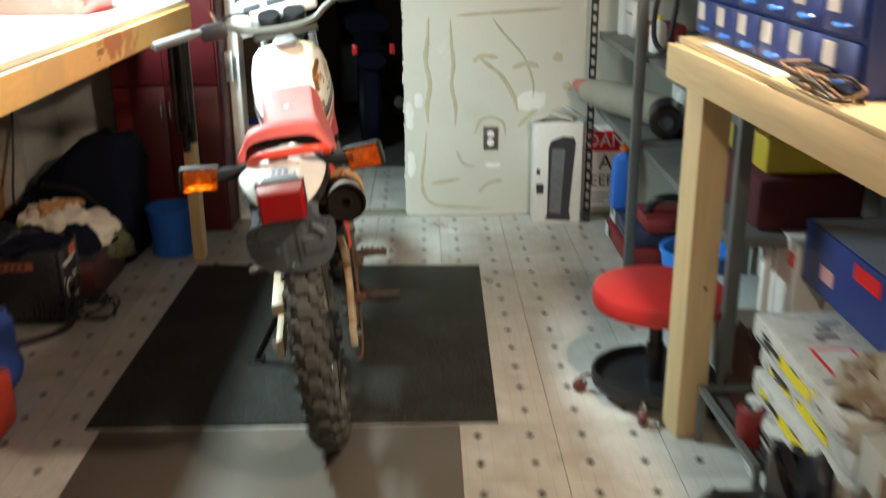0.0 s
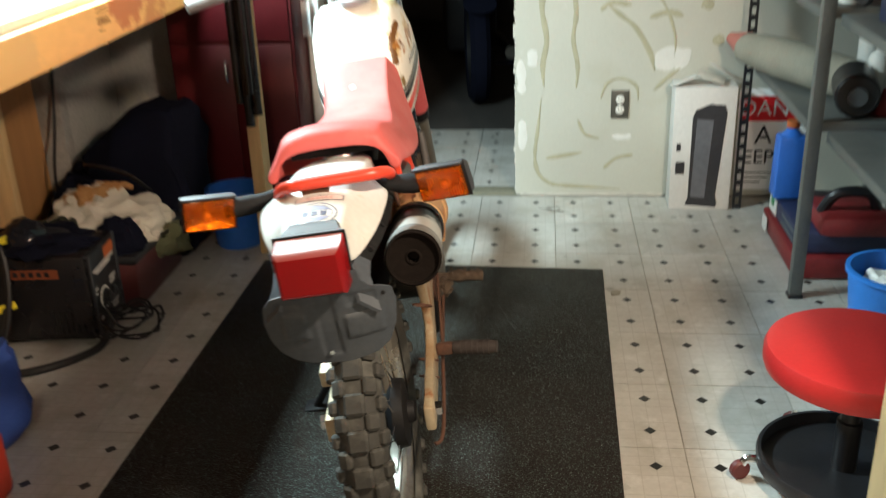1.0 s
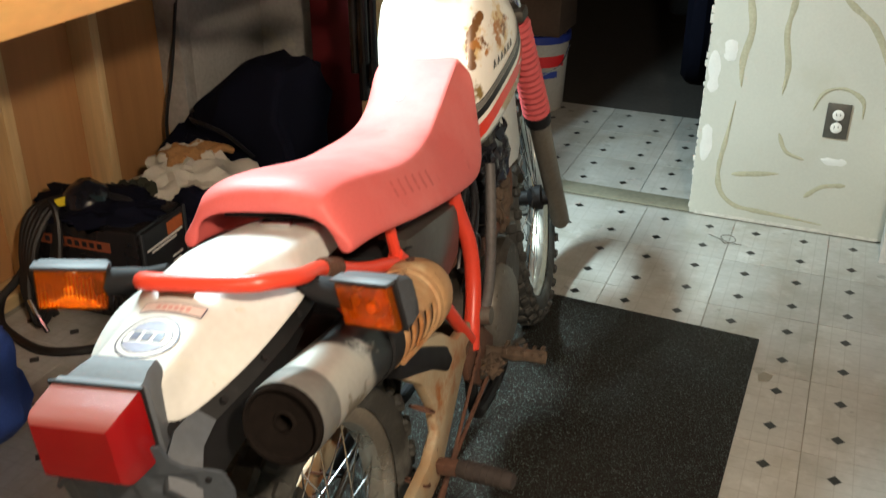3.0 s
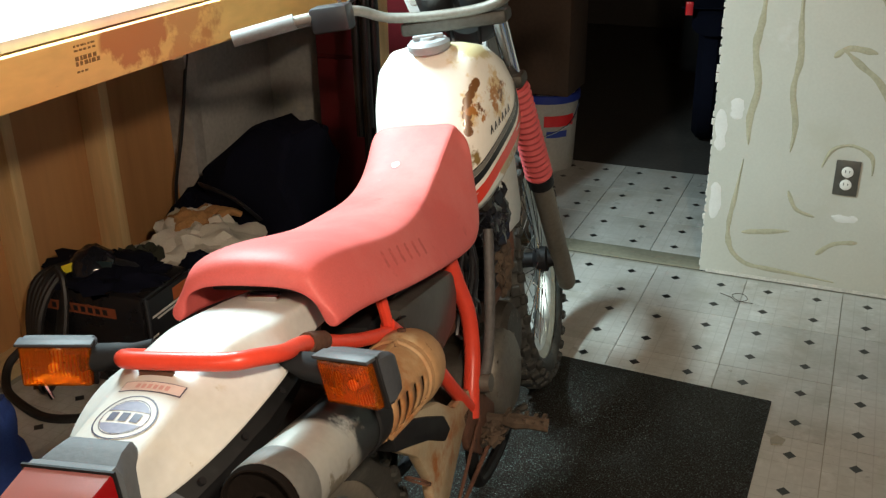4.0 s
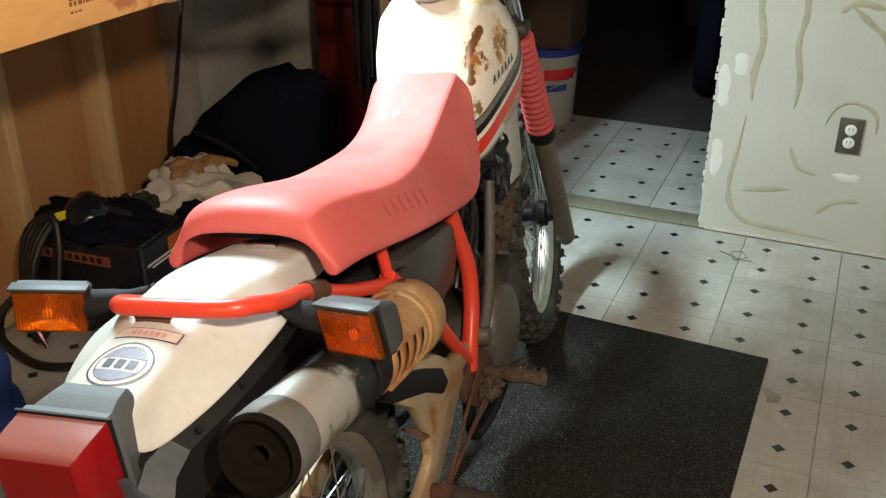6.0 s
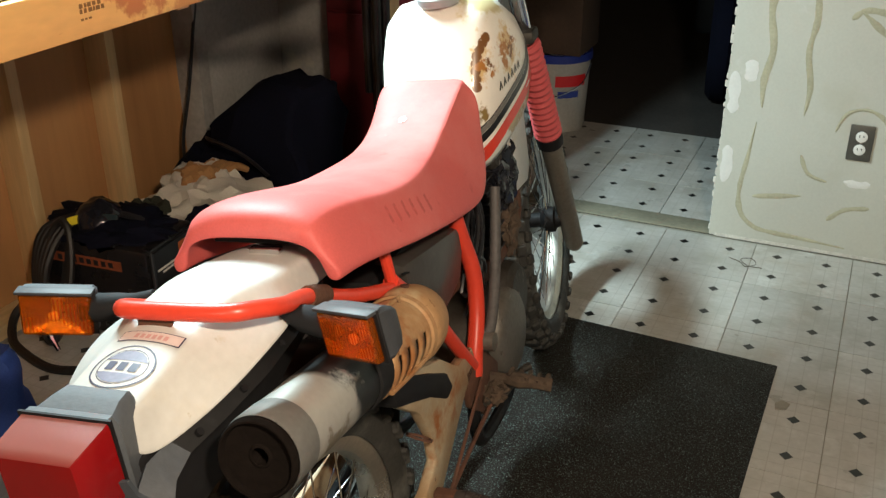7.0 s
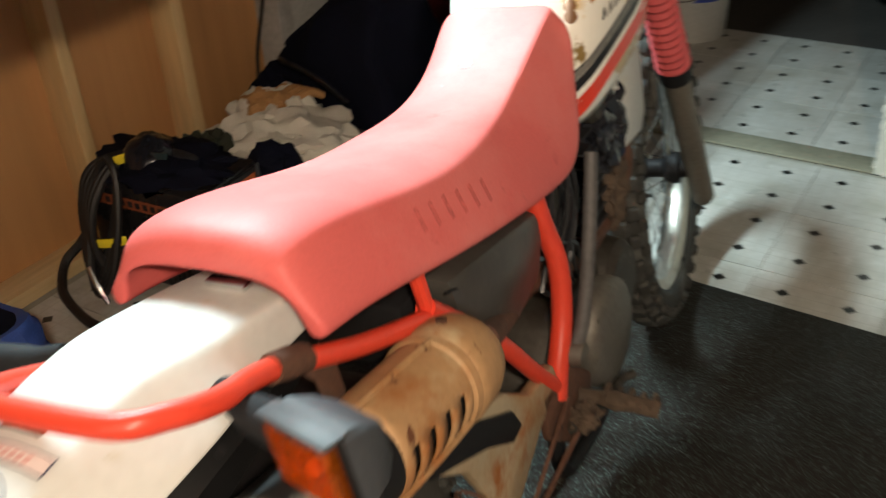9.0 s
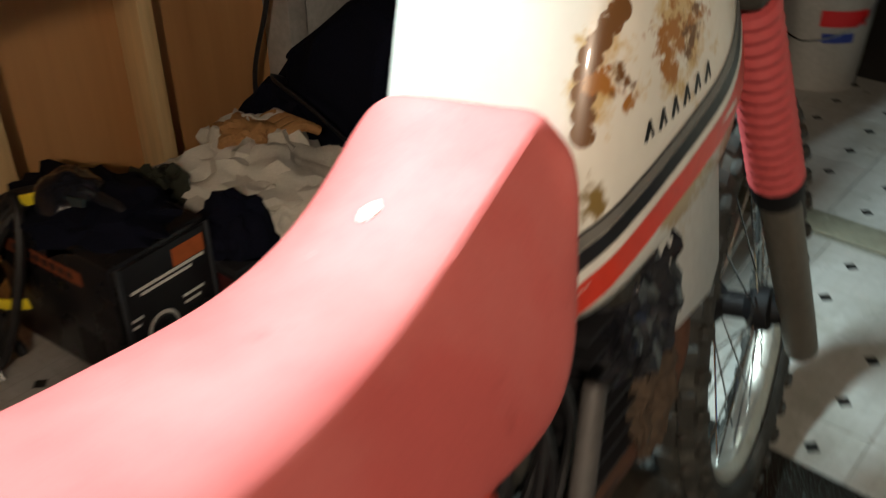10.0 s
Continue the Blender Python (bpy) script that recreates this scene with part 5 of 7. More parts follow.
for a in (95, 215):
    ra = radians(a)
    part("shield_seam", tube([MUF @ Vector((0.0535 * math.cos(ra), 0.0535 * math.sin(ra), 0.268)), MUF @ Vector((0.0545 * math.cos(ra), 0.0545 * math.sin(ra), 0.34)), MUF @ Vector((0.0535 * math.cos(ra), 0.0535 * math.sin(ra), 0.415))], 0.004, 8, 2), M_SHIELD, shield)
part("muffler_nose", lathe([(0.050, 0.405), (0.056, 0.410), (0.0575, 0.420), (0.055, 0.424), (0.058, 0.428), (0.059, 0.44), (0.057, 0.47), (0.051, 0.492), (0.038, 0.507), (0.022, 0.513), (0, 0.513)], 36, MUF), M_SHIELD, bike, "rusty cream muffler front chamber")
part("muffler_bolt", lathe([(0, 0), (0.007, 0), (0.007, 0.006), (0, 0.006)], 6, MUF @ pose(0.0, 0.0555, 0.45, -90, 0, 0)), M_RUST, muf)
part("exhaust_pipe", tube([(0.135, 0.33, 0.665), (0.09, 0.45, 0.60), (0.06, 0.62, 0.56), (0.065, 0.80, 0.50), (0.07, 0.98, 0.53), (0.06, 1.03, 0.60), (0.04, 0.97, 0.68)], 0.017, 12, 6), M_RUST, bike, "rusted exhaust pipe")

# engine
eng = part("engine_case", plate([(0.54, 0.36), (0.58, 0.325), (0.85, 0.315), (0.925, 0.36), (0.925, 0.42), (0.88, 0.48), (0.62, 0.49), (0.54, 0.42)], -0.050, 0.088, (1, 2, 0), 0.02), M_ENGINE, bike, "grimy alloy engine case")
part("clutch_cover", lathe([(0, 0.020), (0.073, 0.020), (0.088, 0.011), (0.094, 0.0), (0.094, -0.02)], 32, pose(0.105, 0.775, 0.372, 0, 90, 0)), M_COVER, eng, "dull cast clutch cover")
part("side_case", lathe([(0, 0.022), (0.06, 0.022), (0.072, 0.01), (0.076, -0.02)], 28, pose(0.090, 0.86, 0.415, 0, 90, 0)), M_ENGINE, eng)
for k in range(8):
    a = 2 * math.pi * k / 8
    part("case_bolt", lathe([(0, 0), (0.006, 0), (0.006, 0.006), (0, 0.006)], 6, pose(0.113, 0.775 + 0.083 * math.cos(a), 0.372 + 0.083 * math.sin(a), 0, 90, 0)), M_COVER, eng)
part("left_cover", lathe([(0, 0.015), (0.055, 0.015), (0.065, 0.0), (0.065, -0.02)], 28, pose(-0.057, 0.78, 0.40, 0, -90, 0)), M_ENGINE, eng)
cyl = part("cylinder", box((-0.055, 0.83, 0.47), (0.055, 0.945, 0.72), 0.01), M_ENGINE, bike)
for k in range(9):
    z = 0.50 + 0.024 * k
    part("cooling_fin", box((-0.083, 0.80, z), (0.083, 0.975, z + 0.005), 0.002), M_BLACK, cyl)
part("cylinder_head", box((-0.075, 0.80, 0.715), (0.075, 0.965, 0.79), 0.016), M_COVER, bike, "grimy cylinder head")
part("rocker_cap", lathe([(0, 0.016), (0.026, 0.016), (0.034, 0.006), (0.034, -0.02)], 20, pose(0.078, 0.86, 0.735, 0, 90, 0)), M_ENGINE, bike)
part("carburettor", box((-0.045, 0.66, 0.56), (0.045, 0.80, 0.68), 0.02), M_COVER, bike)
part("intake_boot", tube([(0, 0.79, 0.63), (0, 0.62, 0.64), (0, 0.52, 0.66)], 0.035, 14, 3), M_INNER, bike)
M_CRUMPLE = material("glossy_black_film", (0.016, 0.017, 0.022), 0.20, 0, 0.3, 14, 60, 0.1, [((0.055, 0.055, 0.06), 16, 0.58, 0.12), ((0.10, 0.07, 0.05), 22, 0.66, 0.08)])


def crumpled(rx, ry, h, seed, m, freq=38, deep=0.5):
    bm = soft_heap(rx, ry, h, seed, 0.35, n=40)
    for v in bm.verts:
        if v.co.z > 0.002:
            p = v.co * freq + Vector((seed, 0, 0))
            v.co.z += h * deep * (1 - 2.4 * abs(noise.noise(p)))
            v.co.x += rx * 0.06 * noise.noise(p * 1.7)
    bm.transform(m)
    return bm


part("crumpled_wrap", crumpled(0.072, 0.062, 0.026, 31.0, pose(0.070, 0.905, 0.668, 0, 90, 0)), M_CRUMPLE, bike, "crumpled glossy black plastic over the cylinder")
part("mud_cake", crumpled(0.055, 0.045, 0.016, 41.0, pose(0.078, 0.93, 0.545, 0, 90, 0)), M_MUDDY, bike, "caked brown mud on the cooling fins")
part("kick_starter", tube([(0.112, 0.60, 0.445), (0.126, 0.615, 0.475), (0.130, 0.645, 0.53), (0.128, 0.69, 0.62), (0.122, 0.735, 0.71)], [0.015, 0.011, 0.0105, 0.0105, 0.010], 12, 5), material("worn_grey_steel", (0.095, 0.09, 0.088), 0.65, 0.2, 0.3, 10, 110, 0.2, [((0.16, 0.05, 0.03), 9, 0.6, 0.1)]), bike, "worn kick-start lever")
part("kick_boss", lathe([(0, 0.02), (0.018, 0.02), (0.02, -0.02), (0, -0.02)], 14, pose(0.118, 0.60, 0.452, 0, 90, 0)), M_COVER, bike)
for s in (1,):
    sc = part("side_cover", plate([(0.335, 0.735), (0.595, 0.690), (0.602, 0.640), (0.575, 0.590), (0.49, 0.572), (0.40, 0.618), (0.35, 0.68)], s * 0.03, s * 0.098, (1, 2, 0), 0.016), M_SIDE, bike, "dusty dark grey side cover")
    part("cover_groove", tube([(s * 0.095, 0.33, 0.722), (s * 0.096, 0.45, 0.68), (s * 0.095, 0.54, 0.665)], 0.002, 6), M_INNER, sc)
part("battery_box", box((-0.065, 0.28, 0.64), (0.065, 0.50, 0.73), 0.01), M_INNER, bike)
rng = random.Random(12)
for k in range(7):
    y0 = 0.66 + rng.uniform(0, 0.12)
    part("hose", tube([(0.07 + rng.uniform(0, 0.03), y0, 0.72), (0.09 + rng.uniform(-0.02, 0.02), y0 + rng.uniform(-0.05, 0.05), 0.63), (0.08, y0 + rng.uniform(-0.08, 0.08), 0.55), (0.07, y0 + rng.uniform(-0.05, 0.1), 0.48)], 0.0045, 6, 4), M_BLACK, bike)


# ---- the room's things: mats ----
def slab(name, pts, z0, z1, mat, label, category):
    ob = part(name, plate(pts, z0, z1, (0, 1, 2), 0.0015), mat)
    return tagged(ob, label, category)


slab("rubber_mat", [(-1.078, 2.586), (0.15, 2.59), (0.17, 3.957), (-1.052, 4.008)], 0.0005, 0.008, M_MAT, "dark gritty rubber floor mat under the motorcycle", "floor mat")
slab("vinyl_runner", [(-1.03, 1.15), (0.03, 1.15), (0.034, 2.578), (-1.03, 2.572)], 0.0005, 0.004, M_MAT2, "dusty brown vinyl runner on the tiles", "floor mat")

# ---- workbench on the west side ----
M_FASCIA = stained(M_FASCIA, [((-1.0, 3.03, 1.08), 0.10, (0.52, 0.20, 0.06), 0.38, 16), ((-1.0, 3.20, 1.05), 0.13, (0.58, 0.28, 0.09), 0.46, 14), ((-1.0, 2.5, 1.06), 0.14, (0.70, 0.46, 0.17), 0.40, 12)])
bench = thing("workbench", "long workbench with a pale top and stained pine front board", "workbench")
part("bench_top", box((-1.925, -0.9, 1.108), (-1.02, 4.08, 1.128), 0.002), M_BENCHTOP, bench)
# added unseen layer: dark underside keeps floor bounce off the plywood wall
part("sub_top", box((-1.925, -0.9, 1.086), (-1.042, 4.07, 1.1065), 0.002), material("bounce_damping_board", (0.11, 0.07, 0.04), 0.9, 0, 0.2, 14, 120, 0.2), bench, "added dark board under the top that damps bounced light")
part("rear_shelf", box((-1.925, 4.083, 1.108), (-1.30, 4.73, 1.128), 0.002), M_BENCHTOP, bench)
part("front_board", box((-1.04, -0.9, 1.017), (-1.002, 4.075, 1.106), 0.004), M_FASCIA, bench, "pine board with a rusty brown stain")
for y in (4.13, 1.2, -0.6):
    part("leg", box((-1.090, y - 0.045, 0.001), (-1.043, y + 0.04, 1.016), 0.003), M_STUD, bench)
for y in (3.2, 2.2, 1.2, 0.2):
    part("bearer", box((-1.835, y - 0.019, 1.0), (-1.045, y + 0.019, 1.0855), 0.002), M_STUD, bench)
# printed marks of the mill on the front board
M_INK = material("faded_ink", (0.22, 0.12, 0.04), 0.8)
stamp = bmesh.new()
rng = random.Random(3)
for r, z in enumerate((1.092, 1.084, 1.072, 1.063, 1.047)):
    y = 2.872
    while y < (2.925 if r != 4 else 2.90):
        w = rng.uniform(0.003, 0.010)
        box((-1.0022, y, z - (0.004 if r in (2, 3) else 0)), (-1.0014, y + w, z + 0.0035), bm=stamp)
        y += w + rng.uniform(0.002, 0.005)
part("mill_stamp", stamp, M_INK, bench, "rows of faded brown ink marks")

# red tool chest on the bench
chest = thing("tool_chest", "glossy red metal tool chest on the workbench", "tool chest")
part("chest_body", box((-1.56, 3.36, 1.13), (-1.19, 3.68, 1.40), 0.008), material("red_enamel", (0.75, 0.06, 0.04), 0.3, 0, 0.05), chest)
for z in (1.16, 1.24, 1.32):
    d = part("drawer", box((-1.192, 3.38, z), (-1.183, 3.66, z + 0.07), 0.003), material("red_drawer", (0.72, 0.055, 0.04), 0.3, 0, 0.05), chest)
    part("drawer_pull", tube([(-1.178, 3.42, z + 0.055), (-1.172, 3.52, z + 0.055), (-1.178, 3.62, z + 0.055)], 0.005, 8), M_CHROME, d)
vise = thing("bench_vise", "small grey bench vise on the workbench", "vise")
M_CASTGREY = material("grey_cast_iron", (0.22, 0.23, 0.24), 0.5, 0.6, 0.2, 12, 80, 0.3)
part("vise_base", lathe([(0, 0), (0.075, 0), (0.07, 0.03), (0.045, 0.05), (0.045, 0.09), (0, 0.09)], 24, pose(-1.34, 2.62, 1.128)), M_CASTGREY, vise)
part("vise_jaw", box((-1.43, 2.58, 1.21), (-1.33, 2.68, 1.29), 0.01), M_CASTGREY, vise)
part("moving_jaw", box((-1.30, 2.585, 1.21), (-1.24, 2.675, 1.285), 0.01), M_CASTGREY, vise)
part("vise_handle", tube([(-1.2, 2.63, 1.17), (-1.2, 2.63, 1.31)], 0.008, 10), M_CHROME, vise)
part("vise_screw", tube([(-1.4, 2.63, 1.24), (-1.19, 2.63, 1.24)], 0.016, 12), M_CASTGREY, vise)

# ---- red cabinet beyond the bench ----
cab = thing("metal_cabinet", "tall dark red metal cabinet in the corner by the opening", "cabinet")
part("cabinet_body", box((-1.50, 4.505, 0.002), (-1.0, 4.728, 1.75), 0.006), M_RED_CAB, cab)
for z0, z1 in ((0.03, 0.70), (0.715, 1.72)):
    for x0, x1, hx in ((-1.49, -1.253, -1.27), (-1.247, -1.01, -1.23)):
        d = part("cabinet_door", box((x0, 4.492, z0), (x1, 4.5035, z1), 0.003), M_RED_CAB, cab)
        part("door_handle", tube([(hx, 4.49, z1 - 0.14), (hx, 4.47, z1 - 0.13), (hx, 4.47, z1 - 0.07), (hx, 4.49, z1 - 0.06)], 0.005, 8), M_CHROME, d)

# white board standing at the jamb with a card on it
board = thing("white_board_strip", "bright white painted trim board standing beside the red cabinet", "trim board")
M_BRIGHT = material("gloss_white_paint", (0.86, 0.86, 0.84), 0.3, 0, 0.03)
part("strip", box((-0.992, 4.712, 0.002), (-0.942, 4.733, 1.9), 0.002), M_BRIGHT, board)
part("card", box((-1.075, 4.66, 0.70), (-0.965, 4.667, 0.84), 0.001), M_BRIGHT, board, "white card with pale red print")
part("card_print", box((-1.065, 4.658, 0.75), (-1.02, 4.6595, 0.76)), material("pale_red_print", (0.7, 0.3, 0.28), 0.6), board)

wall_lead = thing("wall_cable", "thin dark cable hanging down the wall beside the grey panel", "cable")
part("cable_run", tube([(-1.842, 4.24, 1.08), (-1.838, 4.235, 0.80), (-1.838, 4.20, 0.66), (-1.836, 4.14, 0.47), (-1.836, 4.085, 0.33), (-1.836, 4.075, 0.22)], 0.006, 8), M_BLACK, wall_lead)

# black hose bundle hung on the bench leg
M_HOSE = material("glossy_black_hose", (0.010, 0.010, 0.011), 0.22, 0, 0.15, 8, 60, 0.05)
hose = thing("black_hose", "black rubber hose hung on the bench end leg", "hose")
for dx, dy, z in ((-0.006, 0.0, 0.50), (0.024, 0.004, 0.54), (-0.034, 0.004, 0.58), (0.01, -0.022, 0.62)):
    part("hose_run", tube([(-1.062 + dx, 4.062 + dy, 1.012), (-1.062 + dx, 4.062 + dy, 0.8), (-1.060 + dx, 4.062 + dy, z)], 0.0155, 12), M_HOSE, hose)

# blue tub on the floor
tub = thing("blue_tub", "blue plastic tub standing on the tiles", "bucket", pose(-1.2, 4.2, 0.0))
part("tub_body", lathe([(0, 0.004), (0.085, 0.0), (0.09, 0.01), (0.105, 0.21), (0.113, 0.212), (0.113, 0.222), (0.1, 0.222), (0.088, 0.02), (0, 0.015)], 32), M_BLUE, tub)

# ---- welder, cloths, bag under the bench ----
M_WELD = material("welder_black", (0.013, 0.012, 0.013), 0.28, 0, 0.2, 8, 80, 0.08)
M_ORANGE = material("orange_label", (0.52, 0.13, 0.035), 0.5, 0, 0.15)
M_YELLOW = material("yellow_tape", (0.80, 0.66, 0.03), 0.5, 0, 0.1)
M_RUBBER = material("black_rubber_cable", (0.012, 0.011, 0.011), 0.55, 0, 0.2)
welder = thing("welding_machine", "black stick welder with a dial and coiled cables on the floor", "welder", pose(-1.40, 3.365, 0, 0, 0, 4))
part("welder_body", box((-0.37, 0, 0.015), (-0.005, 0.23, 0.295), 0.012), M_WELD, welder)
pn = part("control_panel", box((-0.006, 0.012, 0.03), (0.004, 0.218, 0.285), 0.003), M_BLACK, welder)
part("dial", lathe([(0.0, 0), (0.028, 0), (0.028, 0.006), (0.017, 0.007), (0.017, 0.022), (0, 0.024)], 24, pose(0.004, 0.085, 0.125, 0, 90, 0)), [M_BLACK], pn)
part("dial_ring", lathe([(0.029, 0), (0.036, 0), (0.036, 0.002), (0.029, 0.002)], 28, pose(0.0042, 0.085, 0.125, 0, 90, 0)), M_WHITE, pn)
part("panel_label", box((0.0042, 0.13, 0.235), (0.0052, 0.205, 0.272)), M_ORANGE, pn, "orange maker's plate")
for k, (y, z, w) in enumerate(((0.05, 0.215, 0.12), (0.02, 0.17, 0.025), (0.02, 0.155, 0.018), (0.14, 0.16, 0.05), (0.14, 0.145, 0.04), (0.02, 0.07, 0.03), (0.13, 0.075, 0.06), (0.13, 0.062, 0.05))):
    part("print_bar", box((0.0042, y, z), (0.005, y + w, z + 0.006)), M_WHITE, pn)
for y, z in ((0.15, 0.115), (0.185, 0.115), (0.03, 0.045), (0.075, 0.045)):
    part("socket", lathe([(0, 0), (0.016, 0), (0.016, 0.012), (0.009, 0.014), (0, 0.014)], 16, pose(0.004, y, z, 0, 90, 0)), M_BLACK, pn)
part("side_stripe", box((-0.33, -0.0012, 0.225), (-0.09, -0.0004, 0.255)), material("faded_orange_stripe", (0.22, 0.06, 0.025), 0.5), welder)
for k in range(8):
    part("side_bar", box((-0.30 + k * 0.024, -0.0022, 0.232), (-0.286 + k * 0.024, -0.0013, 0.248)), M_BLACK, welder)
for k in range(7):
    part("vent_slot", box((-0.14 + 0.018 * k, -0.0015, 0.04), (-0.132 + 0.018 * k, -0.0003, 0.12)), M_RUBBER, welder)
for y in (0.006, 0.212):
    part("panel_trim", box((0.003, y, 0.02), (0.009, y + 0.010, 0.292), 0.002), M_SIGHOUSE, welder)
part("panel_trim_bright", box((0.0042, 0.03, 0.2265), (0.0056, 0.20, 0.2325)), M_WHITE, welder)
part("top_cover", soft_heap(0.17, 0.115, 0.055, 27.0, 0.35, m=pose(-0.20, 0.12, 0.292)), M_BLACKCLOTH, welder, "black cover slumped over the welder")
part("carry_handle", tube([(-0.3, 0.11, 0.29), (-0.29, 0.11, 0.335), (-0.1, 0.11, 0.335), (-0.09, 0.11, 0.29)], 0.011, 10), M_BLACK, welder)

cable = thing("welding_cable", "thick black welding cable coiled beside the welder", "cable")
loops = []
for k in range(4):
    r = 0.125 + 0.012 * k
    pts = []
    for a in range(0, 13):
        u = 2 * math.pi * a / 12
        pts.append((-1.73 + 0.018 * k + 0.05 * math.sin(u), 3.335 - 0.012 * k + 0.06 * math.cos(u), 0.185 + r * math.cos(u)))
    loops.append(pts)
for pts in loops:
    part("coil", tube(pts, 0.010, 8, 4), M_RUBBER, cable)
part("floor_loop", tube([(-1.78, 3.36, 0.16), (-1.82, 3.32, 0.09), (-1.84, 3.28, 0.055), (-1.815, 3.235, 0.025), (-1.755, 3.195, 0.013), (-1.604, 3.152, 0.013), (-1.504, 3.183, 0.013), (-1.417, 3.263, 0.013), (-1.378, 3.34, 0.02), (-1.37, 3.40, 0.07)], 0.0125, 10, 8), M_RUBBER, cable)
for x, y, z, rz in ((-1.645, 3.39, 0.344, 40), (-1.675, 3.285, 0.150, 10), (-1.635, 3.300, 0.158, 25)):
    part("yellow_tag", box((-0.03, -0.006, -0.012), (0.025, 0.0, 0.012), 0.002, pose(x, y, z, 0, -12, rz)), M_YELLOW, cable, "yellow tape tag")
for k in range(5):
    x0 = -1.755 + 0.016 * k
    part("draped_cable", tube([(x0 + 0.10, 3.50, 0.30), (x0 + 0.05, 3.42, 0.325 + 0.006 * k), (x0 + 0.01, 3.35, 0.305), (x0 - 0.005, 3.315 - 0.006 * k, 0.22), (x0 - 0.002, 3.30 - 0.006 * k, 0.12), (x0 + 0.03, 3.29, 0.03)], 0.011, 8, 5), M_RUBBER, cable)
part("clamp_handle", tube([(-1.70, 3.245, 0.095), (-1.67, 3.235, 0.055), (-1.64, 3.23, 0.012)], [0.007, 0.009, 0.006], 8, 4), M_CHROME, cable, "dull metal clamp handle")
thin = thing("ground_leads", "tangle of thin black leads beside the welder", "cable")
rng = random.Random(5)
for k in range(5):
    c = (-1.325 + rng.uniform(-0.02, 0.02), 3.42 + rng.uniform(-0.04, 0.04))
    r = 0.05 + rng.uniform(0, 0.035)
    pts = [(c[0] + r * math.cos(a), c[1] + r * math.sin(a) * 1.3, 0.012 + 0.012 * k + 0.035 * abs(math.sin(a + k))) for a in [0.9 * j + k for j in range(8)]]
    part("lead", tube(pts, 0.004, 6, 4), M_RUBBER, thin)
part("lead", tube([(-1.39, 3.41, 0.12), (-1.34, 3.38, 0.06), (-1.33, 3.44, 0.02)], 0.004, 6), M_RUBBER, thin)

helmet = thing("welding_mask", "glossy black welding mask lying on the welder", "welding mask", pose(-1.62, 3.44, 0.30))
part("mask_shell", soft_heap(0.075, 0.07, 0.085, 3.0, 0.1), material("gloss_black", (0.012, 0.013, 0.018), 0.15, 0, 0.1), helmet)
part("mask_window", box((0.03, -0.055, 0.02), (0.075, -0.045, 0.05), 0.003, pose(0, 0, 0, -15, 0, 15)), material("dark_glass", (0.02, 0.035, 0.04), 0.08), helmet)

tote = thing("storage_tote", "black-lidded dark red storage tote on the floor", "storage box")
part("tote_body", box((-1.80, 3.60, 0.003), (-1.36, 4.0, 0.17), 0.015, taper=(1.04, 1.04)), material("dark_red_plastic", (0.06, 0.01, 0.01), 0.45), tote)
part("tote_lid", box((-1.815, 3.585, 0.171), (-1.345, 4.015, 0.20), 0.008), M_BLACK, tote)
M_RAG = material("off_white_cotton", (0.56, 0.53, 0.45), 0.95, 0, 0.12, 12, 260, 0.6, [((0.25, 0.23, 0.16), 6, 0.6, 0.1)])
rag = thing("cotton_rag", "crumpled off-white cotton cloth on the storage tote", "cloth")
for k, (rx, ry, h, sd, m) in enumerate(((0.20, 0.16, 0.10, 11.0, pose(-1.54, 3.81, 0.201, 0, 0, 20)), (0.14, 0.11, 0.125, 13.0, pose(-1.60, 3.86, 0.201, 0, 0, -25)), (0.12, 0.09, 0.085, 19.0, pose(-1.44, 3.76, 0.201, 0, 0, 50)))):
    rag_bm = soft_heap(rx, ry, h, sd, 0.3, m=m)
    bmesh.ops.subdivide_edges(rag_bm, edges=rag_bm.edges[:], cuts=1)
    for v in rag_bm.verts:
        if v.co.z > 0.205:
            v.co.z += 0.010 * (1 - 2 * abs(noise.noise(v.co * 16 + Vector((sd, 0, 0))))) + 0.004 * noise.noise(v.co * 42)
    part("cloth_fold", rag_bm, M_RAG, rag)
gl = thing("work_glove", "tan leather work glove on the cloth", "glove")
M_LEATHER = material("tan_leather", (0.33, 0.17, 0.06), 0.8, 0, 0.25, 12, 150, 0.4)
part("glove_palm", soft_heap(0.07, 0.055, 0.05, 21.0, 0.3, m=pose(-1.60, 3.84, 0.295, 10, 0, 30)), M_LEATHER, gl)
for k in range(4):
    part("glove_finger", tube([(-1.61 + 0.025 * k, 3.88, 0.31), (-1.60 + 0.028 * k, 3.93, 0.325), (-1.585 + 0.03 * k, 3.965, 0.305)], [0.014, 0.014, 0.010], 8), M_LEATHER, gl)
grn = thing("green_cloth", "dark olive cloth bundled behind the welder", "cloth")
part("cloth", soft_heap(0.075, 0.065, 0.10, 31.0, 0.4, m=pose(-1.62, 3.63, 0.201)), material("olive_cloth", (0.022, 0.025, 0.015), 0.95, 0, 0.25, 12, 240, 0.5), grn)
grn2 = thing("green_cloth", "olive cloth hanging over the tote's edge", "cloth")
part("cloth", soft_heap(0.12, 0.10, 0.09, 33.0, 0.4, m=pose(-1.40, 3.86, 0.12)), material("olive_cloth_pale", (0.085, 0.09, 0.045), 0.95, 0, 0.25, 12, 240, 0.5), grn2)

pouch = thing("black_pouch", "small black cloth pouch in front of the rag", "pouch")
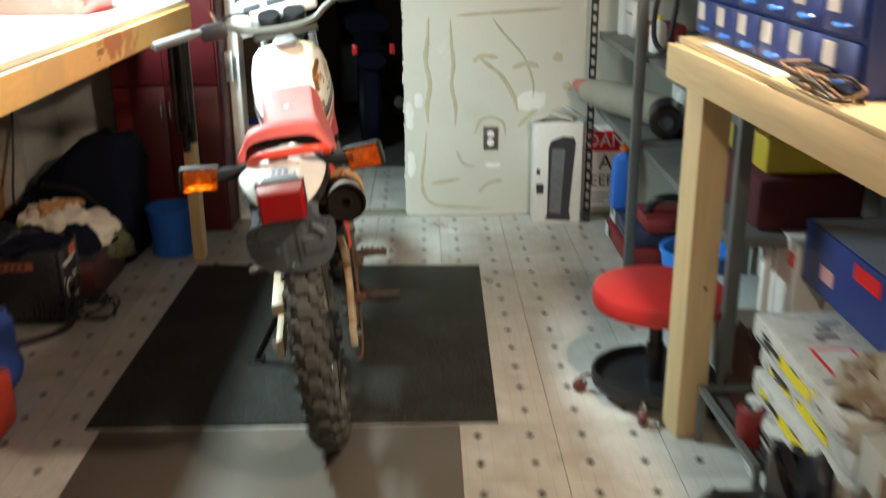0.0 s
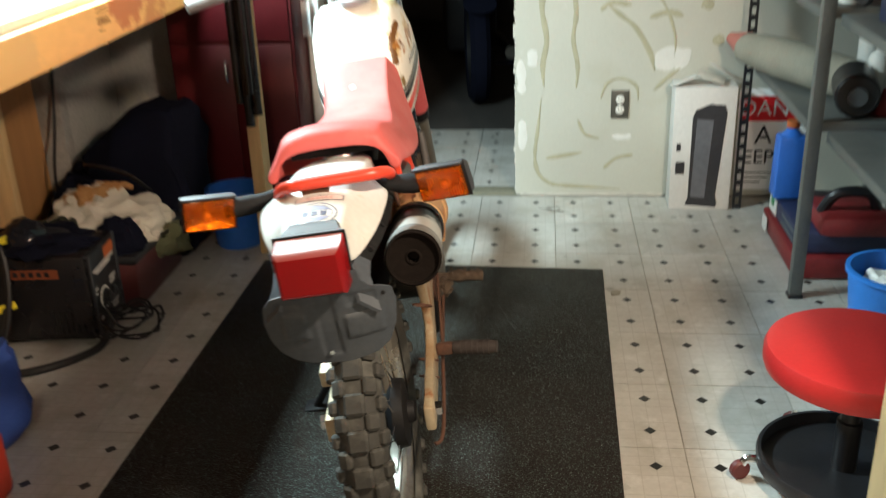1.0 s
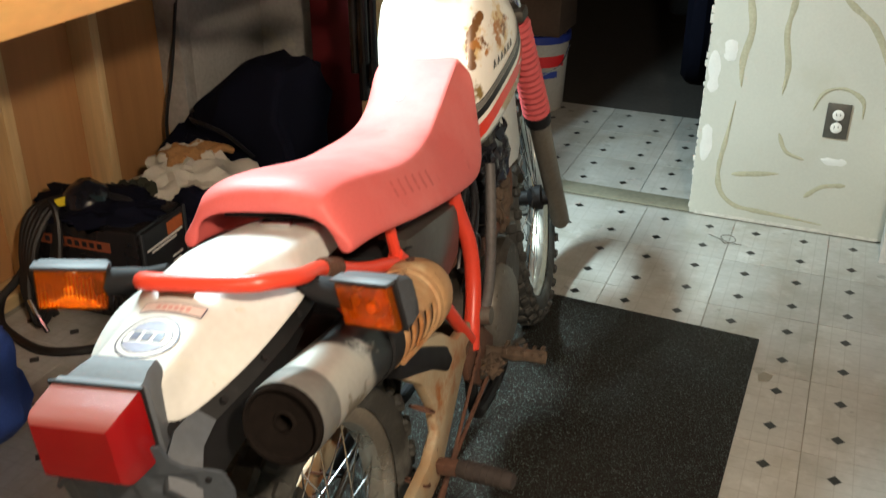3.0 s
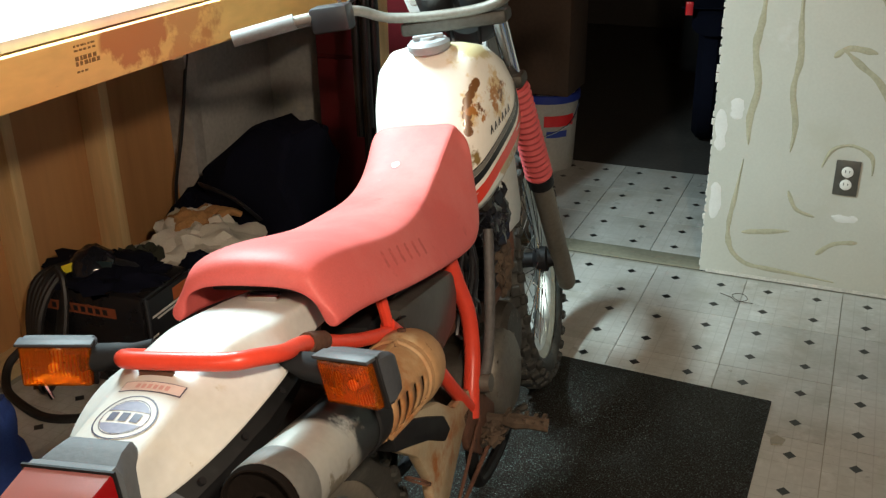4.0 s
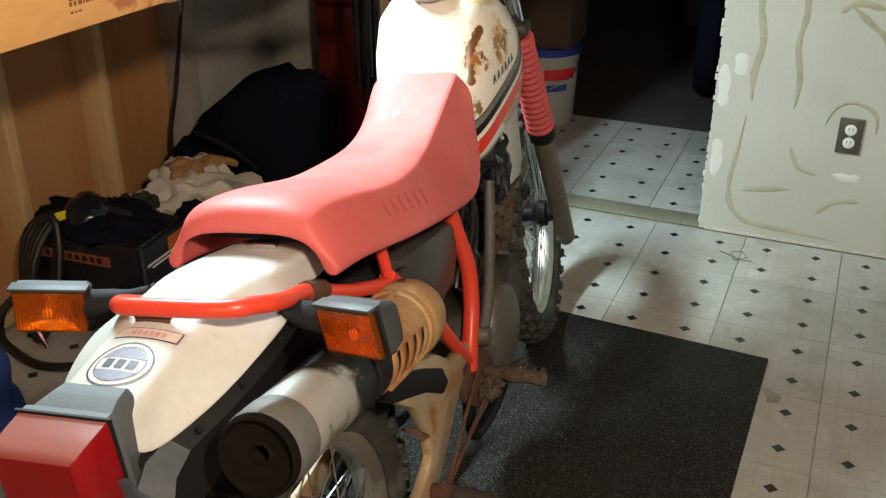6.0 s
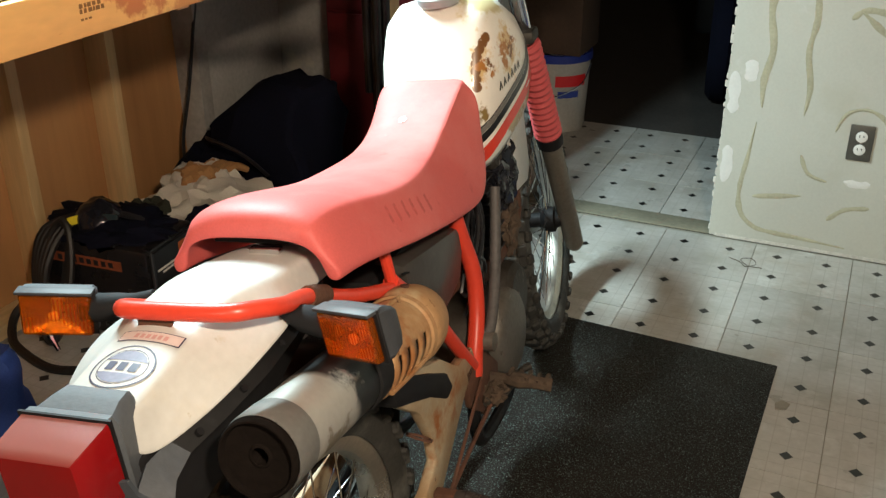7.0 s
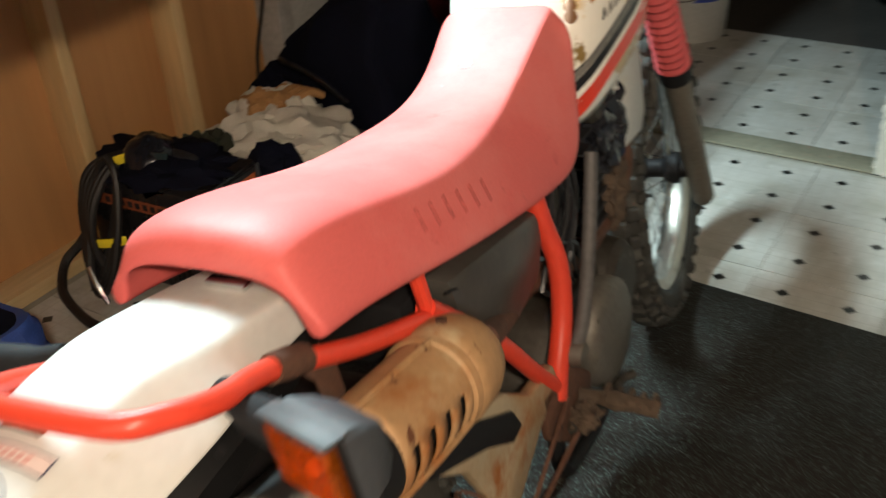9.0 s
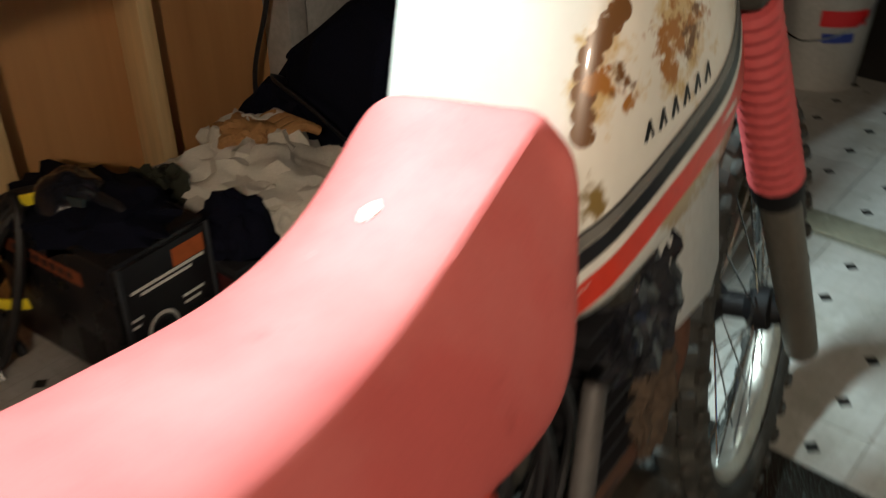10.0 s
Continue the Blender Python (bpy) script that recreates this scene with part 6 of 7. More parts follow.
part("pouch_body", soft_heap(0.085, 0.075, 0.10, 52.0, 0.2, m=pose(-1.43, 3.66, 0.201, 0, 0, 25)), M_BLACKCLOTH, pouch)

bag = thing("dark_duffel_bag", "slack black-navy duffel bag piled under the workbench", "bag")
bag_bm = box((-0.24, -0.14, 0.0), (0.20, 0.15, 0.54), 0.05, segs=3)
subdivided(bag_bm, 4, 0.0)
for v in bag_bm.verts:
    u = max(0.0, v.co.z / 0.54)
    slump = 0.17 * max(0.0, -v.co.x - 0.02) / 0.22 * u
    d = noise.fractal(v.co * 6.0 + Vector((3, 1, 7)), 0.9, 2.0, 4) * 0.035
    rid = (1 - abs(noise.noise(v.co * 9.0))) * 0.02
    v.co = (v.co.x * (1.12 - 0.2 * u) + d + 0.05 * u, v.co.y * (1.1 - 0.3 * u) + d, max(0.003, v.co.z - slump + (d + rid) * u))
part("bag_body", bag_bm, M_BLACKCLOTH, bag)
bag.matrix_world = pose(-1.545, 4.17, 0.0, 0, 0, -6)
part("bag_end", soft_heap(0.20, 0.16, 0.30, 17.0, 0.25, m=pose(-0.16, -0.10, 0.003)), M_BLACKCLOTH, bag, "slack end of the bag")
part("carry_strap", tube([(-0.14, -0.13, 0.34), (-0.08, -0.20, 0.38), (0.06, -0.21, 0.36), (0.12, -0.16, 0.28)], 0.012, 8, 6, flat=0.35), M_BLACK, bag, "black webbing strap")

# blue bag and red fuel can near the bench front
M_BLUECLOTH = material("blue_nylon", (0.026, 0.07, 0.30), 0.7, 0, 0.2, 10, 220, 0.4)
bbag = thing("blue_tool_bag", "open blue nylon tool bag with a dark lining", "tool bag")
rings = []
for z, s in ((0.003, 0.86), (0.04, 1.0), (0.13, 1.03), (0.21, 0.95), (0.25, 0.88)):
    rings.append([(-1.58 + s * (0.205 + 0.012 * math.sin(5 * a)) * math.copysign(abs(math.cos(a)) ** 0.6, math.cos(a)), 2.80 + s * 0.14 * math.copysign(abs(math.sin(a)) ** 0.6, math.sin(a)), z + 0.02 * math.sin(2 * a + 1) * (z > 0.2)) for a in [2 * math.pi * k / 32 for k in range(32)]])
inner = [[(-1.58 + (x + 1.58) * 0.94, 2.80 + (y - 2.80) * 0.92, z) for x, y, z in rings[-1]], [(-1.58 + (x + 1.58) * 0.9, 2.80 + (y - 2.80) * 0.88, z - 0.14) for x, y, z in rings[-1]]]
dense_rows = [[tuple(Vector(p) * (1 - t) + Vector(q) * t) for p, q in zip(a, b)] for a, b in zip(rings, rings[1:]) for t in (0.0, 0.25, 0.5, 0.75)] + [rings[-1]]
rows = []
for r in dense_rows:
    row = []
    for x, y, z in r:
        p = Vector((x, y, z))
        d = (noise.fractal(p * 9.0, 0.9, 2.0, 4) * 0.022 + (1 - 2 * abs(noise.noise(p * 13.0))) * 0.010) * min(1.0, z * 12)
        row.append((x + d * (x + 1.58) / 0.2, y + d * (y - 2.80) / 0.14, z + d * 0.8 * (z > 0.1)))
    rows.append(row)
part("bag_shell", loft(rows + inner[:1], caps=False), M_BLUECLOTH, bbag)
part("bag_lining", loft(inner), M_BLACKCLOTH, bbag, "black inner lining")
part("bag_handle", tube([(-1.70, 2.68, 0.22), (-1.66, 2.66, 0.28), (-1.52, 2.655, 0.285), (-1.46, 2.665, 0.22)], 0.011, 8, flat=0.5), M_BLACKCLOTH, bbag)
can = thing("red_fuel_can", "red plastic fuel can on the tiles", "fuel can")
M_REDCAN = material("red_polyethylene", (0.42, 0.035, 0.016), 0.5, 0, 0.12, 7, 120, 0.15)
part("can_body", box((-1.56, 2.40, 0.003), (-1.288, 2.645, 0.19), 0.028, segs=3), M_REDCAN, can)
part("can_handle", tube([(-1.53, 2.52, 0.18), (-1.50, 2.52, 0.235), (-1.40, 2.52, 0.235), (-1.37, 2.52, 0.18)], 0.014, 10), M_REDCAN, can)
part("spout_cap", lathe([(0, 0), (0.028, 0), (0.028, 0.03), (0.02, 0.035), (0, 0.035)], 20, pose(-1.32, 2.56, 0.188)), M_BLACK, can)

# ---- partition details: outlet, joint compound ----
outlet = thing("wall_outlet", "dark metal outlet plate with a white duplex socket on the drywall", "outlet", pose(0.268, Y_PART - 0.0015, 0.395))
part("cover_plate", box((-0.036, -0.006, -0.058), (0.036, 0, 0.058), 0.003), material("dark_steel_plate", (0.11, 0.105, 0.09), 0.45, 0.5, 0.2), outlet)
for z in (-0.021, 0.021):
    s = part("socket_face", lathe([(0, 0), (0.0175, 0), (0.0175, 0.004), (0.016, 0.005), (0, 0.005)], 24, pose(0, -0.0055, z, 90, 0, 0)), M_WHITE, outlet, "white socket face")
    for x, h in ((-0.006, 0.009), (0.006, 0.007)):
        part("slot", box((x - 0.0012, -0.0112, z - h / 2 + 0.003), (x + 0.0012, -0.0104, z + h / 2 + 0.003)), M_BLACK, s)
part("screw", lathe([(0, 0), (0.004, 0), (0.003, 0.0015), (0, 0.0015)], 12, pose(0, -0.006, 0, 90, 0, 0)), M_CHROME, outlet)


def smear(pts, w, mat, seed):
    """A trowelled smear of joint compound on the partition: points (x, z)."""
    path = smooth_path([(x, 0, z) for x, z in pts], 6)
    bm = bmesh.new()
    top, mid, bot = [], [], []
    for i, q in enumerate(path):
        d = (path[min(i + 1, len(path) - 1)] - path[max(i - 1, 0)]).normalized()
        s = Vector((-d.z, 0, d.x))
        e = min(1, 4 * min(i, len(path) - 1 - i) / len(path) + 0.25)
        ww = w * e * (1 + 0.5 * noise.noise(Vector((i * 0.35, seed, 0))))
        top.append(bm.verts.new(q + s * ww + Vector((0, Y_PART - 0.0004, 0))))
        mid.append(bm.verts.new(q + Vector((0, Y_PART - 0.0026, 0))))
        bot.append(bm.verts.new(q - s * ww + Vector((0, Y_PART - 0.0004, 0))))
    for i in range(len(path) - 1):
        bm.faces.new((top[i], top[i + 1], mid[i + 1], mid[i]))
        bm.faces.new((mid[i], mid[i + 1], bot[i + 1], bot[i]))
    bmesh.ops.recalc_face_normals(bm, faces=bm.faces[:])
    if bm.faces[0].normal.y > 0:
        bmesh.ops.reverse_faces(bm, faces=bm.faces[:])
    return part("compound_smear", bm, mat, wall_part)


SMEARS = [
    ([(-0.035, 0.98), (-0.04, 0.87), (-0.05, 0.78), (-0.03, 0.66), (-0.045, 0.56), (-0.04, 0.47)], 0.011),
    ([(0.07, 0.97), (0.075, 0.86), (0.085, 0.76), (0.075, 0.66), (0.095, 0.55), (0.09, 0.46)], 0.009),
    ([(-0.05, 0.42), (-0.062, 0.30), (-0.075, 0.18), (-0.06, 0.10), (-0.01, 0.055), (0.06, 0.045), (0.15, 0.04), (0.28, 0.03)], 0.008),
    ([(-0.03, 0.165), (0.03, 0.175), (0.12, 0.19)], 0.009),
    ([(0.21, 0.12), (0.26, 0.165), (0.33, 0.18)], 0.010),
    ([(0.19, 0.42), (0.215, 0.48), (0.27, 0.50), (0.33, 0.47), (0.34, 0.41)], 0.007),
    ([(0.10, 0.33), (0.13, 0.27), (0.19, 0.25)], 0.008),
    ([(0.20, 0.80), (0.26, 0.75), (0.32, 0.70), (0.38, 0.60), (0.40, 0.53)], 0.010),
    ([(0.18, 0.77), (0.22, 0.80), (0.30, 0.79)], 0.009),
    ([(0.37, 0.74), (0.44, 0.76), (0.50, 0.745)], 0.012),
    ([(0.27, 0.98), (0.33, 0.90), (0.42, 0.80), (0.47, 0.68), (0.475, 0.58)], 0.006),
    ([(0.40, 0.45), (0.45, 0.50), (0.50, 0.54)], 0.008),
    ([(0.57, 0.80), (0.59, 0.79), (0.61, 0.80)], 0.022),
    ([(0.62, 0.66), (0.64, 0.65), (0.66, 0.66)], 0.02),
    ([(0.10, 0.99), (0.25, 1.0), (0.42, 1.01), (0.60, 1.02)], 0.007),
]
for k, (pts, w) in enumerate(SMEARS):
    smear(pts, w, M_MUD, k * 3.1)
for k, (pts, w) in enumerate([([(-0.135, 0.58), (-0.13, 0.50), (-0.13, 0.44)], 0.018), ([(-0.13, 0.33), (-0.125, 0.27), (-0.13, 0.20)], 0.018), ([(0.40, 0.55), (0.47, 0.585), (0.53, 0.56)], 0.045), ([(0.24, 0.26), (0.28, 0.255), (0.32, 0.26)], 0.012), ([(-0.09, 0.62), (-0.085, 0.58), (-0.09, 0.55)], 0.02)]):
    smear(pts, w, M_MUD_W, 50 + k)
# ragged paper edge of the cut board at the opening
rag_edge = bmesh.new()
rng = random.Random(9)
z = 0.02
while z < 1.4:
    h = rng.uniform(0.012, 0.03)
    box((OPEN_R - rng.uniform(0.002, 0.009), Y_PART + 0.001, z), (OPEN_R + 0.004, Y_PART + 0.012, z + h), 0.002, bm=rag_edge)
    z += h + rng.uniform(0.001, 0.012)
part("torn_edge", rag_edge, M_PAPER, wall_part)
base_gap = part("base_gap", box((OPEN_R + 0.02, Y_PART - 0.002, 0.001), (0.46, Y_PART - 0.0005, 0.012)), M_PAPER, wall_part)

wire = thing("loose_wire", "thin curled scrap of wire on the tiles", "wire")
part("wire_curl", tube([(-0.06, 4.575, 0.004), (-0.02, 4.55, 0.006), (0.0, 4.52, 0.008), (0.03, 4.545, 0.01), (0.01, 4.585, 0.008), (-0.02, 4.56, 0.012), (0.005, 4.53, 0.008), (0.05, 4.535, 0.004)], 0.0010, 6, 6), material("copper_brown_wire", (0.10, 0.07, 0.05), 0.5, 0.4), wire)
chip = thing("floor_scrap", "flat grey-brown scrap on the tiles beside the mat", "scrap")
part("scrap", plate([(0.19, 3.76), (0.215, 3.768), (0.222, 3.795), (0.20, 3.805), (0.186, 3.785)], 0.0, 0.003, (0, 1, 2)), M_JOINT, chip)


# ---- workbench on the east side ----
rb = thing("timber_workbench", "rough new-timber workbench with a square post", "workbench")
part("post", box((-0.0445, -0.0445, 0.001), (0.0445, 0.0445, 1.036), 0.003, pose(0.69, 2.535, 0, 0, 0, 14)), M_LUMBER_Z, rb)
part("front_beam", box((-0.019, -1.9, 1.037), (0.019, 0.0, 1.124), 0.003, pose(0.588, 2.535, 0, 0, 0, 2.5)), M_LUMBER, rb)
part("end_beam", box((0.61, 2.494, 1.037), (1.28, 2.532, 1.124), 0.003), M_LUMBER, rb)
part("bench_top", box((0.60, 0.65, 1.125), (1.29, 2.545, 1.14), 0.002), M_LUMBER, rb)
part("knot", lathe([(0, 0), (0.006, 0), (0.006, 0.0008), (0, 0.0008)], 12, pose(0.69, 2.535, 0.46, 0, 0, 14) @ pose(0.01, -0.0446, 0, 90, 0, 0)), M_RUST, rb)

cabn = thing("drawer_organizer", "blue steel small-parts cabinet with rows of labelled drawers", "drawer cabinet")
part("organizer_case", box((0.665, 1.60, 1.141), (0.98, 2.60, 1.52), 0.004), M_NAVY, cabn)
for r in range(4):
    for k in range(6):
        y0, z0 = 1.612 + k * 0.163, 1.149 + r * 0.092
        d = part("drawer", box((0.652, y0, z0), (0.664, y0 + 0.155, z0 + 0.084), 0.003), M_NAVY, cabn)
        part("drawer_label", box((0.6505, y0 + 0.085, z0 + 0.034), (0.6519, y0 + 0.137, z0 + 0.076)), M_CARD, d, "white paper label")
        part("drawer_pull", tube([(0.652, y0 + 0.035, z0 + 0.018), (0.640, y0 + 0.04, z0 + 0.016), (0.640, y0 + 0.075, z0 + 0.016), (0.652, y0 + 0.08, z0 + 0.018)], 0.004, 6, 3), M_BLUE, d)
strip = thing("paper_strip", "long white paper strip on the timber beam", "paper")
part("strip", box((0.602, 1.86, 1.1405), (0.640, 2.34, 1.147), 0.002), M_CARD, strip)
wirec = thing("wire_tangle", "tangle of dark wire lying on the bench edge", "wire")
rng = random.Random(4)
for k in range(9):
    c = (0.65 + rng.uniform(-0.03, 0.03), 1.72 + rng.uniform(-0.09, 0.07))
    pts = [(c[0] + rng.uniform(-0.05, 0.05), c[1] + rng.uniform(-0.11, 0.11), 1.146 + rng.uniform(0, 0.035)) for _ in range(6)]
    part("wire", tube(pts, 0.003, 6, 5), M_RUBBER if k % 3 else M_BROWNCARD, wirec)

# ---- roller stool ----
stool = thing("roller_stool", "red round roller stool with a black tool tray base", "stool", pose(0.655, 2.775, 0))
part("seat_pad", lathe([(0, 0.295), (0.185, 0.295), (0.198, 0.301), (0.203, 0.315), (0.203, 0.342), (0.197, 0.356), (0.182, 0.362), (0.0, 0.366)], 56), M_RED, stool, "glossy red padded seat")
part("seat_pan", lathe([(0, 0.28), (0.15, 0.282), (0.16, 0.294), (0, 0.294)], 36), M_BLACK, stool)
part("column", lathe([(0, 0.045), (0.028, 0.045), (0.028, 0.17), (0.021, 0.172), (0.021, 0.282), (0, 0.282)], 24), M_BLACK, stool)
part("tray", lathe([(0, 0.047), (0.181, 0.047), (0.184, 0.075), (0.192, 0.075), (0.195, 0.069), (0.193, 0.041), (0.184, 0.035), (0, 0.035)], 56), M_BLACK, stool, "round black tray")
M_REDWHEEL = material("dark_red_caster", (0.11, 0.022, 0.02), 0.5)
for k in range(5):
    a = radians(178 + 72 * k)
    c = part("caster", tube([(0.185 * math.cos(a), 0.185 * math.sin(a), 0.055), (0.215 * math.cos(a), 0.215 * math.sin(a), 0.055), (0.225 * math.cos(a), 0.225 * math.sin(a), 0.04)], 0.010, 8, 3), M_CHROME, stool, "steel caster")
    part("caster_wheel", lathe([(0, -0.011), (0.02, -0.011), (0.024, -0.006), (0.024, 0.006), (0.02, 0.011), (0, 0.011)], 20, pose(0.23 * math.cos(a), 0.23 * math.sin(a), 0.0245, 90, 0, math.degrees(a) + 20)), M_REDWHEEL, c)

# ---- steel shelving ----
def slotted_post(name, x, y, h, mat, parent, w=0.035):
    bm = bmesh.new()
    for k in (-1, 1):
        box((x + k * w * 0.36 - w * 0.14, y - 0.002, 0), (x + k * w * 0.36 + w * 0.14, y, h), bm=bm)
    z = 0.0
    while z < h - 0.02:
        box((x - w * 0.25, y - 0.002, z), (x + w * 0.25, y, z + 0.022), bm=bm)
        z += 0.05
    box((x + w / 2 - 0.003, y, 0), (x + w / 2, y + w, h), bm=bm)
    return part(name, bm, mat, parent, smooth=0)


def shelf_unit(label, x0, x1, y0, y1, boards, h, skip_far=False):
    s = thing("steel_shelf", label, "shelf", group="steel shelves along the wall")
    for y, yy in ((y0, 1), (y1, -1)):
        for x in (x0, x1):
            if skip_far and y == y1 and x == x0:
                continue
            bm = bmesh.new()
            box((x - 0.002, y - 0.018, 0.001), (x + 0.036, y + 0.018, h), 0.002, bm=bm) if x == x0 else box((x - 0.036, y - 0.018, 0.001), (x, y + 0.018, h), 0.002, bm=bm)
            p = part("post", bm, M_STEEL, s)
            part("post_foot", box((x - 0.006 if x == x0 else x - 0.04, y - 0.022, 0.0), (x + 0.04 if x == x0 else x + 0.004, y + 0.022, 0.012), 0.002), M_BLACK, p)
    for z in boards:
        b = part("shelf_board", box((x0 + 0.002, y0 + 0.003, z - 0.004), (x1, y1 - 0.003, z), 0.0015), M_STEEL, s)
        part("board_lip", box((x0 - 0.001, y0 + 0.02, z - 0.03), (x0 + 0.003, y1 - 0.02, z - 0.001), 0.001), M_STEEL, b)
        part("board_lip", box((x0 + 0.01, y0 - 0.001, z - 0.03), (x1 - 0.01, y0 + 0.003, z - 0.001), 0.001), M_STEEL, b)
    return s


sh1 = shelf_unit("grey steel shelving loaded with bottles and parts", 0.76, 1.26, 3.775, 4.60, (0.585, 0.925, 1.32), 1.75, True)
slotted_post("slotted_post", 0.735, 4.585, 1.75, M_BLACK, sh1)
sh2 = shelf_unit("grey steel shelving behind the timber workbench", 0.80, 1.26, 2.60, 3.735, (0.57, 0.915, 1.32), 1.75, True)

# ---- things by the partition ----
hb = thing("heater_carton", "white carton printed with a black tower heater", "carton", pose(0.585, 4.64, 0.001, 0, 0, -2))
part("carton_body", box((-0.118, -0.07, 0), (0.118, 0.07, 0.50), 0.003), M_CARD, hb)
M_PRINTDARK = material("dark_printed_ink", (0.028, 0.028, 0.032), 0.5, 0, 0.25, 6, 60, 0.0)
M_PRINTGREY = material("grey_printed_ink", (0.13, 0.135, 0.15), 0.5, 0, 0.2, 6, 60, 0.0)
part("printed_heater", plate([(-0.055, 0.02), (0.065, 0.012), (0.07, 0.03), (0.062, 0.06), (0.085, 0.40), (0.075, 0.43), (0.02, 0.435), (-0.035, 0.41), (-0.045, 0.38), (-0.045, 0.05)], -0.0715, -0.0704, (0, 2, 1)), M_PRINTDARK, hb)
part("printed_grille", plate([(-0.035, 0.055), (0.02, 0.05), (0.035, 0.37), (-0.028, 0.375)], -0.0726, -0.0717, (0, 2, 1)), M_PRINTGREY, hb)
for z, h, w in ((0.245, 0.03, 0.016), (0.15, 0.05, 0.035)):
    part("printed_icon", box((-0.10, -0.0715, z), (-0.10 + w, -0.0704, z + h)), M_PRINTDARK, hb)
for k, (x, rz, ry) in enumerate(((-0.08, 10, -20), (0.02, -12, 15), (0.08, 30, 28))):
    part("carton_flap", box((-0.055, -0.06, 0), (0.055, 0.06, 0.003), 0.001, pose(x, -0.01, 0.512 + 0.014 * k, 12 * (k - 1), ry, rz)), M_CARD if k != 1 else M_PAPER, hb, "torn carton flap")

sign = thing("danger_sign", "red, white and black metal safety sign leaning on the drywall", "sign", pose(0.87, 4.69, 0.045, -3, 0, 0))
M_SIGNW = material("white_sign_sheet", (0.92, 0.92, 0.92), 0.35, 0, 0.02, 5, 60, 0)
M_SIGNR = material("red_sign_ink", (0.75, 0.015, 0.02), 0.35, 0, 0.05, 5, 60, 0)
M_SIGNK = material("black_sign_ink", (0.01, 0.01, 0.01), 0.4)
part("panel", box((-0.135, 0, 0), (0.135, 0.004, 0.415), 0.001), M_SIGNW, sign)
part("red_band", box((-0.128, -0.0012, 0.285), (0.128, -0.0004, 0.385)), M_SIGNR, sign)
lettering("DANG", 0.088, pose(0.0, -0.0016, 0.335, 90, 0, 0), M_SIGNW, sign)
lettering("A", 0.105, pose(-0.03, -0.0008, 0.225, 90, 0, 0), M_SIGNK, sign)
lettering("EEP", 0.082, pose(-0.045, -0.0008, 0.135, 90, 0, 0), M_SIGNK, sign)
for k in range(3):
    part("small_print_bar", box((-0.10, -0.0012, 0.07 - 0.02 * k), (0.03 - 0.03 * k, -0.0004, 0.074 - 0.02 * k)), M_SIGNK, sign)

jug = thing("blue_jug", "tall blue plastic fluid bottle with an orange cap", "bottle", pose(0.845, 4.28, 0.165))
part("jug_body", box((-0.055, -0.045, 0), (0.055, 0.045, 0.235), 0.014, taper=(0.92, 0.92)), M_BLUE, jug)
part("jug_neck", lathe([(0.04, 0.232), (0.02, 0.255), (0.02, 0.262), (0, 0.262)], 20), M_BLUE, jug)
part("jug_cap", lathe([(0, 0.262), (0.023, 0.262), (0.023, 0.285), (0, 0.287)], 20), M_ORANGE, jug)

M_CRATE = material("dark_red_tub", (0.20, 0.018, 0.02), 0.5, 0, 0.2)
M_DKBLUE = material("dark_blue_box", (0.022, 0.03, 0.075), 0.5, 0, 0.2)
tubr = thing("red_tool_tub", "dark red plastic tub on the floor under the shelf", "tub")
part("tub_body", box((0.80, 3.90, 0.003), (1.16, 4.38, 0.085), 0.012, taper=(1.04, 1.04)), M_CRATE, tubr)
part("tub_label", box((0.786, 4.28, 0.02), (0.789, 4.35, 0.075)), M_CARD, tubr)
boxb = thing("dark_blue_case", "dark blue plastic case with a pale label", "tool case")
part("case_body", box((0.81, 3.92, 0.087), (1.14, 4.36, 0.163), 0.012), M_DKBLUE, boxb)
part("case_label", box((0.805, 4.24, 0.10), (0.809, 4.34, 0.155)), M_CARD, boxb)
part("case_label_green", box((0.802, 4.27, 0.13), (0.8045, 4.31, 0.155)), material("green_print", (0.06, 0.25, 0.10), 0.5), boxb)
for k in range(2):
    part("case_rib", box((0.806, 3.95, 0.105 + 0.028 * k), (0.812, 4.16, 0.118 + 0.028 * k), 0.003), M_LAMPGREY, boxb)
tool = thing("red_power_tool", "dark red and black power tool on the blue case", "power tool")
part("tool_body", box((0.86, 3.86, 0.164), (1.10, 4.10, 0.24), 0.03), M_CRATE, tool)
part("tool_handle", tube([(0.88, 3.95, 0.23), (0.92, 3.93, 0.30), (1.02, 3.93, 0.30), (1.06, 3.95, 0.23)], 0.018, 10), M_BLACK, tool)
cord = thing("extension_cord", "grey extension cord hanging from the shelf", "cord")
part("cord_run", tube([(0.80, 3.86, 0.58), (0.79, 3.84, 0.42), (0.80, 3.86, 0.30), (0.80, 3.88, 0.17)], 0.008, 8), M_LAMPGREY, cord)

buck = thing("blue_bucket", "light blue plastic bucket with a white rag inside", "bucket", pose(0.955, 3.42, 0.0))
M_LBLUE = material("light_blue_plastic", (0.03, 0.22, 0.72), 0.4, 0, 0.08)
part("bucket_body", lathe([(0, 0.006), (0.10, 0.0), (0.105, 0.01), (0.132, 0.245), (0.14, 0.247), (0.14, 0.26), (0.127, 0.26), (0.10, 0.02), (0, 0.016)], 40), M_LBLUE, buck)
part("rag", soft_heap(0.085, 0.08, 0.07, 8.0, 0.4, m=pose(0, 0, 0.17)), M_WHITE, buck, "crumpled white rag")
part("rag_bed", lathe([(0, 0.168), (0.115, 0.168), (0.115, 0.172), (0, 0.172)], 30), M_BLACK, buck)
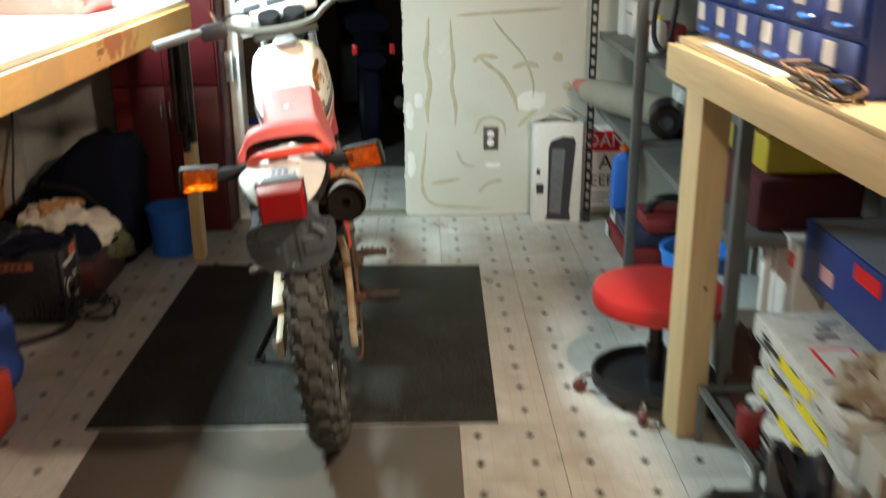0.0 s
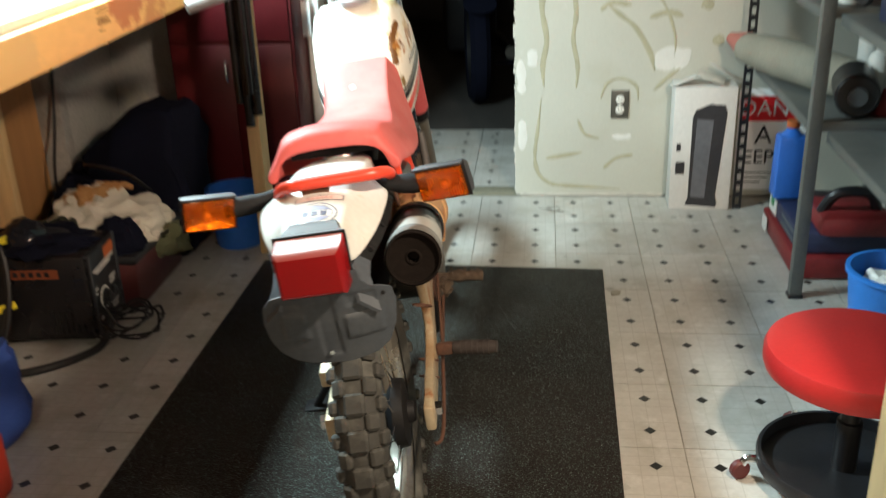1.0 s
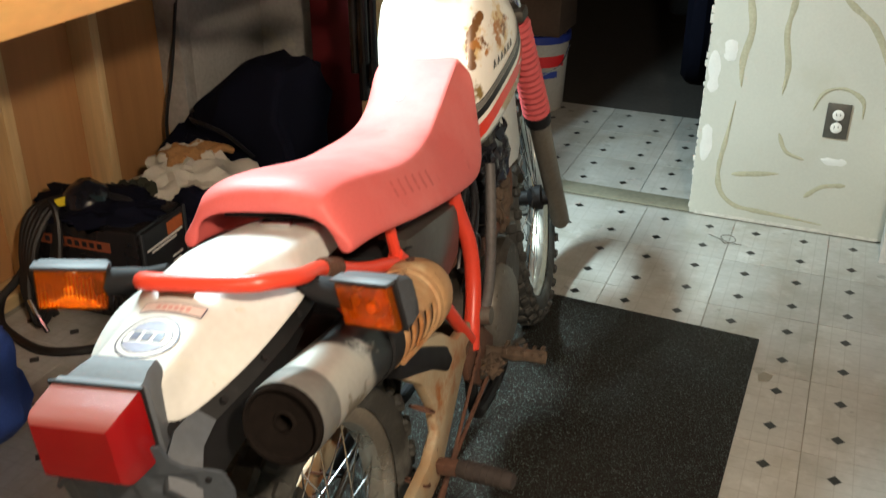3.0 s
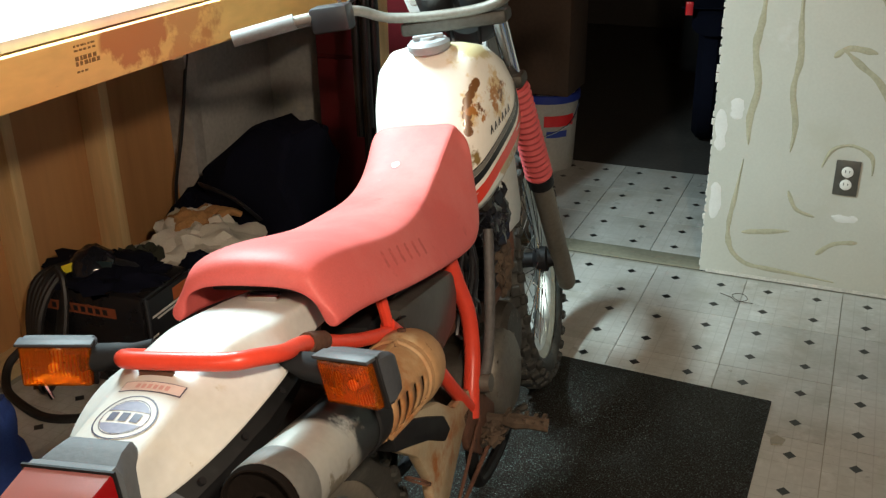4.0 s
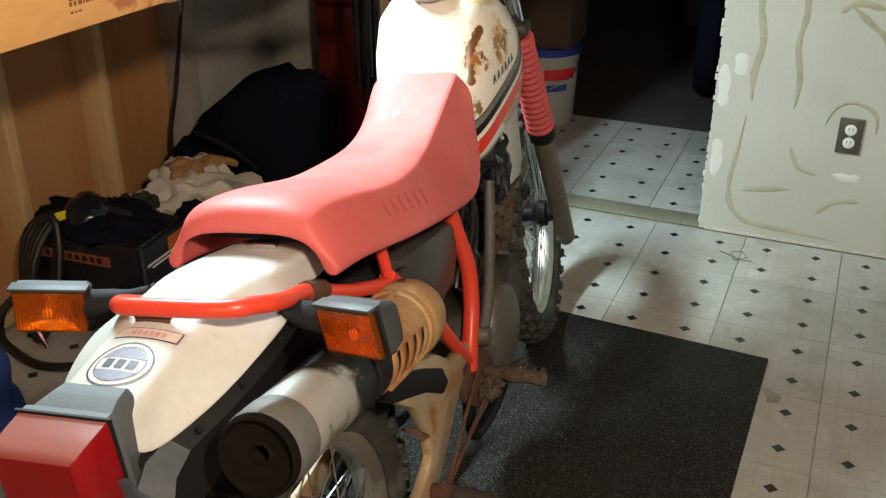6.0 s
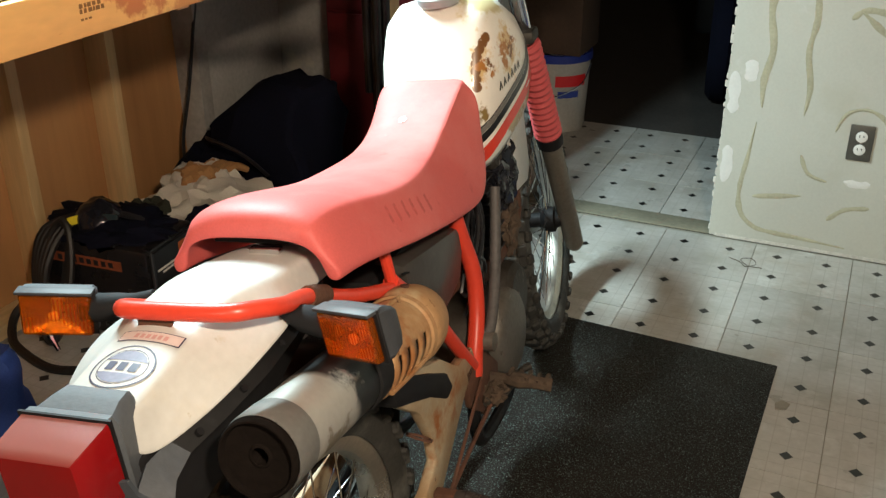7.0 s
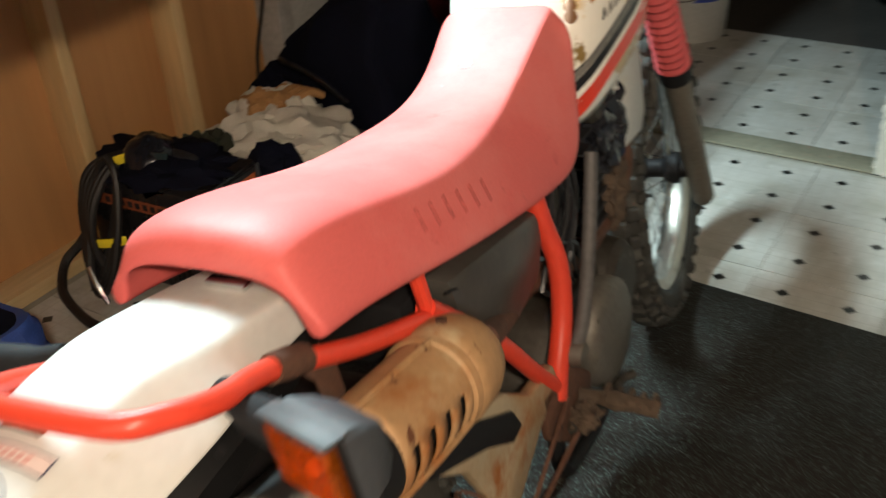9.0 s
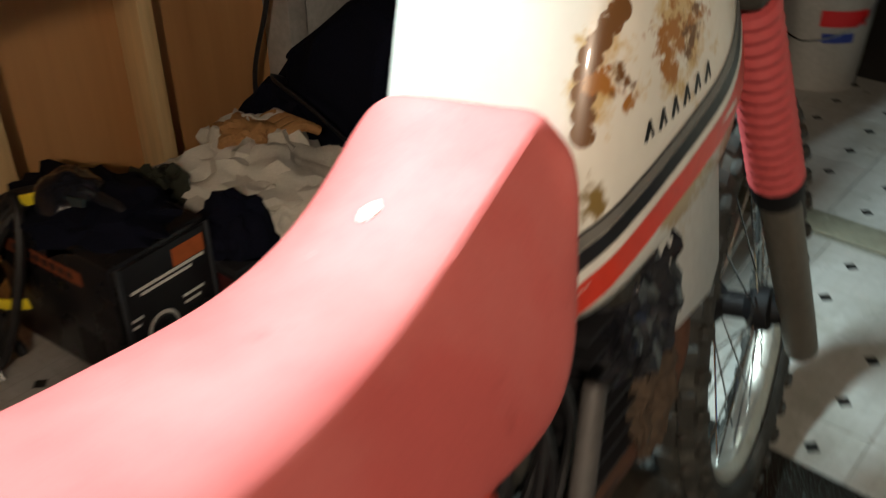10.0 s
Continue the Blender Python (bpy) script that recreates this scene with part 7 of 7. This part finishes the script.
gbox = thing("grey_storage_box", "pale grey plastic storage box on the floor", "storage box")
part("box_body", box((0.885, 2.93, 0.003), (1.16, 3.22, 0.20), 0.015, taper=(1.05, 1.05)), material("pale_grey_plastic", (0.38, 0.42, 0.42), 0.5, 0, 0.1), gbox)
part("box_lid", box((0.872, 2.918, 0.201), (1.175, 3.232, 0.222), 0.006), material("pale_grey_lid", (0.40, 0.44, 0.44), 0.5, 0, 0.1), gbox)
wbx = thing("white_carton", "tall white carton with a small red print", "carton")
part("carton", box((0.965, 2.515, 0.003), (1.22, 2.66, 0.575), 0.004), M_CARD, wbx)
part("red_print", box((0.9632, 2.53, 0.50), (0.9645, 2.58, 0.54)), M_SIGNR, wbx)
for k, y in enumerate((2.71, 2.80)):
    pn2 = thing("plastic_sheet", "white plastic sheet standing on edge under the bench", "plastic sheet", group="white sheets under the bench")
    part("panel", box((0.98, y, 0.003), (1.24, y + 0.03, 0.56), 0.006), M_WHITE, pn2)
    part("panel_slot", box((0.979, y + 0.01, 0.42), (0.9805, y + 0.02, 0.50)), M_BLACK, pn2)
darkbag = thing("brown_sack", "dark brown cloth sack slumped on the floor", "sack")
part("sack", soft_heap(0.09, 0.14, 0.24, 44.0, 0.25, m=pose(0.90, 2.62, 0.0)), material("brown_sacking", (0.085, 0.045, 0.038), 0.95, 0, 0.2, 12, 200, 0.5), darkbag)

# stacked wrapped packs, cartons
M_WRAP = material("white_plastic_wrap", (0.60, 0.59, 0.55), 0.3, 0, 0.15, 14, 90, 0.35, [((0.30, 0.29, 0.26), 16, 0.6, 0.05)], stretch=(1, 1, 3))
for k in range(6):
    zz = 0.012 + k * 0.078
    pk = thing("wrapped_pack", "white plastic-wrapped pack with a yellow edge stripe", "package", group="stacked wrapped packs")
    dx = 0.015 * math.sin(k * 2.1)
    part("pack_body", box((0.79 + dx, 1.72, zz), (1.02 + dx, 2.30, zz + 0.074), 0.018), M_WRAP, pk)
    part("yellow_stripe", box((0.7868 + dx, 1.80 + 0.05 * (k % 3), zz + 0.02), (0.7892 + dx, 2.02 + 0.07 * (k % 2), zz + 0.045)), M_YELLOW, pk)
    prt = random.Random(70 + k)
    for j in range(9):
        y0, w = prt.uniform(1.75, 2.2), prt.uniform(0.015, 0.07)
        z0 = zz + prt.uniform(0.016, 0.05)
        part("print_bar", box((0.7866 + dx, y0, z0), (0.7886 + dx, y0 + w, z0 + prt.choice((0.004, 0.006, 0.012)))), prt.choice((M_BLACK, M_PRINTGREY, M_PRINTGREY, M_YELLOW)), pk)
    for j in range(7):
        x0, y0 = prt.uniform(0.81, 0.95) + dx, prt.uniform(1.76, 2.22)
        part("print_bar", box((x0, y0, zz + 0.0738), (x0 + prt.uniform(0.02, 0.06), y0 + prt.uniform(0.006, 0.03), zz + 0.0746)), prt.choice((M_PRINTGREY, M_BLACK, M_PRINTGREY)), pk)
    part("dark_print", box((0.7868 + dx, 2.08, zz + 0.03), (0.7892 + dx, 2.20, zz + 0.04)), M_BLACK, pk)
part("red_print", box((0.83, 1.92, 0.4762), (0.93, 2.06, 0.4771)), M_SIGNR, pk)
part("red_print_face", box((0.838, 1.93, 0.4772), (0.922, 2.05, 0.4779)), M_CARD, pk)
bb = thing("blue_carton", "blue carton with a red label", "carton")
part("carton", box((0.975, 1.95, 0.484), (1.25, 2.505, 0.655), 0.004), M_NAVY, bb)
part("red_label", box((0.9730, 2.05, 0.60), (0.9745, 2.19, 0.64)), M_SIGNR, bb)
part("pink_label", box((0.9730, 2.30, 0.53), (0.9745, 2.38, 0.57)), material("pink_print", (0.62, 0.35, 0.36), 0.5), bb)
part("pale_top", box((0.985, 1.96, 0.6551), (1.24, 2.495, 0.6565)), material("grey_blue_print", (0.19, 0.22, 0.28), 0.5, 0, 0.15), bb)
bc = thing("beige_carton", "beige printed carton with a brown picture", "carton")
part("carton", box((1.045, 1.72, 0.003), (1.285, 2.505, 0.483), 0.004), material("beige_card", (0.42, 0.37, 0.30), 0.6, 0, 0.1), bc)
fc = thing("beige_carton", "small beige carton with a dark brown picture", "carton")
part("carton", box((0.80, 1.42, 0.003), (1.03, 1.70, 0.46), 0.004), material("beige_card_2", (0.45, 0.41, 0.35), 0.6, 0, 0.1), fc)
part("picture", box((0.7985, 1.47, 0.33), (0.7996, 1.60, 0.43)), M_BROWNCARD, fc)
binbag = thing("black_plastic_bag", "crumpled glossy black plastic bag on the floor beside the packs", "plastic bag")
part("bag_body", crumpled(0.085, 0.23, 0.33, 61.0, pose(0.700, 1.68, 0.001), 15, 0.09), M_CRUMPLE, binbag)
papers = thing("crumpled_paper_bag", "crumpled dirty beige paper bag lying on the packs", "paper bag")
part("bag_body", crumpled(0.085, 0.085, 0.075, 67.0, pose(0.885, 1.805, 0.4785), 22, 0.25), material("dirty_beige_paper", (0.40, 0.34, 0.26), 0.8, 0, 0.25, 12, 80, 0.4, [((0.16, 0.09, 0.05), 9, 0.55, 0.15)]), papers)
# metal frame and dark tray on the floor, red can, black hose
fr = thing("angle_iron_frame", "grey angle-iron frame lying on the floor", "metal frame")
part("frame_bar", tube([(0.715, 2.47, 0.165), (0.735, 2.05, 0.165)], 0.012, 4, 1), M_STEEL, fr)
part("frame_bar", tube([(0.715, 2.47, 0.165), (0.88, 2.475, 0.165)], 0.012, 4, 1), M_STEEL, fr)
part("frame_leg", box((0.708, 2.455, 0.001), (0.725, 2.475, 0.160), 0.002), M_STEEL, fr)
part("frame_leg", box((0.728, 2.04, 0.001), (0.745, 2.06, 0.160), 0.002), M_STEEL, fr)
part("frame_sheet", box((0.735, 2.06, 0.145), (0.785, 2.46, 0.150), 0.001), M_DARKFLOOR, fr)
rc = thing("red_can", "small dark red can among the boxes", "can", pose(0.765, 2.20, 0.151))
part("can_body", lathe([(0, 0), (0.034, 0), (0.036, 0.004), (0.036, 0.09), (0.032, 0.096), (0, 0.097)], 24), M_CRATE, rc)
part("can_lid", lathe([(0, 0.097), (0.022, 0.097), (0.022, 0.103), (0, 0.104)], 20), M_CHROME, rc)
bh = thing("black_hose_coil", "coil of black corrugated hose on the floor", "hose")
for k in range(3):
    pts = [(0.68 + 0.10 * math.cos(a) * (1 + 0.1 * k), 1.84 + 0.15 * math.sin(a), 0.028 + 0.05 * k + 0.012 * math.sin(3 * a)) for a in [2 * math.pi * j / 12 for j in range(13)]]
    part("hose_turn", tube(pts, 0.026, 10, 4), M_RUBBER, bh)

# things on the shelves
roll = thing("rolled_bag", "rolled grey-beige canvas bag on the shelf", "bag")
part("roll", tube([(0.70, 4.50, 0.665), (0.80, 4.33, 0.66), (0.90, 4.12, 0.655), (0.95, 4.0, 0.655)], [0.055, 0.072, 0.07, 0.066], 20, 5), material("grey_canvas", (0.27, 0.26, 0.21), 0.9, 0, 0.2, 9, 200, 0.5), roll)
part("roll_tip", tube([(0.655, 4.57, 0.69), (0.70, 4.50, 0.675)], [0.02, 0.05], 14, 1), material("red_grey_cloth", (0.42, 0.15, 0.12), 0.9), roll, "faded red end")
rollk = thing("black_canister", "black cylindrical canister lying on the shelf", "canister")
part("canister", lathe([(0, 0), (0.058, 0), (0.066, 0.01), (0.066, 0.20), (0.058, 0.21), (0, 0.21)], 28, pose(0.90, 3.80, 0.655, -90, 0, -12)), M_BLACK, rollk)
part("canister_cap", lathe([(0, 0), (0.03, 0), (0.028, -0.012), (0, -0.012)], 20, pose(0.90, 3.80, 0.655, -90, 0, -12)), M_LAMPGREY, rollk)
rng = random.Random(21)


def bottle(x, y, z, r, h, mat, capm, label):
    b = thing("bottle", label, "bottle", pose(x, y, z), "bottles on the shelves")
    part("bottle_body", lathe([(0, 0), (r * 0.95, 0), (r, 0.005), (r, h * 0.68), (r * 0.8, h * 0.80), (r * 0.36, h * 0.86), (r * 0.36, h * 0.9), (0, h * 0.9)], 20), mat, b)
    part("bottle_cap", lathe([(0, h * 0.9), (r * 0.42, h * 0.9), (r * 0.42, h), (0, h)], 16), capm, b)
    return b


for x, y, r, h in ((1.12, 4.44, 0.038, 0.21), (1.18, 4.30, 0.045, 0.24), (1.10, 4.18, 0.036, 0.18), (1.16, 4.04, 0.05, 0.20), (1.06, 3.90, 0.035, 0.19), (1.17, 3.88, 0.04, 0.22)):
    bottle(x, y, 0.586, r, h, M_WHITE, M_BLACK if r < 0.04 else M_WHITE, "white plastic bottle on the steel shelf")
for x, y, z, r, h in ((1.02, 4.02, 0.586, 0.034, 0.19), (1.08, 3.685, 0.571, 0.038, 0.18), (1.15, 3.615, 0.571, 0.036, 0.16), (1.10, 3.53, 0.571, 0.03, 0.14)):
    bottle(x, y, z, r, h, M_WHITE, M_WHITE if r > 0.029 else M_BLACK, "white plastic bottle on the steel shelf")
bottle(1.0, 3.64, 0.571, 0.045, 0.20, M_WHITE, M_BLACK, "white plastic bottle on the steel shelf")
bottle(1.08, 3.45, 0.571, 0.05, 0.16, M_CARD, M_BLUE, "pale plastic bottle with a blue cap")
bottle(0.98, 3.32, 0.571, 0.04, 0.17, M_LAMPGREY, M_BLACK, "grey bottle on the steel shelf")
cone = thing("red_funnel", "red plastic funnel on the shelf", "funnel")
part("funnel", lathe([(0.04, 0.0), (0.042, 0.003), (0.013, 0.05), (0.008, 0.08), (0.006, 0.08), (0.01, 0.049), (0.038, 0.004)], 24, pose(1.0, 3.86, 0.586)), M_CRATE, cone)
yb = thing("yellow_tool_case", "yellow and black tool case on the shelf", "tool case")
part("case_body", box((0.90, 2.66, 0.735), (1.20, 3.20, 0.86), 0.02), material("mustard_plastic", (0.50, 0.40, 0.03), 0.5, 0, 0.15), yb, "yellow shell")
part("case_band", box((0.895, 2.92, 0.733), (1.205, 2.96, 0.863), 0.006), M_BLACK, yb)
part("case_end", box((0.893, 3.15, 0.733), (1.205, 3.22, 0.863), 0.01), M_BLACK, yb)
rb2 = thing("dark_red_tool_bag", "dark red cloth tool bag on the shelf", "bag")
part("bag", box((0.88, 2.64, 0.571), (1.20, 3.02, 0.733), 0.03), material("dark_red_cloth", (0.075, 0.014, 0.02), 0.95, 0, 0.3, 12, 200, 0.5), rb2)
part("red_tag", box((0.872, 2.98, 0.59), (0.8795, 3.02, 0.63), 0.004), M_SIGNR, rb2)
vb = thing("yellow_black_box", "black box with yellow bars on the shelf", "box")
part("box_body", box((0.88, 3.05, 0.571), (1.15, 3.28, 0.70), 0.006), M_BLACK, vb)
for k in range(3):
    part("yellow_bar", box((0.8785, 3.06, 0.60 + 0.03 * k), (0.8797, 3.26, 0.607 + 0.03 * k)), M_YELLOW, vb)
for k, (x, y, w, d, h, mt, lb, ct) in enumerate(((0.84, 3.95, 0.16, 0.22, 0.09, M_CRATE, "dark red and black tool on the upper shelf", "tool"), (0.85, 4.30, 0.14, 0.16, 0.16, M_CARD, "white carton on the upper shelf", "carton"), (0.86, 3.35, 0.2, 0.25, 0.10, M_DKBLUE, "dark blue box on the upper shelf", "box"), (0.88, 3.00, 0.2, 0.22, 0.12, M_BLACK, "black box on the upper shelf", "box"))):
    o = thing("shelf_box", lb, ct)
    zb = 0.926 if y > 3.74 else 0.916
    part("body", box((x, y, zb), (x + w, y + d, zb + h), 0.012), mt, o)
    part("lid_line", box((x - 0.001, y + 0.01, zb + h * 0.62), (x + 0.001, y + d - 0.01, zb + h * 0.66)), M_LAMPGREY, o)
bottle(0.86, 3.86, 0.926, 0.034, 0.14, M_WHITE, M_YELLOW, "white bottle with a yellow cap")
hk = thing("black_cable_loop", "black cable loop hanging over the shelf edge", "cable")
part("cable_loop", tube([(0.86, 3.72, 1.28), (0.81, 3.70, 1.12), (0.80, 3.66, 1.0), (0.83, 3.60, 0.97), (0.85, 3.58, 1.1), (0.86, 3.57, 1.26)], 0.010, 8), M_RUBBER, hk)
pm = thing("paper_roll", "grey paper tube standing on the shelf", "tube")
part("tube_body", lathe([(0.03, 0), (0.034, 0), (0.034, 0.30), (0.03, 0.30), (0.03, 0)], 20, pose(0.86, 4.50, 0.926)), M_CARD, pm)

# ---- back room ----
pail = thing("plastic_pail", "white plastic pail with a blue rim and printed label", "pail", pose(-1.02, 5.66, -0.005))
# white plastic lowered to grey: the back room's dimness is in this colour
part("pail_body", lathe([(0, 0), (0.125, 0), (0.13, 0.01), (0.146, 0.33), (0.142, 0.335), (0.12, 0.02), (0, 0.015)], 40), material("dimmed_white_plastic", (0.46, 0.45, 0.42), 0.5, 0, 0.15, 6, 80, 0.04), pail)
part("pail_rim", lathe([(0.147, 0.318), (0.153, 0.32), (0.153, 0.352), (0.147, 0.356), (0.140, 0.354), (0.140, 0.33)], 40), material("dark_blue_rim", (0.02, 0.04, 0.28), 0.45), pail, "dark blue rim")
lab = bmesh.new()
for z0, z1, a0, a1, mi in ((0.215, 0.265, -75, -15, 0), (0.165, 0.195, -70, -30, 1)):
    n0 = len(lab.faces)
    prev = None
    for k in range(9):
        a = radians(a0 + (a1 - a0) * k / 8)
        row = [lab.verts.new(((0.1315 + 0.05 * z) * math.cos(a), (0.1315 + 0.05 * z) * math.sin(a), z)) for z in (z0, z1)]
        if prev:
            f = lab.faces.new((prev[0], row[0], row[1], prev[1]))
            f.material_index = mi
        prev = row
part("pail_print", lab, [M_SIGNR, material("blue_print", (0.03, 0.06, 0.35), 0.5)], pail, "red and blue print")
part("bail", tube([(0.153, 0.0, 0.30), (0.13, -0.09, 0.22), (0.0, -0.158, 0.17), (-0.13, -0.09, 0.22), (-0.153, 0, 0.30)], 0.003, 6), M_CHROME, pail)
brn = thing("cardboard_box", "brown cardboard box resting on the pail", "box")
part("box_body", box((-1.16, 5.53, 0.352), (-0.88, 5.80, 0.85), 0.006), material("dark_cardboard", (0.075, 0.045, 0.03), 0.85, 0, 0.2), brn)

M_REFLECT = gloss("bright_red_reflector", (0.85, 0.03, 0.04), 0.2)
pm2 = thing("parked_motorcycle", "dark motorcycle parked in the unlit back room with red reflectors", "motorcycle", pose(-0.42, 6.35, -0.005, 0, 0, 8))
part("tyre", lathe([(0.22, -0.05), (0.29, -0.055), (0.32, -0.03), (0.325, 0), (0.32, 0.03), (0.29, 0.055), (0.22, 0.05), (0.22, -0.05)], 40, pose(0, 0, 0.325, 0, 90, 0)), M_BLACKCLOTH, pm2)
part("wheel_disc", lathe([(0, -0.03), (0.21, -0.02), (0.22, -0.045), (0.22, 0.045), (0.21, 0.02), (0, 0.03)], 32, pose(0, 0, 0.325, 0, 90, 0)), M_INNER, pm2)
part("rear_fender", loft([[(0.09 * math.cos(a), y, z + 0.05 * math.sin(a)) for a in [2 * math.pi * k / 16 for k in range(16)]] for y, z in ((-0.3, 0.60), (-0.1, 0.71), (0.2, 0.74), (0.5, 0.70))]), M_BLACKCLOTH, pm2)
part("dual_seat", loft([[(0.14 * math.copysign(abs(math.cos(a)) ** 0.6, math.cos(a)), y, z + 0.06 * math.sin(a)) for a in [2 * math.pi * k / 20 for k in range(20)]] for y, z in ((-0.05, 0.80), (0.2, 0.80), (0.5, 0.76), (0.75, 0.78))]), M_BLACKCLOTH, pm2)
part("tank", loft([[(w * math.cos(a), y, 0.86 + w * 0.9 * math.sin(a)) for a in [2 * math.pi * k / 20 for k in range(20)]] for y, w in ((0.72, 0.07), (0.85, 0.14), (1.05, 0.15), (1.2, 0.08))]), M_BLACKCLOTH, pm2)
for x in (-0.105, 0.125):
    part("reflector", box((x - 0.017, -0.325, 0.645), (x + 0.017, -0.31, 0.705), 0.005), M_REFLECT, pm2, "red reflector")
part("reflector_bar", box((-0.14, -0.309, 0.672), (0.16, -0.295, 0.68), 0.002), M_BLACKCLOTH, pm2)
part("exhaust", tube([(0.17, -0.25, 0.33), (0.16, 0.2, 0.30), (0.13, 0.6, 0.28)], 0.035, 16, 3), M_CHROME, pm2)
part("engine_block", box((-0.16, 0.45, 0.2), (0.16, 0.85, 0.62), 0.04), M_INNER, pm2)
part("front_tyre", lathe([(0.22, -0.045), (0.30, -0.045), (0.32, 0), (0.30, 0.045), (0.22, 0.045), (0.22, -0.045)], 40, pose(0, 1.45, 0.325, 0, 90, 0)), M_BLACKCLOTH, pm2)
part("fork", tube([(0.08, 1.45, 0.33), (0.08, 1.2, 0.98)], 0.02, 10, 1), M_INNER, pm2)
part("fork", tube([(-0.08, 1.45, 0.33), (-0.08, 1.2, 0.98)], 0.02, 10, 1), M_INNER, pm2)
part("handlebar", tube([(-0.38, 0.98, 1.02), (-0.2, 1.1, 1.05), (0.2, 1.1, 1.05), (0.38, 0.98, 1.02)], 0.013, 10), M_INNER, pm2)
part("yellow_tag", box((0.235, -0.02, 0.20), (0.255, -0.012, 0.26), 0.002), M_YELLOW, pm2)
part("tag_bracket", box((0.10, -0.013, 0.215), (0.25, -0.005, 0.235), 0.002), M_BLACKCLOTH, pm2)


# ---- floor tiles ----
T = 0.3048
tile_bm = box((-T / 2 + 0.0013, -T / 2 + 0.0013, -0.0035), (T / 2 - 0.0013, T / 2 - 0.0013, 0.0))
tile_me = bpy.data.meshes.new("tile")
tile_bm.to_mesh(tile_me)
tile_bm.free()
tile_me.materials.append(M_TILE)
for i in range(-6, 4):
    for j in range(-9, 3):
        x, y = 0.161 + i * T, 3.9614 + j * T
        t = new("tile", tile_me)
        t.parent = floor
        t.location = (x, y, 0)
# half row at the threshold and rows in the back room
for i in range(-4, 2):
    for j in range(0, 3):
        t = new("tile", tile_me)
        t.parent = back_floor
        t.location = (0.105 + i * T, 4.985 + j * T, 0)
